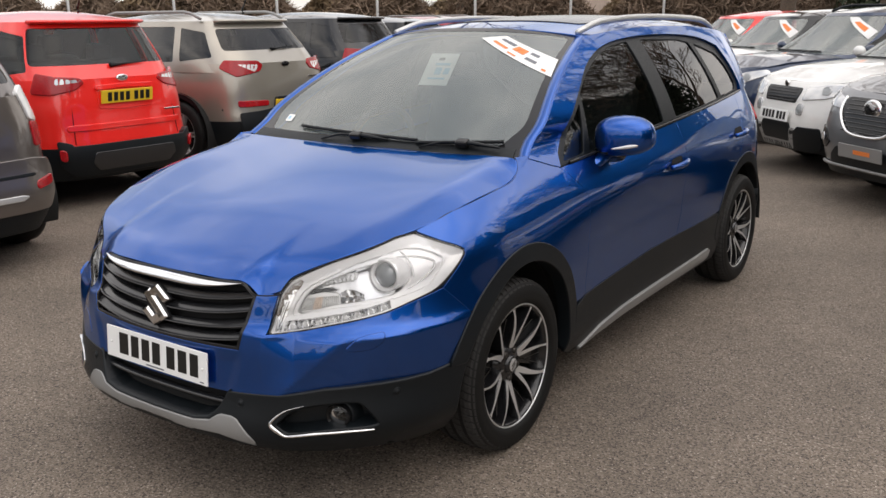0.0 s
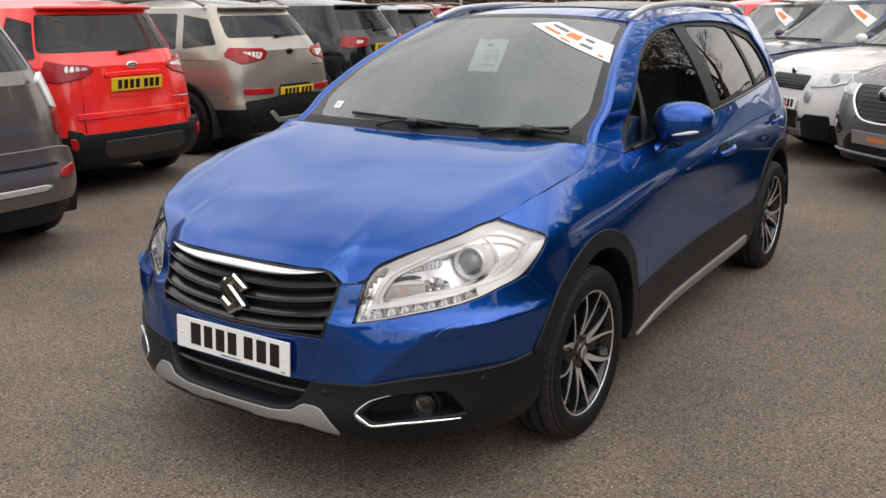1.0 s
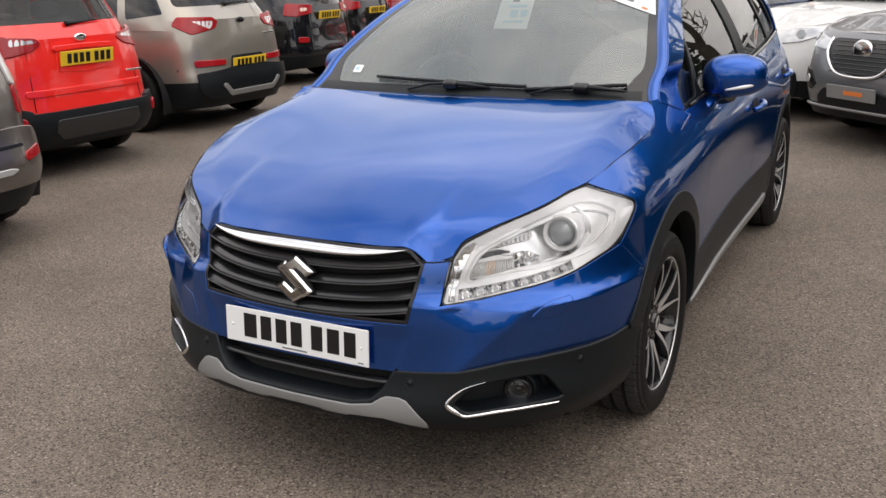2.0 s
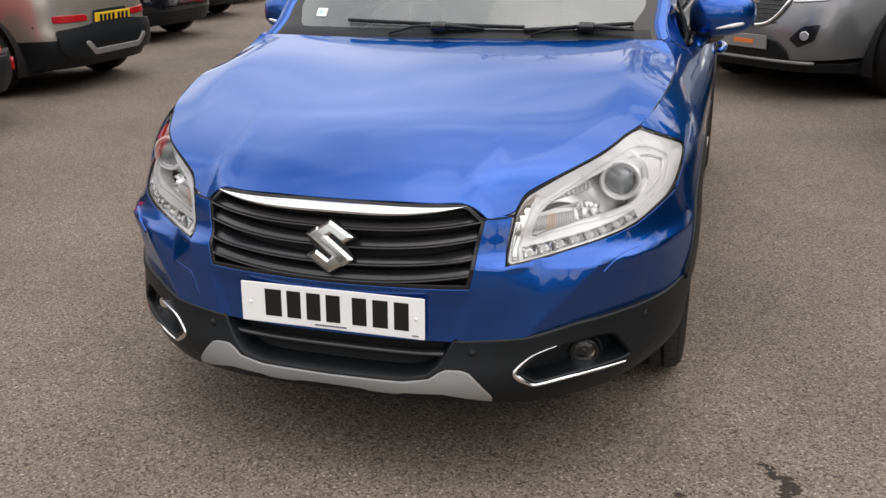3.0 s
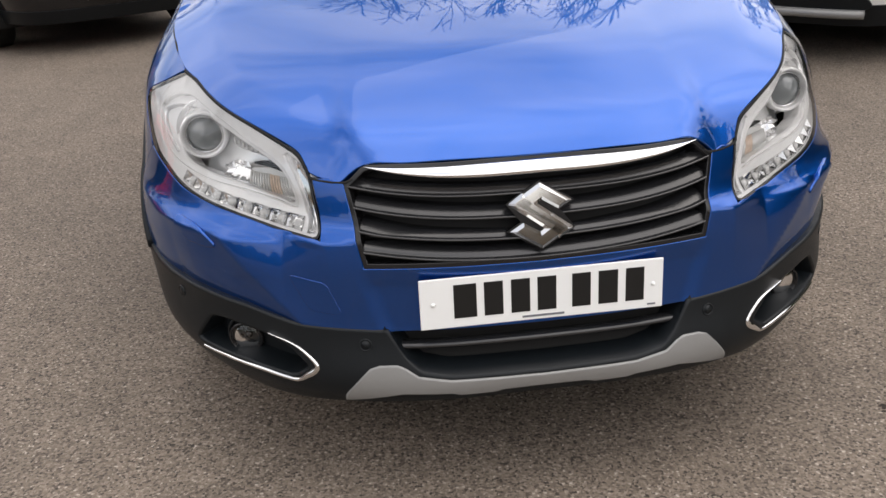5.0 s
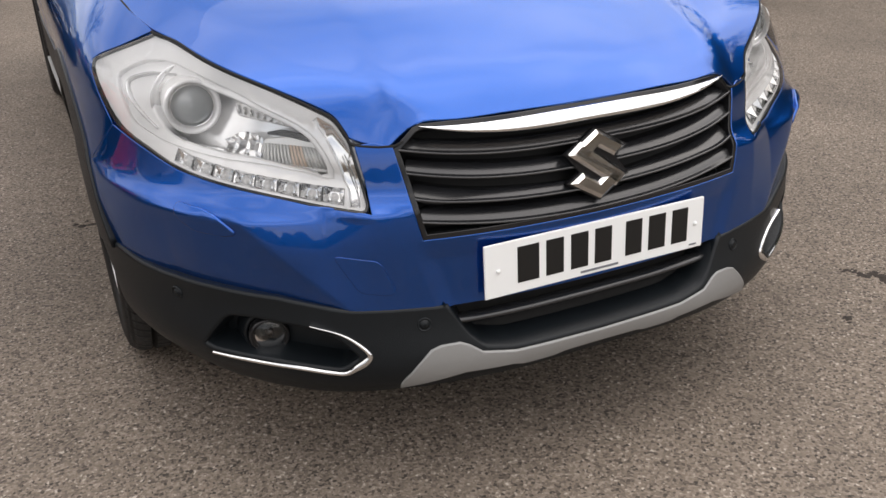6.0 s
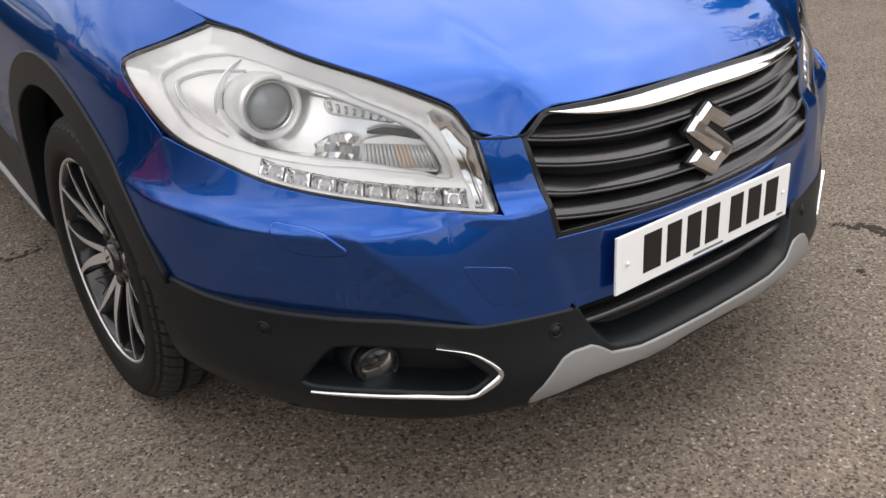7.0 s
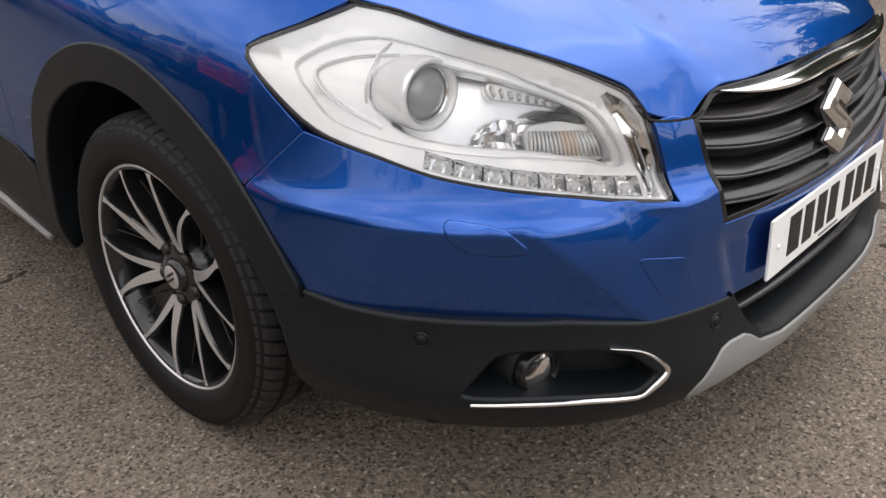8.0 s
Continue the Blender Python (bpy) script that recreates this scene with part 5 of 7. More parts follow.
patch("headliner", np.array([(-.96, .02), (.96, .02), (.96, .97), (-.96, .97)]), roof_skin, HEADLINER, car, lift=-.035, lip=0, step=.1)
block("cabin_floor", (1.40, 2.6, .05), CABIN_DARK, car, pose(0, 2.6, .40), .01)
block("inner_mirror", (.23, .03, .07), CABIN_DARK, car, pose(0, 1.80, 1.36, 20), .02)

# papers behind the windscreen: slanted banner and hanging tag
banner = patch("banner_sticker", np.array([(.25, .89), (.465, .915), (.975, .71), (.985, .545)]), screen, WHITE_CARD, None, lift=.0035, lip=.001, step=.05, round_edge=.0005)
tagged(banner, "white slanted paper banner with grey and orange print on windscreen", "sticker")
def print_on(name, q, mat, host, lift=.0055):
    patch(name, np.array(q), screen, mat, host, lift=lift, lip=.0005, step=.03, round_edge=.0002)


def along(f, g):
    lo = np.array((.25, .89)) + (np.array((.985, .545)) - np.array((.25, .89))) * f
    hi = np.array((.465, .915)) + (np.array((.975, .71)) - np.array((.465, .915))) * f
    return lo + (hi - lo) * g


for f0, f1, g0, g1, mat in ((.10, .20, .55, .80, PRINT_GREY), (.21, .36, .55, .82, PRINT_GREY), (.12, .36, .18, .40, PRINT_ORANGE), (.40, .47, .30, .85, PRINT_ORANGE), (.48, .58, .30, .85, PRINT_ORANGE), (.63, .76, .58, .82, PRINT_GREY), (.64, .79, .20, .44, PRINT_GREY), (.42, .54, .08, .20, PRINT_ORANGE), (.88, .93, .06, .22, PRINT_ORANGE)):
    gm, gh = (g0 + g1) / 2, (g1 - g0) * .30
    print_on("bar", [along(f0, gm - gh), along(f1, gm - gh), along(f1, gm + gh), along(f0, gm + gh)], mat, banner)
tg = pose(-.032, 1.70, 1.318, -42, 0, 3)
tag = block("hanging_tag", (.152, .003, .185), WHITE_CARD, None, tg, .001)
tagged(tag, "white price tag with pale blue print hanging behind the windscreen", "tag")
for x, z, w, h, mt in ((-.005, .058, .030, .016, CABIN_DARK), (.01, .028, .080, .014, PRINT_BLUE), (.0, -.012, .034, .040, PRINT_BLUE), (.045, -.012, .030, .036, PRINT_BLUE), (.005, -.055, .090, .010, PRINT_BLUE)):
    block("bar", (w, .001, h), mt, tag, tg @ pose(x, -.0022, z), .0002)
tube("string", [tg @ Vector((0, 0, .078)), tg @ Vector((.01, .03, .125))], .0015, CABIN_DARK, tag, n=5)

permit = patch("permit_sticker", rounded([(-.815, .115), (-.750, .115), (-.750, .165), (-.815, .165)], .008), screen, WHITE_CARD, None, lift=.003, lip=.0005, step=.02, round_edge=.0003)
tagged(permit, "small white paper permit stuck low on the windscreen", "sticker")
print_on("bar", [(-.800, .130), (-.775, .130), (-.775, .150), (-.800, .150)], PRINT_BLUE, permit, .0045)

# ---- parked cars ----
def ring(n):
    """Unit superellipse outline by share of its length, from the front middle to the left and back."""
    t = np.linspace(-np.pi / 2, 3 * np.pi / 2, 2001)
    p = np.stack([np.sign(np.cos(t)) * np.abs(np.cos(t)) ** (2 / n), np.sign(np.sin(t)) * np.abs(np.sin(t)) ** (2 / n)], 1)
    return p


_ring_wheel = {}


def parked_wheel(parent, m, mat_rim, radius=.345):
    key = (mat_rim.name, radius)
    if key not in _ring_wheel:
        k = radius / .345
        t = lathe("tyre", [(-.08, .225 * k), (-.105, .26 * k), (-.10, .31 * k), (-.08, .338 * k), (-.03, .345 * k), (.03, .345 * k), (.08, .338 * k), (.10, .31 * k), (.105, .26 * k), (.09, .228 * k)], RUBBER, parent, None, 40)
        r = lathe("rim", [(-.05, .22 * k), (.03, .20 * k), (.075, .214 * k), (.090, .222 * k), (.088, .232 * k)], mat_rim, parent, None, 40)
        b = lathe("back_plate", [(.0, .21 * k), (.0, .0005)], DARK, parent, None, 32)
        V, F = [], []
        for i in range(5):
            for h in (-.10, .10):
                a0 = 2 * math.pi * i / 5
                q = len(V)
                for rr, w, x in ((.03, .035, .070), (.12, .020, .078), (.215 * k, .022, .082)):
                    a = a0 + h * min(1, rr / .15)
                    e, s = np.array((0, math.cos(a), math.sin(a))), np.array((0, -math.sin(a), math.cos(a)))
                    for d, dx in ((-w * .55, -.03), (-w * .45, 0), (w * .45, 0), (w * .55, -.03)):
                        V.append(e * rr + s * d + np.array((x + dx, 0, 0)))
                for j in range(2):
                    for c in range(3):
                        a = q + j * 4 + c
                        F.append((a, a + 1, a + 5, a + 4))
        s = put("spokes", V, F, mat_rim, parent, smooth=False)
        _ring_wheel[key] = [o.data for o in (t, r, b, s)]
        for o in (t, r, b, s):
            bpy.data.objects.remove(o)
    w = new("wheel")
    w.parent = parent
    w.matrix_local = m
    for d in _ring_wheel[key]:
        o = new(d.name.split(".")[0], d)
        o.parent = w
    return w


def parked_car(label, at_m, L, W, H, colour, belt_z=1.02, nose_z=.86, cowl=1.10, ws_top=1.85, tail_top=.45, clad=.50, lamps_front=(), lamps_rear=(), grille=None, plate_front=None, plate_rear=None,
               rear_glass=(.62, 1.10, 1.42), roof_rail=None, rim=None, tyre=.345, banner=False, low_front=None, extras=(), nb=4.8, group="parked cars", base_w=None, roof_mat=None, spoiler=True, tint=None, sil=True, bw=None):
    """A parked car: lower body, bonnet, cabin with glass, wheels, lamps and plates. Front middle at its origin, facing -y."""
    c = thing("parked_car", label, "car", group, at_m)
    rim = rim or RIM_CUT
    dark = tint or PRIVACY
    tint = tint or TINTED
    wf, wr = .90, L - .82                         # axles
    hw = W / 2
    w_z = spline([.18, .40, .70, .95, 1.10, 1.2], np.array([.93, .985, 1.0, .975, .92, .88]) * hw)
    f_z = spline([.18, .45, .70, .90, 1.05, 1.2], [.10, .0, .025, .12, .30, .5])
    r_z = spline([.18, .45, .60, .85, 1.05, 1.2], [.12, .0, .02, .045, .075, .10])
    R = ring(nb)
    ref = R * (hw, L / 2)
    ln = np.concatenate([[0], np.cumsum(np.hypot(*np.diff(ref, axis=0).T))])
    full = ln[-1]

    def low(u, z):
        u, z = np.asarray(u, float), np.asarray(z, float)
        s = np.mod(u, full)
        px, py = np.interp(s, ln, R[:, 0]), np.interp(s, ln, R[:, 1])
        yf, yr = f_z(z), L - r_z(z)
        return np.stack([px * w_z(z), (yf + yr) / 2 + py * (yr - yf) / 2, z + 0 * px], -1)

    half = full / 2
    q = len(ln) // 2
    def U(x=None, y=None):
        """Length round the body (left side) for a place at x on the front, or y on the side."""
        if y is not None:
            return float(np.interp(y, ref[:q, 1] + L / 2, ln[:q]))
        return x / hw * float(np.interp(.10, ref[:q, 1] + L / 2, ln[:q]))

    def B(x):
        """Length round the body for a place at x across the back, on the left side."""
        return full / 2 - U(x)

    def top_z(y):
        return float(np.interp(y, [0, .12, .5, cowl, 1.9, L - .3, L], [nose_z, nose_z + .02, nose_z + .09, belt_z - .02, belt_z, belt_z + .04, belt_z + .04]))

    def arch(yc, r, a0, a1, n=12):
        return [(U(y=yc - r * math.cos(radians(a))), tyre + r * math.sin(radians(a))) for a in np.linspace(a0, a1, n)]

    ra = tyre + .085
    ys = [.1, .3, .5, .8, 1.1, 1.5, 1.9, 2.4, 3.0, 3.5, L - .3, L - .1]
    topl = [(U(y=y), top_z(y)) for y in ys if y > .25]
    ang = math.degrees(math.asin(min(.95, max(.0, (clad - tyre) / ra))))
    low_line = arch(wf, ra, ang, 180 - ang) + arch(wr, ra, ang, 180 - ang)
    # painted skin: front part, two sides and back as one wrap cut at the middle of the doors
    um = U(y=2.0)
    fr_half = [(0, clad)] + [p for p in low_line if p[0] < um] + [(um, clad), (um, top_z(2.0))] + [p for p in topl[::-1] if p[0] < um] + [(U(x=.55 * hw), nose_z + .012), (0, nose_z)]
    body_f = patch("front_body", both(fr_half), low, colour, c, "", step=.07, lip=.01)
    bk = [(half, clad)] + [p for p in low_line[::-1] if p[0] > um] + [(um, clad), (um, top_z(2.0))] + [p for p in topl if p[0] > um] + [(half, belt_z + .04)]
    bk = bk + [(full - a, b) for a, b in bk[::-1] if abs(a - half) > 1e-6]
    body_b = patch("rear_body", np.array(bk), low, colour, c, "", step=.07, lip=.01)
    # lower cladding
    ri = tyre + .045
    z0 = .24
    an = -math.degrees(math.asin(min(.9, (tyre - z0) / ri)))
    an2 = math.degrees(math.asin(min(.95, (clad - tyre) / ra)))
    loop = [(0, z0)] + arch(wf, ri, an, 180 - an) + arch(wr, ri, an, 180 - an) + [(half, z0), (half, clad)]
    up = [(0, clad)] + arch(wf, ra + .002, an2, 180 - an2) + arch(wr, ra + .002, an2, 180 - an2) + [(half, clad)]
    for sd in (1, -1):
        o = np.array([(0, z0)] + loop[1:-2] + [(half, z0)] + up[::-1]) * (sd, 1)
        patch("cladding", o, low, BLACK_PLASTIC if bw is None else bw, c, step=.06, lip=.03, lift=.006)
    # bonnet
    def hood(s, t):
        s, t = np.asarray(s, float), np.asarray(t, float)
        y = .02 + t * (cowl + .12)
        zt = np.interp(y, [0, .12, .5, cowl, 2], [nose_z, nose_z + .02, nose_z + .09, belt_z - .02, belt_z])
        half_w = np.interp(y, ref[:q, 1] + L / 2, ref[:q, 0]) * w_z(zt) / hw
        xx = s * np.maximum(half_w, .3)
        yy = y + (f_z(zt)) * (1 - np.clip(t * 1.6, 0, 1)) - .10 * (1 - np.abs(s) ** 2) * 0
        zz = zt + (.055 * np.clip(t * 3, 0.15, 1)) * (1 - np.abs(s) ** 2.6)
        return np.stack([xx, yy, zz], -1)
    patch("bonnet", np.array([(-.985, 0), (.985, 0), (.985, 1), (-.985, 1)]), hood, colour, c, step=.06, lip=.02, round_edge=.006)
    # cabin
    z1 = H - .10
    cw = spline([belt_z - .06, belt_z + .15, z1 - .1, z1 + .02], np.array([.965, .90, .775, .71]) * hw)
    cf = spline([belt_z - .06, belt_z + .2, z1 + .02], [cowl - .10, cowl + .36, ws_top])
    cr = spline([belt_z - .06, belt_z + .2, z1 + .02], [L - .10, L - .10 - tail_top * .35, L - tail_top])
    R2 = ring(4.5)
    cref = R2 * (.88 * hw, (L - cowl - .4) / 2)
    cl = np.concatenate([[0], np.cumsum(np.hypot(*np.diff(cref, axis=0).T))])
    cfull = cl[-1]

    def cab(u, z):
        u, z = np.asarray(u, float), np.asarray(z, float)
        s = np.mod(u, cfull)
        px, py = np.interp(s, cl, R2[:, 0]), np.interp(s, cl, R2[:, 1])
        yf, yr = cf(z), cr(z)
        bow = -.06 * (1 - px ** 2) * (py < 0)
        return np.stack([px * cw(z), (yf + yr) / 2 + py * (yr - yf) / 2 + bow, z + 0 * px], -1)

    def CU(x):
        return float(np.interp(x, cref[:q // 2, 0], cl[:q // 2]))

    def CY(f):
        """Length round the cabin at a share f of its side, front to back."""
        return float(np.interp(-1 + 2 * f, R2[:q, 1], cl[:q]))
    zb, zt = belt_z + .035, z1 - .055
    wsx = CU(.80 * hw)
    screen_o = rounded([(-wsx, zb - .02), (wsx, zb - .02), (wsx * .99, zt + .02), (-wsx * .99, zt + .02)], .05)
    side_f = rounded([(CY(.10), zb), (CY(.44), zb + .01), (CY(.44), zt), (CY(.16), zt), (CY(.11), zb + .12)], .03)
    side_r = rounded([(CY(.48), zb + .01), (CY(.76), zb + .02), (CY(.75), zt), (CY(.48), zt)], .03)
    side_q = rounded([(CY(.79), zb + .025), (CY(.93), zb + .07), (CY(.92), zt - .06), (CY(.79), zt - .01)], .03)
    mid = CY(.46)
    ch = cfull / 2
    rgx, rz0, rz1 = rear_glass
    rx = ch - CU(rgx)
    rear_o = rounded([(rx, rz0 + .03), (2 * ch - rx, rz0 + .03), (2 * ch - rx + .03, rz1), (rx - .03, rz1)], .05)
    flip = lambda o: o * (-1, 1)
    cmat = roof_mat or colour
    fo = np.array([(-mid, belt_z - .05), (mid, belt_z - .05), (mid, z1), (-mid, z1)])
    patch("cabin_front", fo, cab, cmat, c, holes=[screen_o, side_f, flip(side_f)], step=.07, lip=.01)
    bo = np.array([(mid, belt_z - .05), (2 * ch - mid, belt_z - .05), (2 * ch - mid, z1), (mid, z1)])
    mirror_r = lambda o: np.stack([2 * ch - o[:, 0], o[:, 1]], 1)
    patch("cabin_rear", bo, cab, cmat, c, holes=[side_r, side_q, mirror_r(side_r), mirror_r(side_q), rear_o], step=.07, lip=.01)
    for nm, o, gm in (("windscreen", screen_o, WINDSCREEN), ("side_window", side_f, tint), ("side_window", flip(side_f), tint), ("side_window", side_r, dark), ("side_window", mirror_r(side_r), dark), ("side_window", side_q, dark), ("side_window", mirror_r(side_q), dark), ("rear_window", rear_o, tint)):
        g = patch(nm, offset(o, -.006), cab, gm, c, step=.12, lift=-.004, lip=0)
        g.visible_shadow = False
    # roof cap
    uu = np.linspace(0, cfull, 61)[:-1]
    edge = cab(uu, np.full(60, z1))
    cen = edge.mean(0)
    P = [cen + (edge - cen) * k + np.array((0, 0, 1)) * (.10 * (1 - k ** 2.2)) for k in (1.0, .97, .9, .75, .5, .25, .001)]
    grid_mesh("roof", P, cmat, c, closed_v=True)
    if spoiler:
        pts = cab(np.linspace(rx - .04, 2 * ch - rx + .04, 15), np.full(15, z1 - .012)) + np.array((0, .035, .012))
        tube("spoiler", pts, .035, cmat, c, n=8, flat=.55)
    # inside
    block("seat_row", (W * .74, .14, .55), CABIN_GREY, c, pose(0, cowl + 1.25, belt_z - .08, -12), .05)
    block("seat_row", (W * .74, .14, .50), CABIN_GREY, c, pose(0, cowl + 2.05, belt_z - .08, -12), .05)
    for sx in (-.34, .34):
        block("head_restraint", (.25, .10, .18), CABIN_GREY, c, pose(sx, cowl + 1.34, belt_z + .30, -10), .04)
        block("head_restraint", (.25, .10, .15), CABIN_GREY, c, pose(sx, cowl + 2.14, belt_z + .24, -10), .04)
    block("dashboard", (W * .76, .40, .20), CABIN_DARK, c, pose(0, cowl + .28, belt_z - .08), .05)
    block("underbody", (W * .80, L - .6, .22), DARK, c, pose(0, L / 2, .34), .05)
    block("inner_floor", (W * .84, L - cowl - .5, .06), CABIN_DARK, c, pose(0, (L + cowl) / 2, .62), .02)
    # wheels and wells
    for yc in (wf, wr):
        for sd in (1, -1):
            parked_wheel(c, pose(sd * (hw - .115), yc, tyre, 0, 0, 0 if sd > 0 else 180), rim, tyre)
            a = np.radians(np.linspace(-20, 200, 20))
            grid_mesh("wheel_well", [[(sd * xx, yc - (ra + .01) * math.cos(t), tyre + (ra + .01) * math.sin(t)) for t in a] for xx in (.30, hw - .02)], DARK, c)
    # mirrors
    for sd in (1, -1):
        bm = bmesh.new()
        bmesh.ops.create_uvsphere(bm, u_segments=16, v_segments=10, radius=1)
        bmesh.ops.scale(bm, vec=(.092, .055, .060), verts=bm.verts)
        bmesh.ops.transform(bm, matrix=pose(sd * (hw + .08), cowl + .42, belt_z + .08), verts=bm.verts)
        part("door_mirror", bm, colour, c)
        tube("mirror_stalk", [(sd * (hw - .08), cowl + .40, belt_z - .01), (sd * (hw + .02), cowl + .42, belt_z + .04)], .03, BLACK_PLASTIC, c)
    # shut lines of the doors
    for y in (cowl + .35, cowl + 1.35, L - 1.05):
        for sd in (1, -1):
            z_lo = max(clad + .02, .52)
            zs = np.linspace(z_lo, top_z(y) - .01, 8)
            pts = low(np.full(8, sd * U(y=y)), zs) + np.array((sd * .001, 0, 0))
            tube("shut_line", pts, .003, DARK, c, n=4)
    for sd in (1, -1):
        for y in (cowl + 1.15, L - 1.20):
            p0 = low(np.array([sd * U(y=y)]), np.array([belt_z - .14]))[0]
            block("door_handle", (.025, .18, .03), colour, c, pose(*(p0 + (sd * .012, 0, 0))), .01)
    # roof rails
    if roof_rail:
        for sd in (1, -1):
            ysr = np.linspace(ws_top + .15, L - tail_top - .15, 14)
            zr = H - .075 + .075 * np.clip(np.sin(np.linspace(0, np.pi, 14)) * 3, 0, 1)
            tube("roof_rail", np.stack([np.full(14, sd * .66 * hw), ysr, zr], 1), .018, roof_rail, c, n=8)
    # lamps
    for (pts, mat, nm) in lamps_front:
        for sd in (1, -1):
            o = rounded([(U(x=a * hw) if a <= 1 else U(y=a - 1), z) for a, z in pts], .025) * (sd, 1)
            lm = patch(nm, o, low, mat, c, lift=.012, lip=.02, step=.05, round_edge=.008)
            if mat is CLEAR_LAMP:
                cc = o.mean(0)
                p0, n0 = low(cc[:1], cc[1:])[0], normals_of(low, cc[None])[0]
                mm = Matrix.Translation(Vector(p0) + Vector(n0) * .013) @ Vector(n0).to_track_quat("X", "Z").to_matrix().to_4x4()
                lathe("lamp_bowl", [(.001, .040), (.004, .038), (.002, .030), (.004, .02), (.006, .0005)], PROJECTOR, lm, mm, 20)
                lathe("lamp_ring", [(.0, .047), (.003, .046), (.003, .041), (.0, .040)], CLEAR_LAMP, lm, mm, 24)
    for (pts, mat, nm) in lamps_rear:
        for sd in (1, -1):
            o = np.array([(half - U(x=a * hw) if a <= 1 else half - U(y=a - 1), z) for a, z in pts])
            o = rounded(o, .02)
            if sd < 0:
                o = np.stack([full - o[:, 0], o[:, 1]], 1)
            patch(nm, o, low, mat, c, lift=.068 if nm == "reflector" else .012, lip=.02, step=.05, round_edge=.008)
    if grille is not None:
        for pts, mat, bars in grille:
            o = both([(U(x=a * hw), z) for a, z in pts])
            gb = patch("grille", rounded(o, .02), low, mat, c, lift=.008, lip=.02, step=.05, round_edge=.008)
            zmin, zmax = o[:, 1].min(), o[:, 1].max()
            for i in range(bars):
                z = zmin + (zmax - zmin) * (i + .5) / bars
                wd = np.interp(z, [zmin, zmax], [abs(p[0]) for p in (sorted(pts, key=lambda k: k[1])[1], sorted(pts, key=lambda k: k[1])[-1])]) * .0 + min(a for a, z_ in [(max(a for a, _ in pts), 0)]) * hw * .82
                us = np.linspace(-U(x=wd), U(x=wd), 15)
                tube("grille_bar", low(us, np.full(15, z)) + np.array((0, -.010, 0)), .006, GRILLE_GREY, gb, n=5)
    if low_front:
        for pts, mat, nm in low_front:
            patch(nm, rounded(both([(U(x=a * hw), z) for a, z in pts]), .02), low, mat, c, lift=.016, lip=.03, step=.05, round_edge=.008)
    # plates with bars
    for pl, mat, rear in ((plate_front, WHITE_PLATE, False), (plate_rear, YELLOW_PLATE, True)):
        if pl is None:
            continue
        z, kind = pl
        u = half if rear else 0.0
        p0, n0 = low(np.array([u]), np.array([z]))[0], normals_of(low, np.array([[u, z]]))[0]
        mm = pose(0, p0[1] + (.040 if rear else -.036), z, math.degrees(math.asin(np.clip(-n0[2], -1, 1))) * (-1 if rear else 1), 0, 180 if rear else 0)
        pb = block("number_plate", (.52, .012, .111), SILVER_PLASTIC if kind == "trade" else mat, c, mm, .003)
        if kind == "trade":
            block("bar", (.20, .002, .035), PRINT_ORANGE, pb, mm @ pose(.03, -.0075, .0), .0005)
        else:
            for x in (-.18, -.12, -.06, .0, .085, .145, .205):
                block("bar", (.040, .002, .075), PLATE_BLACK, pb, mm @ pose(x, -.0075, 0), .0005)
    if banner:
        o = np.array([(wsx * .30, zt), (wsx * .50, zt), (wsx * .96, zt - .17), (wsx * .92, zt - .26)])
        bn = patch("banner_sticker", o, cab, WHITE_CARD, c, "white paper banner on windscreen", lift=.004, lip=.001, step=.08)
        cc = o.mean(0)
        p = o * .45 + cc * .55
        patch("bar", p, cab, PRINT_ORANGE, bn, lift=.006, lip=.001, step=.08)
    # wipers
    pts = cab(np.linspace(-wsx * .9, wsx * .55, 12), np.full(12, zb + .012)) + np.array((0, -.012, .004))
    tube("wiper", pts, .010, BLACK_PLASTIC, c, n=6)
    for nm, place, size, mat, rz in extras:
        block(nm, size, mat, c, pose(*place, 0, 0, rz), min(size) * .3)
    return dict(thing=c, low=low, cab=cab, U=U, half=half, full=full, hw=hw, L=L, CU=CU, ch=ch)


def rear_patch(k, name, pts, mat, lift=.01, lip=.02, step=.05, label="", r=.02):
    """A piece across the back of a parked car; pts (x share, z) of its left half from the middle below to the middle above."""
    o = both([(k["U"](x=a * k["hw"]), z) for a, z in pts])
    o = np.stack([k["half"] + o[:, 0], o[:, 1]], 1)
    return patch(name, rounded(o, r), k["low"], mat, k["thing"], label, lift=lift, lip=lip, step=step, round_edge=.006)


def rear_wiper(k, z, reach=.34):
    us = np.linspace(-.02, reach, 8)
    p = k["cab"](k["ch"] + us, np.full(8, z)) + np.array((0, .018, 0)) + np.linspace(0, .02, 8)[:, None] * np.array((0, 0, 1))
    tube("rear_wiper", p, [.022, .016, .012, .010, .009, .008, .007, .006], BLACK_PLASTIC, k["thing"], n=6)


def emblem_at(k, z, rear=True, r=.045, wide=1.6, mat=None):
    u = k["half"] if rear else 0.0
    p0 = k["low"](np.array([u]), np.array([z]))[0]
    m = pose(0, p0[1] + (.012 if rear else -.016), z, 0, 0, 90 if rear else -90) @ Matrix.Diagonal((1, wide, 1, 1))
    lathe("badge", [(-.01, r), (.006, r), (.009, r * .8), (.010, .0005)], mat or CHROME, k["thing"], m, 24)


def aerial(k, y, z):
    tube("aerial", [(0, y, z), (0, y - .02, z + .03), (0, y + .10, z + .22)], [.018, .010, .003], BLACK_PLASTIC, k["thing"], n=6)


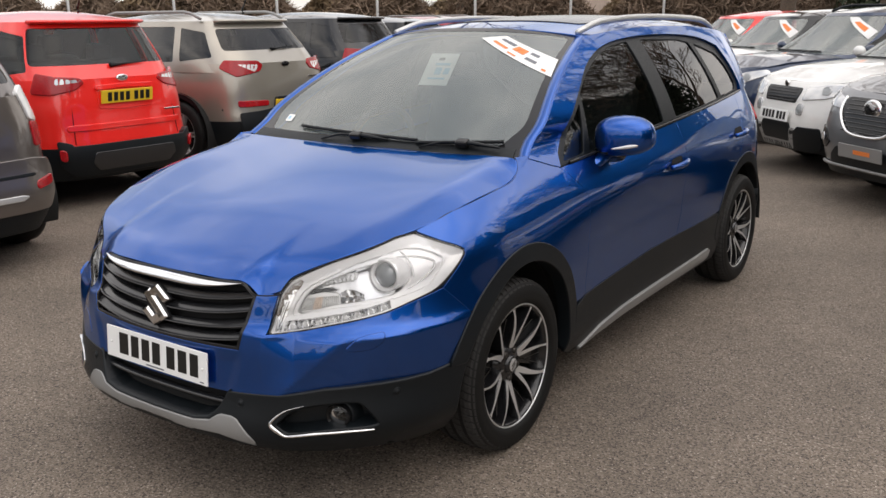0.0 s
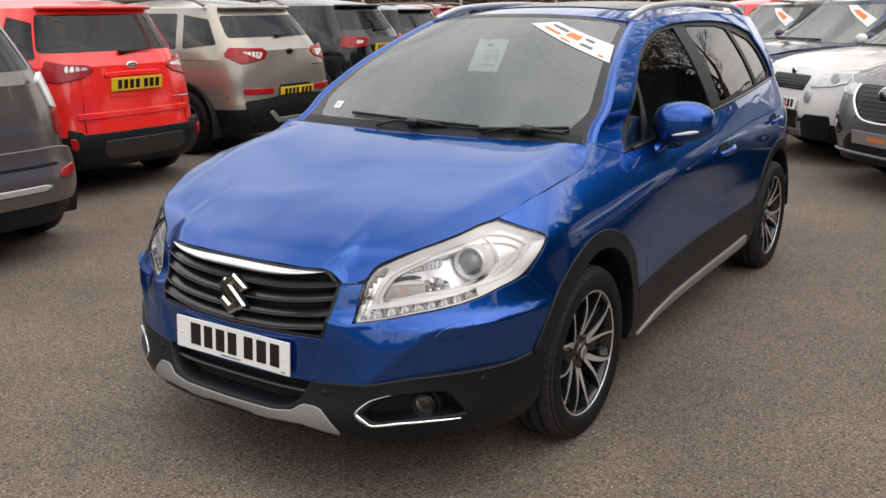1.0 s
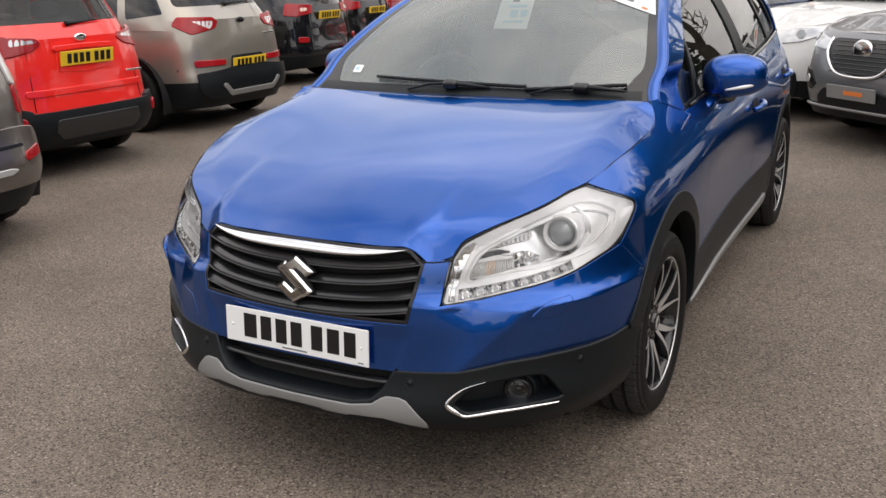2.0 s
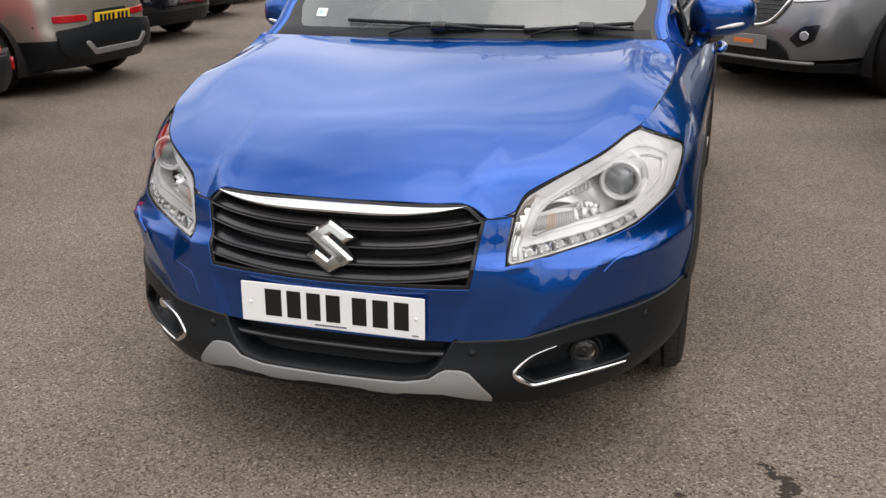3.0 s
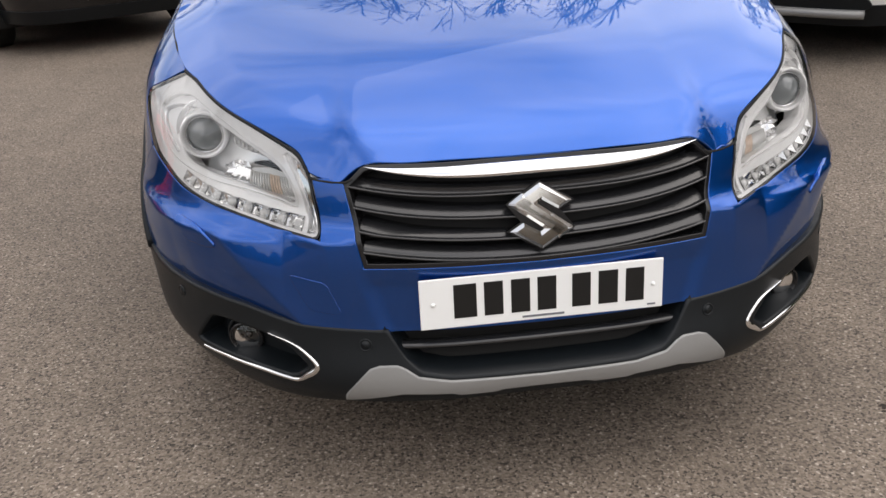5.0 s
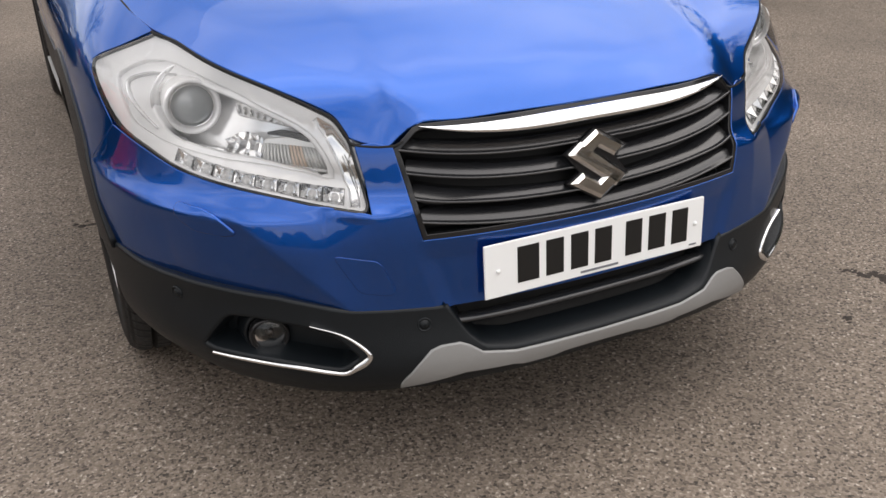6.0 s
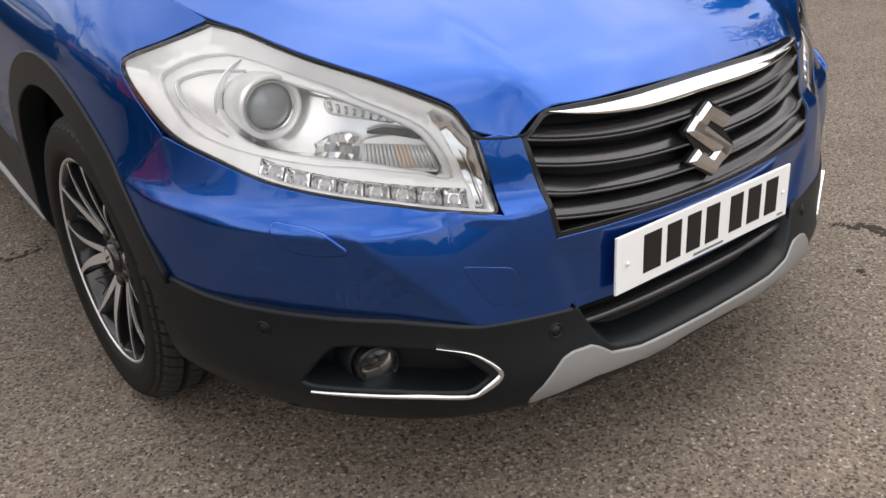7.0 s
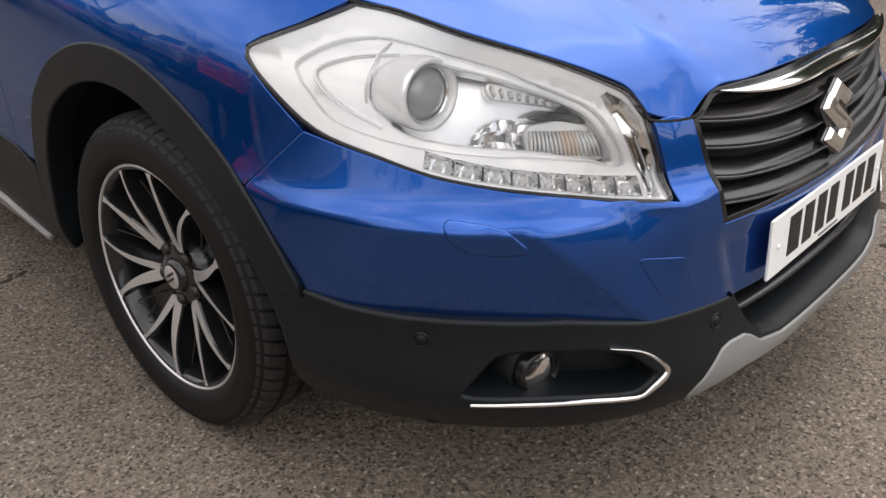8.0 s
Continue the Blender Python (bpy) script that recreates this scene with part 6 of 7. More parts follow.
RED = paint("red_paint", (.86, .020, .014), .0, .30)
BEIGE = paint("champagne_metallic_paint", (.34, .315, .270), .6, .30)
BROWN = paint("grey_brown_metallic_paint", (.155, .135, .122), .6, .28)
BLACK_PAINT = paint("black_paint", (.006, .0065, .008), .0, .2)
BLACK_PAINT.node_tree.nodes["Principled BSDF"].inputs["Specular IOR Level"].default_value = .15
WHITE_PAINT = paint("white_paint", (.78, .78, .76), .0, .3)
GREY_PAINT = paint("grey_metallic_paint", (.20, .205, .215), .6, .32)
NAVY = paint("navy_metallic_paint", (.020, .035, .075), .5, .3)
CLARET = paint("dark_red_paint", (.30, .012, .020), .2, .3)

# ---- the row with tails towards the camera ----
def tail_in(x, y, L, turn=-90):
    """A car whose tail stands at (x, y), facing away."""
    m = pose(0, 0, 0, 0, 0, turn)
    p = Vector((x, y, 0)) - (m @ Vector((0, L, 0)))
    return Matrix.Translation(p) @ m


k = parked_car("grey-brown metallic off-roader with tall red and white tail lamps", tail_in(-2.95, .83, 4.55), 4.55, 1.82, 1.68, BROWN, belt_z=1.06, tail_top=.50, clad=.36, roof_rail=SILVER_PLASTIC, tyre=.355,
               lamps_rear=[([(1.16, .93), (.97, .95), (.93, 1.12), (1.14, 1.16)], WHITE_LENS, "tail_lamp"), ([(1.16, .78), (.96, .78), (.97, .93), (1.16, .92)], RED_LENS, "tail_lamp"), ([(.98, .535), (.78, .515), (.78, .555), (.98, .585)], RED_LENS, "reflector")], rear_glass=(.60, 1.14, 1.50), tint=PRIVACY)
rear_patch(k, "rear_bumper", [(0, .40), (.94, .40), (1.02, .48), (1.03, .62), (.98, .69), (.80, .71), (0, .71)], BROWN, lift=.060, lip=.055)
rear_patch(k, "bumper_groove", [(0, .600), (.76, .600), (.78, .606), (.76, .614), (0, .614)], BLACK_PLASTIC, lift=.0625, lip=.002, r=.003)
rear_patch(k, "bumper_strip", [(0, .468), (.60, .468), (.66, .482), (.60, .490), (0, .490)], RAIL_SILVER, lift=.068, lip=.006, r=.006)
rear_patch(k, "valance", [(0, .27), (.86, .27), (.95, .38), (.95, .41), (0, .41)], BLACK_PLASTIC, lift=.045, lip=.04)
rear_wiper(k, 1.16)

k = parked_car("bright red small off-roader with black rear bumper", tail_in(-4.36, 3.12, 4.10), 4.10, 1.77, 1.65, RED, belt_z=1.04, tail_top=.40, clad=.52, tyre=.335, rim=RIM_BLACK, tint=LIGHT_TINT,
               lamps_rear=[([(1.24, .98), (1.0, .96), (.98, 1.10), (1.22, 1.13)], RED_LENS, "tail_lamp"), ([(1.0, .965), (.72, 1.0), (.60, 1.05), (.66, 1.085), (.98, 1.10)], RED_LENS, "tail_lamp"), ([(.97, 1.038), (.68, 1.056), (.63, 1.070), (.97, 1.090)], CLEAR_LAMP, "lamp_strip"), ([(.99, .44), (.93, .43), (.93, .50), (.99, .51)], RED_LENS, "reflector")], plate_rear=(.925, "bars"), rear_glass=(.66, 1.16, 1.50))
rear_patch(k, "rear_bumper", [(0, .30), (.85, .30), (1.0, .40), (1.0, .58), (.86, .55), (.84, .53), (0, .53)], BLACK_PLASTIC, lift=.05, lip=.05, label="black plastic rear bumper")
rear_patch(k, "bumper_panel", [(0, .34), (.55, .34), (.64, .40), (.60, .47), (0, .47)], GRILLE_GREY, lift=.056)
rear_patch(k, "tailgate_crease", [(0, .66), (.86, .66), (.86, .70), (0, .70)], RED, lift=.012, lip=.01)
rear_patch(k, "plate_recess", [(0, .815), (.40, .83), (.40, 1.0), (0, 1.0)], RED, lift=.006, lip=.01)
rear_patch(k, "handle_strip", [(0, .995), (.44, .985), (.44, 1.015), (0, 1.022)], RED, lift=.03, lip=.02)
rear_wiper(k, 1.18)
emblem_at(k, 1.075, True, .030, 1.9)
aerial(k, 3.5, 1.63)
for sx in (-1, 1):
    p = k["low"](np.array([k["half"] + sx * k["U"](x=.80 * k["hw"])] * 2), np.array([.55, 1.06])) + np.array((0, .004, 0))
    tube("tailgate_line", p, .003, DARK, k["thing"], n=4)
block("badge_bar", (.17, .006, .016), CHROME, k["thing"], pose(-.45, 4.095, .78), .002)

k = parked_car("champagne metallic off-roader with red tail lamps and black rear bumper", tail_in(-4.74, 5.50, 4.44), 4.44, 1.855, 1.64, BEIGE, belt_z=1.06, tail_top=.55, clad=.50, tyre=.35, roof_rail=SILVER_PLASTIC,
               lamps_rear=[([(1.26, 1.06), (1.0, .97), (.60, 1.02), (.54, 1.08), (.64, 1.12), (1.22, 1.13)], RED_LENS, "tail_lamp"), ([(1.02, 1.01), (.66, 1.04), (.64, 1.085), (1.0, 1.09)], WHITE_LENS, "lamp_centre"), ([(1.1, .655), (.48, .655), (.48, .70), (1.1, .71)], RED_LENS, "low_lamp")], plate_rear=(.655, "bars"), rear_glass=(.62, 1.20, 1.46))
rear_patch(k, "rear_bumper", [(0, .34), (.85, .34), (1.0, .42), (1.0, .58), (.60, .60), (.36, .62), (.32, .73), (0, .73)], BLACK_PLASTIC, lift=.04, lip=.05, label="black plastic rear bumper")
rear_patch(k, "skid_plate", [(0, .36), (.50, .36), (.66, .46), (.60, .475), (.48, .40), (0, .40)], SILVER_PLASTIC, lift=.05, lip=.02)
rear_wiper(k, 1.24)
emblem_at(k, 1.08, True, .028, 1.8, GLOSS_BLACK)
aerial(k, 3.75, 1.62)
block("badge_bar", (.17, .006, .014), CHROME, k["thing"], pose(-.40, 4.40, .93), .002)

k = parked_car("black off-roader with wide red tail lamps", tail_in(-6.15, 9.05, 4.57), 4.57, 1.845, 1.66, BLACK_PAINT, belt_z=1.06, tail_top=.5, clad=.42, tyre=.35,
               lamps_rear=[([(1.24, .98), (1.0, .96), (.56, 1.0), (.56, 1.10), (1.22, 1.13)], RED_LENS, "tail_lamp"), ([(.90, 1.02), (.72, 1.03), (.72, 1.07), (.90, 1.07)], AMBER_LENS, "lamp_centre"), ([(1.0, .60), (.80, .60), (.80, .66), (1.0, .67)], RED_LENS, "reflector")], plate_rear=(.96, "bars"), rear_glass=(.62, 1.18, 1.48))
rear_wiper(k, 1.21)
k = parked_car("black estate car with yellow rear plate", tail_in(-7.2, 12.0, 4.5), 4.5, 1.82, 1.58, BLACK_PAINT, belt_z=1.02, clad=.38,
               lamps_rear=[([(1.24, .94), (1.0, .92), (.70, .95), (.70, 1.04), (1.22, 1.08)], RED_LENS, "tail_lamp")], plate_rear=(.90, "bars"), rear_glass=(.62, 1.14, 1.42))
rear_wiper(k, 1.18)
k = parked_car("dark red hatchback parked in the tail-out row", tail_in(-8.3, 15.0, 4.3), 4.3, 1.80, 1.60, CLARET, belt_z=1.02, clad=.38,
               lamps_rear=[([(1.24, .94), (1.0, .92), (.70, .95), (.70, 1.04), (1.22, 1.08)], RED_LENS, "tail_lamp")], plate_rear=(.90, "bars"), rear_glass=(.62, 1.14, 1.42), roof_rail=SILVER_PLASTIC)

# ---- the row with noses towards the camera ----
NOSE = -45
std_lamp = [([(.62, .70), (.98, .76), (1.30, .86), (1.24, .90), (.95, .87), (.64, .80)], CLEAR_LAMP, "headlamp")]
k = parked_car("white compact off-roader with black grille and round fog lamps", pose(-.06, 7.66, 0, 0, 0, NOSE), 4.22, 1.79, 1.69, WHITE_PAINT, belt_z=1.06, nose_z=.90, clad=.40, banner=True, roof_mat=None, roof_rail=BLACK_PLASTIC,
               lamps_front=[([(.56, .74), (.96, .77), (1.28, .86), (1.22, .89), (.92, .885), (.58, .86)], CLEAR_LAMP, "headlamp"), ([(.50, .60), (.62, .60), (.62, .70), (.50, .70)], CLEAR_LAMP, "fog_lamp")],
               grille=[([(0, .71), (.40, .71), (.46, .82), (.44, .845), (0, .845)], GLOSS_BLACK, 5)], plate_front=(.575, "bars"),
               low_front=[([(0, .26), (.95, .26), (1.0, .34), (.98, .48), (.58, .48), (.52, .44), (.40, .44), (.36, .50), (0, .50)], BLACK_PLASTIC, "lower_bumper"), ([(0, .26), (.44, .26), (.50, .46), (.40, .46), (.36, .33), (0, .33)], SILVER_PLASTIC, "skid_plate")])
emblem_at(k, .88, False, .035, 1.0)

k = parked_car("grey metallic off-roader with black mesh grille and chrome trim", pose(1.06, 6.06, 0, 0, 0, -42), 4.55, 1.84, 1.71, GREY_PAINT, belt_z=1.07, nose_z=.92, clad=.31, banner=True, tyre=.36,
               lamps_front=[([(.60, .78), (.98, .80), (1.34, .92), (1.26, .95), (.94, .90), (.62, .86)], CLEAR_LAMP, "headlamp")],
               grille=[([(0, .60), (.34, .63), (.52, .76), (.55, .86), (.50, .875), (0, .875)], GLOSS_BLACK, 8)], plate_front=(.46, "trade"),
               low_front=[([(0, .30), (.66, .30), (.62, .40), (.50, .47), (0, .50)], BLACK_PLASTIC, "lower_intake")])
emblem_at(k, .80, False, .085, 1.15)
hw = k["hw"]
for sd in (1, -1):
    o = rounded([(k["U"](x=.66 * hw), .50), (k["U"](x=.78 * hw), .44), (k["U"](x=.95 * hw), .50), (k["U"](x=.99 * hw), .62), (k["U"](x=.80 * hw), .60)], .02) * (sd, 1)
    patch("lamp_pocket", o, k["low"], GLOSS_BLACK, k["thing"], lift=.010, lip=.01, step=.05)
    cc = o.mean(0)
    p0, n0 = k["low"](cc[:1], cc[1:])[0], normals_of(k["low"], cc[None])[0]
    mm = Matrix.Translation(Vector(p0) + Vector(n0) * .013) @ Vector(n0).to_track_quat("X", "Z").to_matrix().to_4x4()
    lathe("fog_lamp", [(0, .036), (.006, .034), (.004, .026), (.008, .0005)], CLEAR_LAMP, k["thing"], mm, 20)
ug = [(k["U"](x=a * hw), z) for a, z in ((0, .585), (.34, .615), (.54, .755), (.575, .88))]
P = k["low"](np.array([-a for a, _ in ug[::-1]] + [a for a, _ in ug[1:]]), np.array([b for _, b in ug[::-1]] + [b for _, b in ug[1:]])) + np.array((0, -.016, 0))
tube("chrome_surround", catmull(P, 5), .014, CHROME, k["thing"], "chrome grille surround", n=8)
P = k["low"](np.linspace(-k["U"](x=.98 * hw), k["U"](x=.98 * hw), 30), np.full(30, .315)) + np.array((0, -.022, 0))
tube("bumper_lip", P, .014, SILVER_PLASTIC, k["thing"], n=6)

k = parked_car("white off-roader with black lower bumper and silver skid bar", pose(2.393, 3.82, 0, 0, 0, -46), 4.5, 1.85, 1.68, WHITE_PAINT, belt_z=1.07, nose_z=.92, clad=.37, banner=True, tyre=.36,
               lamps_front=[([(.60, .78), (.98, .80), (1.30, .90), (1.24, .93), (.94, .90), (.62, .86)], CLEAR_LAMP, "headlamp"), ([(.70, .54), (.90, .56), (.94, .64), (.74, .64)], GLOSS_BLACK, "lamp_pocket")],
               grille=[([(0, .66), (.40, .68), (.55, .78), (.54, .87), (0, .88)], GLOSS_BLACK, 6)], plate_front=(.58, "trade"),
               low_front=[([(0, .34), (.80, .34), (.90, .37), (.80, .44), (0, .445)], BLACK_PLASTIC, "lower_intake")])
P = k["low"](np.linspace(-k["U"](x=.86 * k["hw"]), k["U"](x=.86 * k["hw"]), 26), np.full(26, .315)) + np.array((0, -.028, 0))
tube("skid_bar", P, .028, SILVER_PLASTIC, k["thing"], "satin silver skid bar", n=8)

parked_car("dark navy off-roader with a white windscreen banner", pose(-1.45, 9.72, 0, 0, 0, NOSE), 4.45, 1.82, 1.66, NAVY, belt_z=1.05, nose_z=.90, clad=.40, banner=True, lamps_front=std_lamp, grille=[([(0, .68), (.46, .70), (.50, .80), (0, .82)], GLOSS_BLACK, 4)], plate_front=(.52, "bars"), roof_rail=BLACK_PLASTIC)
parked_car("white hatchback with dark roof and a windscreen banner", pose(-2.86, 11.80, 0, 0, 0, NOSE), 4.2, 1.78, 1.62, WHITE_PAINT, belt_z=1.02, nose_z=.88, clad=.38, banner=True, lamps_front=std_lamp, grille=[([(0, .62), (.46, .64), (.50, .72), (0, .74)], GLOSS_BLACK, 3)], plate_front=(.50, "bars"), roof_mat=BLACK_PAINT)
parked_car("red hatchback with a white windscreen banner", pose(-4.28, 13.9, 0, 0, 0, NOSE), 4.2, 1.78, 1.62, RED, belt_z=1.02, nose_z=.88, clad=.38, banner=True, lamps_front=std_lamp, grille=[([(0, .62), (.46, .64), (.50, .72), (0, .74)], GLOSS_BLACK, 3)], plate_front=(.50, "bars"))
parked_car("black saloon car parked behind the blue car", pose(-1.95, 5.75, 0, 0, 0, 27), 4.4, 1.80, 1.45, BLACK_PAINT, belt_z=.94, nose_z=.74, cowl=1.15, ws_top=2.0, clad=.34, lamps_front=[([(.60, .62), (.98, .64), (1.30, .74), (1.22, .77), (.62, .70)], CLEAR_LAMP, "headlamp")], grille=[([(0, .52), (.44, .53), (.50, .62), (0, .65)], GLOSS_BLACK, 4)], plate_front=(.46, "bars"), rear_glass=(.6, 1.0, 1.25), spoiler=False)

# ---- hedges, bare trees and fence round the car park ----
BARK = material("grey_brown_bark", (.115, .090, .068), .9, grain=.3, scale=40, bump=.8, stain=.2)
TWIG = material("bare_twigs", (.20, .145, .105), .9, grain=.3, scale=20, stain=.25)
DRY_LEAF = material("dry_hedge_leaf", (.19, .135, .080), .8, grain=.4, scale=9, stain=.3)
EVERGREEN = material("evergreen_leaf", (.030, .042, .018), .75, grain=.4, scale=12, stain=.35)
RENDERED_WALL = material("pale_rendered_wall", (.58, .47, .40), .85, grain=.08, scale=60, bump=.4, stain=.12)
POST = material("painted_post", (.62, .63, .63), .5, .2, stain=.1)


def bare_tree(height, seed):
    """A leafless tree: trunk with main limbs, and a crown of fine branches, standing at the origin."""
    rng = random.Random(seed)
    big, fine = ([], []), ([], [])

    def limb(store, a, b, r0, r1, n):
        V, F = store
        d = (b - a).normalized()
        s = d.orthogonal().normalized()
        w = d.cross(s)
        k = len(V)
        for p, r in ((a, r0), (b, r1)):
            for i in range(n):
                t = 2 * math.pi * i / n
                V.append(p + (s * math.cos(t) + w * math.sin(t)) * r)
        for i in range(n):
            F.append((k + i, k + (i + 1) % n, k + n + (i + 1) % n, k + n + i))

    def grow(p, d, length, r, depth):
        steps = 3 if depth < 3 else 2
        for i in range(steps):
            d = (d + Vector((rng.uniform(-1, 1), rng.uniform(-1, 1), rng.uniform(-.5, .8))) * (.10 + .05 * depth)).normalized()
            q = p + d * (length / steps)
            r2 = r * .84
            limb(big if depth < 3 else fine, p, q, max(r, .015), max(r2, .013), 7 if depth < 2 else (5 if depth < 3 else 3))
            p, r = q, r2
            if depth >= 1 and depth < 6 and rng.random() < .75:
                s = (d + Vector((rng.uniform(-1, 1), rng.uniform(-1, 1), rng.uniform(-.3, .7))) * .9).normalized()
                grow(p, s, length * rng.uniform(.45, .62), r * .55, depth + 2)
        if depth < 6:
            for j in range(rng.choice((2, 3))):
                s = (d + Vector((rng.uniform(-1, 1), rng.uniform(-1, 1), rng.uniform(-.2, .8))) * .75).normalized()
                grow(p, s, length * rng.uniform(.62, .80), r * rng.uniform(.58, .72), depth + 1)

    grow(Vector((0, 0, -.05)), Vector((0, 0, 1)), height * .26, height * .017, 0)
    t = thing("bare_tree", "tall leafless deciduous tree at the edge of the car park", "tree", "trees round the car park")
    put("trunk", *big, BARK, t)
    put("crown", *fine, TWIG, t, "fine bare branches", smooth=False)
    return t


_trees = [bare_tree(13, 3), bare_tree(11, 8), bare_tree(12, 21)]
_spots = [(4.6, 15.5, 0, 1.0), (-1.5, 22.5, 1, 1.1), (9.5, 12.5, 2, 1.0), (13.5, 6.0, 0, .95), (14.5, -1.0, 1, 1.0), (-7.5, 27.0, 2, 1.05), (-15.0, 24.0, 0, .9), (-22.0, 17.0, 1, 1.0), (-25.0, 6.0, 2, .95), (15.5, 13.0, 1, 1.1), (7.6, 15.0, 1, 1.0), (6.2, 19.0, 2, 1.0), (10.5, 17.5, 0, 1.0), (11.8, 9.0, 1, 1.0), (8.5, 21.5, 0, 1.0), (11.0, -14.0, 2, 1.0), (-4.0, -19.0, 0, 1.0), (-19.0, -9.0, 1, .9), (3.0, -21.0, 1, 1.0), (1.4, 15.2, 2, 1.0), (-3.2, 19.5, 0, 1.0)]
_used = set()
for i, (x, y, kd, sc) in enumerate(_spots):
    m = pose(x, y, 0, 0, 0, 47 * i) @ Matrix.Diagonal((sc, sc, sc, 1))
    if kd in _used:
        o = copy_thing(_trees[kd], pose(x, y, 0, 0, 0, 47 * i))
    else:
        _used.add(kd)
        o = _trees[kd]
        o.matrix_basis = pose(x, y, 0, 0, 0, 47 * i)


def hedge(name, a, b, height, depth, mat, label, n, leaf, seed, category="hedge"):
    """A loose hedge from a to b, of many small leaves or twigs on stems, uneven in height."""
    rng = np.random.RandomState(seed)
    a, b = np.array(a, float), np.array(b, float)
    ln = np.linalg.norm(b - a)
    d = (b - a) / ln
    s = np.array((-d[1], d[0]))
    f = rng.rand(n)
    top = height * (.72 + .16 * np.sin(f * ln * .9 + seed) + .12 * np.sin(f * ln * 2.3 + 1.7 * seed))
    z = top * rng.rand(n) ** .75
    w = (rng.rand(n) - .5) * depth * (1 - .5 * (z / np.maximum(top, .1)) ** 3)
    c = np.stack([a[0] + d[0] * f * ln + s[0] * w, a[1] + d[1] * f * ln + s[1] * w, z], 1)
    e1 = rng.randn(n, 3)
    e1 /= np.linalg.norm(e1, axis=1)[:, None]
    e2 = np.cross(e1, rng.randn(n, 3))
    e2 /= np.maximum(np.linalg.norm(e2, axis=1), 1e-6)[:, None]
    sz = leaf * (.6 + .8 * rng.rand(n))[:, None]
    asp = .45 if mat is not TWIG else .09
    V = np.concatenate([c - e1 * sz, c + e2 * sz * asp, c + e1 * sz, c - e2 * sz * asp]).reshape(4, n, 3).transpose(1, 0, 2).reshape(-1, 3)
    V[:, 2] = np.maximum(V[:, 2], 0)
    F = np.arange(4 * n).reshape(n, 4)
    ob = put(name, V, F, mat, None, smooth=False)
    return tagged(ob, label, category, kind="stuff")


hedge("shrub_belt", (-30, 8), (-17, 24), 3.6, 2.4, TWIG, "brown leafless shrub belt beyond the parked cars", 60000, .26, 2, "shrubs")
hedge("shrub_belt", (-30, 8), (-17, 24), 3.0, 2.0, DRY_LEAF, "brown dry-leaved shrub belt beyond the parked cars", 40000, .14, 3, "shrubs")
hedge("shrub_belt", (-17, 24), (-4, 29), 3.4, 2.2, TWIG, "brown leafless shrub belt beyond the parked cars", 50000, .26, 5, "shrubs")
hedge("shrub_belt", (-17, 24), (-10, 27), 2.6, 2.0, DRY_LEAF, "brown dry-leaved shrub belt beyond the parked cars", 30000, .14, 6, "shrubs")
hedge("evergreen_hedge", (-3.6, 28), (16, 24), 3.6, 2.4, EVERGREEN, "dense dark evergreen hedge behind the cars", 42000, .11, 7)
hedge("evergreen_hedge", (16, 24), (19, -8), 4.2, 2.4, EVERGREEN, "dense dark evergreen hedge beside the car park", 42000, .12, 8)
hedge("evergreen_hedge", (5.5, 17), (11.5, 11), 8.6, 3.0, EVERGREEN, "tall ivy-covered evergreen thicket under the trees", 44000, .15, 12)
hedge("evergreen_hedge", (11.5, 11), (14, -6), 8.6, 2.6, EVERGREEN, "tall ivy-covered evergreen thicket under the trees", 54000, .15, 13)
hedge("shrub_belt", (19, -8), (6, -25), 4.0, 2.4, DRY_LEAF, "brown shrub belt beside the car park", 26000, .14, 9, "shrubs")
hedge("shrub_belt", (6, -25), (-22, -22), 4.0, 2.4, DRY_LEAF, "brown shrub belt beside the car park", 34000, .14, 10, "shrubs")
hedge("shrub_belt", (-22, -22), (-30, 8), 4.0, 2.4, DRY_LEAF, "brown shrub belt beside the car park", 34000, .14, 11, "shrubs")

# pale wall behind the shrubs, with piers and coping
wall = block("boundary_wall", (15, .30, 2.4), RENDERED_WALL, None, pose(-11.0, 31.0, 1.2, 0, 0, 12), .02)
tagged(wall, "long pale rendered boundary wall behind the shrubs", "wall", kind="structure")
for i in range(6):
    block("pier", (.5, .42, 2.5), RENDERED_WALL, wall, pose(-11.0, 31.0, 1.25, 0, 0, 12) @ pose(-7 + 2.8 * i, 0, 0), .02)
block("coping", (15.2, .42, .09), RENDERED_WALL, wall, pose(-11.0, 31.0, 2.45, 0, 0, 12), .02)

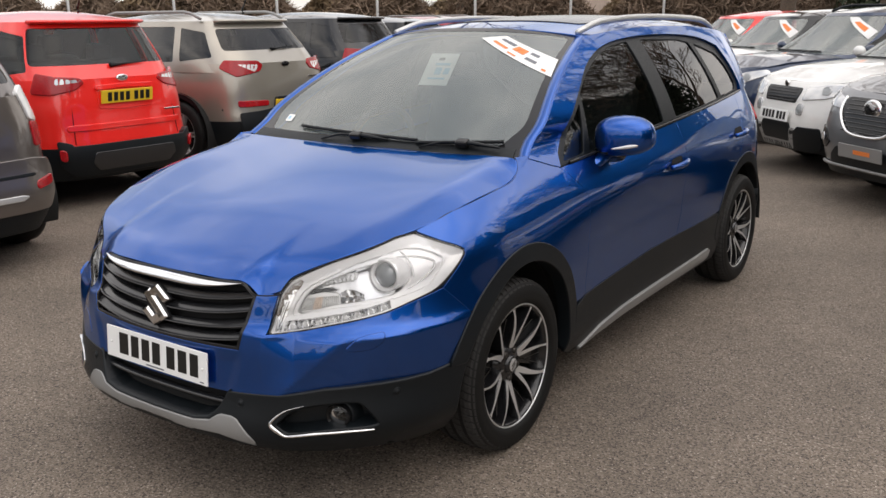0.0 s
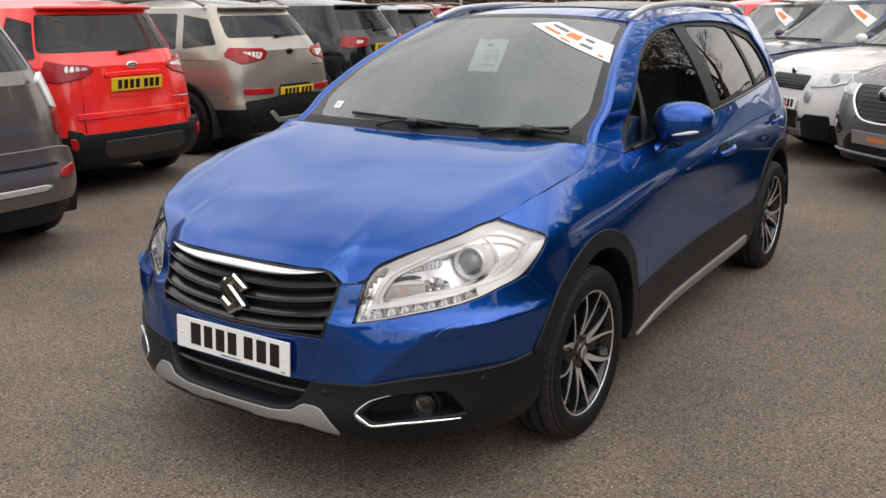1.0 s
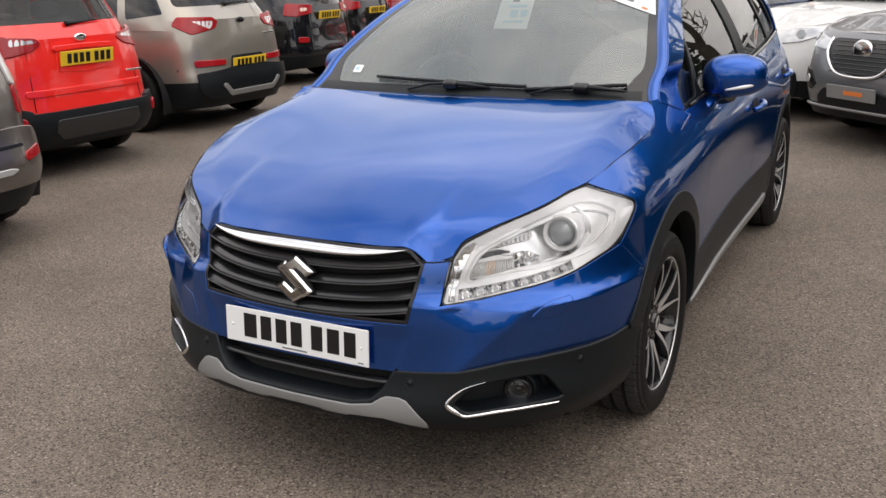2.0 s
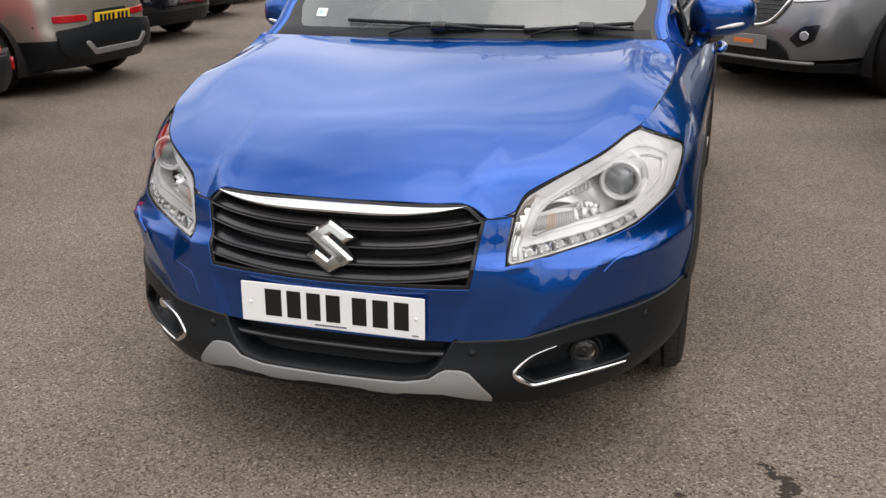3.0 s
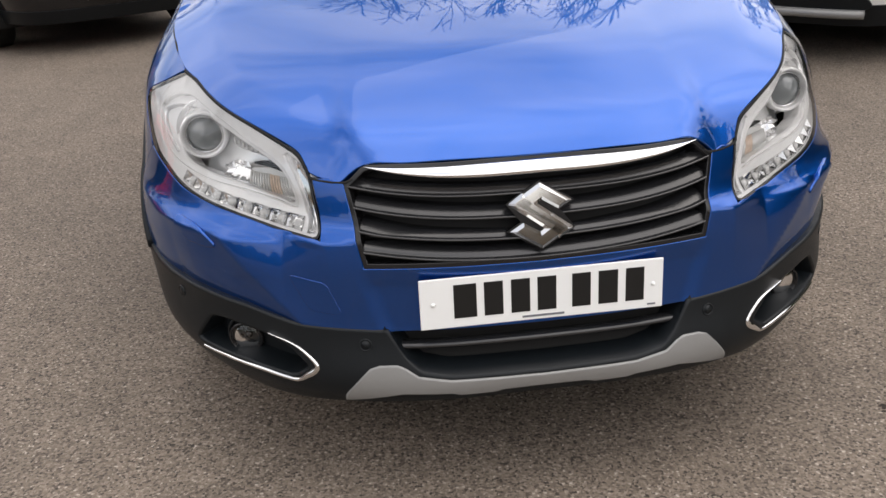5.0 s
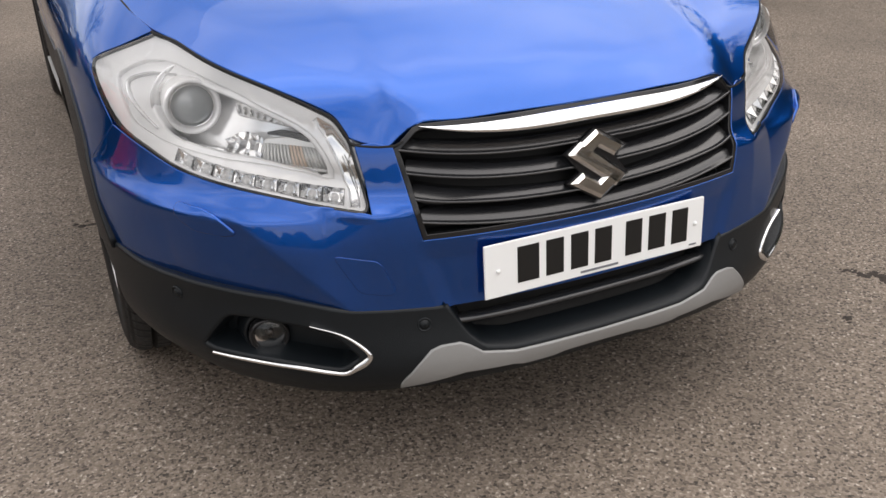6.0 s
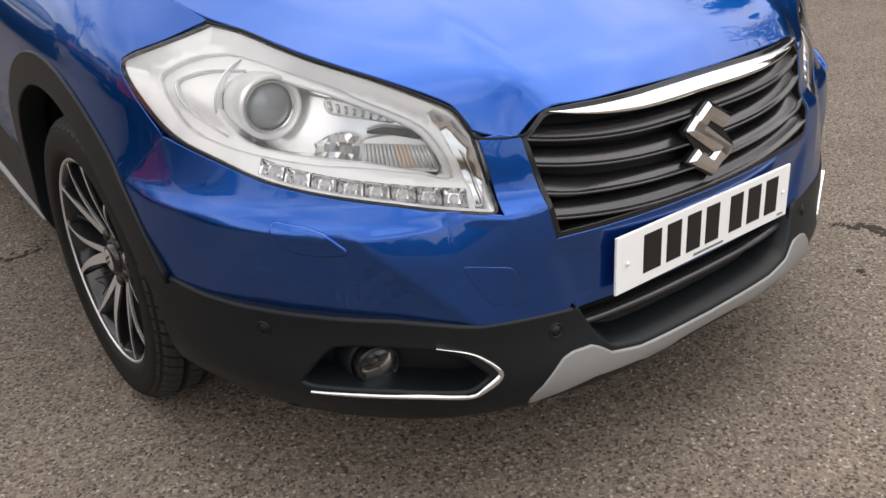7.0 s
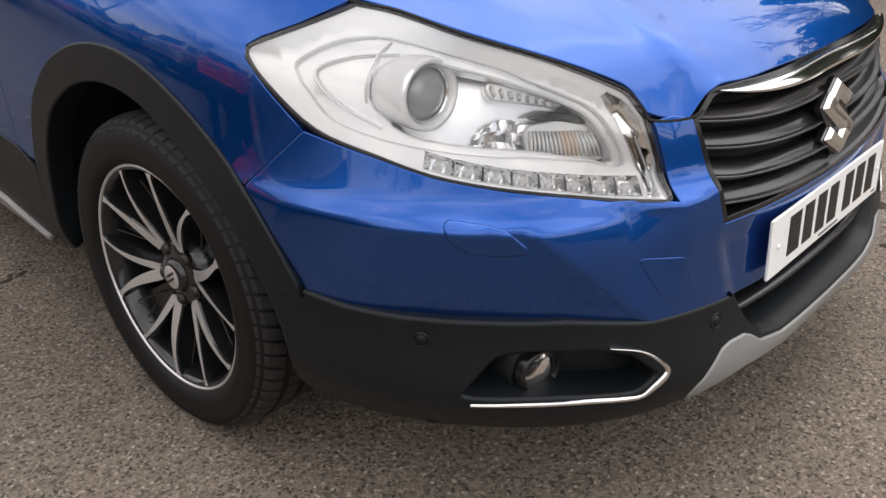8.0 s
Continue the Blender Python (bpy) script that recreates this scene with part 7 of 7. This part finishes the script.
# slim pale posts in front of the shrubs
for i, f in enumerate(np.linspace(.03, .97, 9)):
    x, y = -27 + f * 19, 9.5 + f * 17
    ps = thing("lamp_post", "slim pale painted metal post at the edge of the car park", "post", "posts along the edge", pose(x, y, 0))
    tube("pole", [(0, 0, 0), (0, 0, 2.2), (0, 0, 4.5)], [.045, .040, .032], POST, ps, n=10)
    tube("foot", [(0, 0, 0), (0, 0, .10), (0, 0, .14)], [.09, .085, .05], POST, ps, n=12)
    block("cap", (.11, .11, .05), POST, ps, pose(0, 0, 4.52), .015)

# ---- ground ----
bm = bmesh.new()
bmesh.ops.create_grid(bm, x_segments=40, y_segments=40, size=1)
for v in bm.verts:
    v.co = (math.copysign(abs(v.co.x) ** 2, v.co.x) * 400, math.copysign(abs(v.co.y) ** 2, v.co.y) * 400, 0)
ground = part("ground", bm, ASPHALT, None, smooth=False)
tagged(ground, "grey-brown weathered asphalt car park surface", "ground", kind="structure")

# dark clods and twigs lying on the asphalt
DIRT = material("damp_dirt", (.030, .023, .018), .9, grain=.4, scale=120, bump=.6, stain=.3)


def litter(label, spots, seed):
    """Loose crumbs of dirt round some spots: (x, y, spread along x, spread along y, count, size)."""
    rng = np.random.RandomState(seed)
    V, F = [], []
    for x, y, sx, sy, n, size in spots:
        for i in range(n):
            cx, cy = x + rng.randn() * sx, y + rng.randn() * sy
            r = size * (.5 + rng.rand())
            a0, st = rng.rand() * 6.3, 1 + rng.rand() * .9
            k = len(V)
            V.append((cx, cy, .002 + r * .22))
            for j in range(7):
                t = a0 + 2 * math.pi * j / 7
                q = r * (.65 + .6 * rng.rand())
                V.append((cx + q * st * math.cos(t), cy + q * math.sin(t), -.002))
            F += [(k, k + 1 + j, k + 1 + (j + 1) % 7) for j in range(7)]
    return tagged(put("dirt_patch", V, F, DIRT, None, smooth=True), label, "dirt", kind="stuff")


litter("dark damp crumbs of dirt lying on the asphalt", [(1.13, .30, .012, .008, 9, .008), (1.155, .255, .016, .010, 18, .009), (1.185, .215, .018, .02, 26, .011), (1.175, .15, .010, .018, 14, .010), (.91, .10, .010, .006, 7, .008), (1.12, .045, .022, .008, 16, .009), (1.24, .17, .02, .02, 14, .008)], 4)
litter("small dark twigs and leaf bits lying on the asphalt", [(-.86, 1.73, .035, .012, 14, .010), (-.80, 1.77, .02, .01, 6, .007), (-.93, 1.66, .05, .04, 7, .005)], 5)
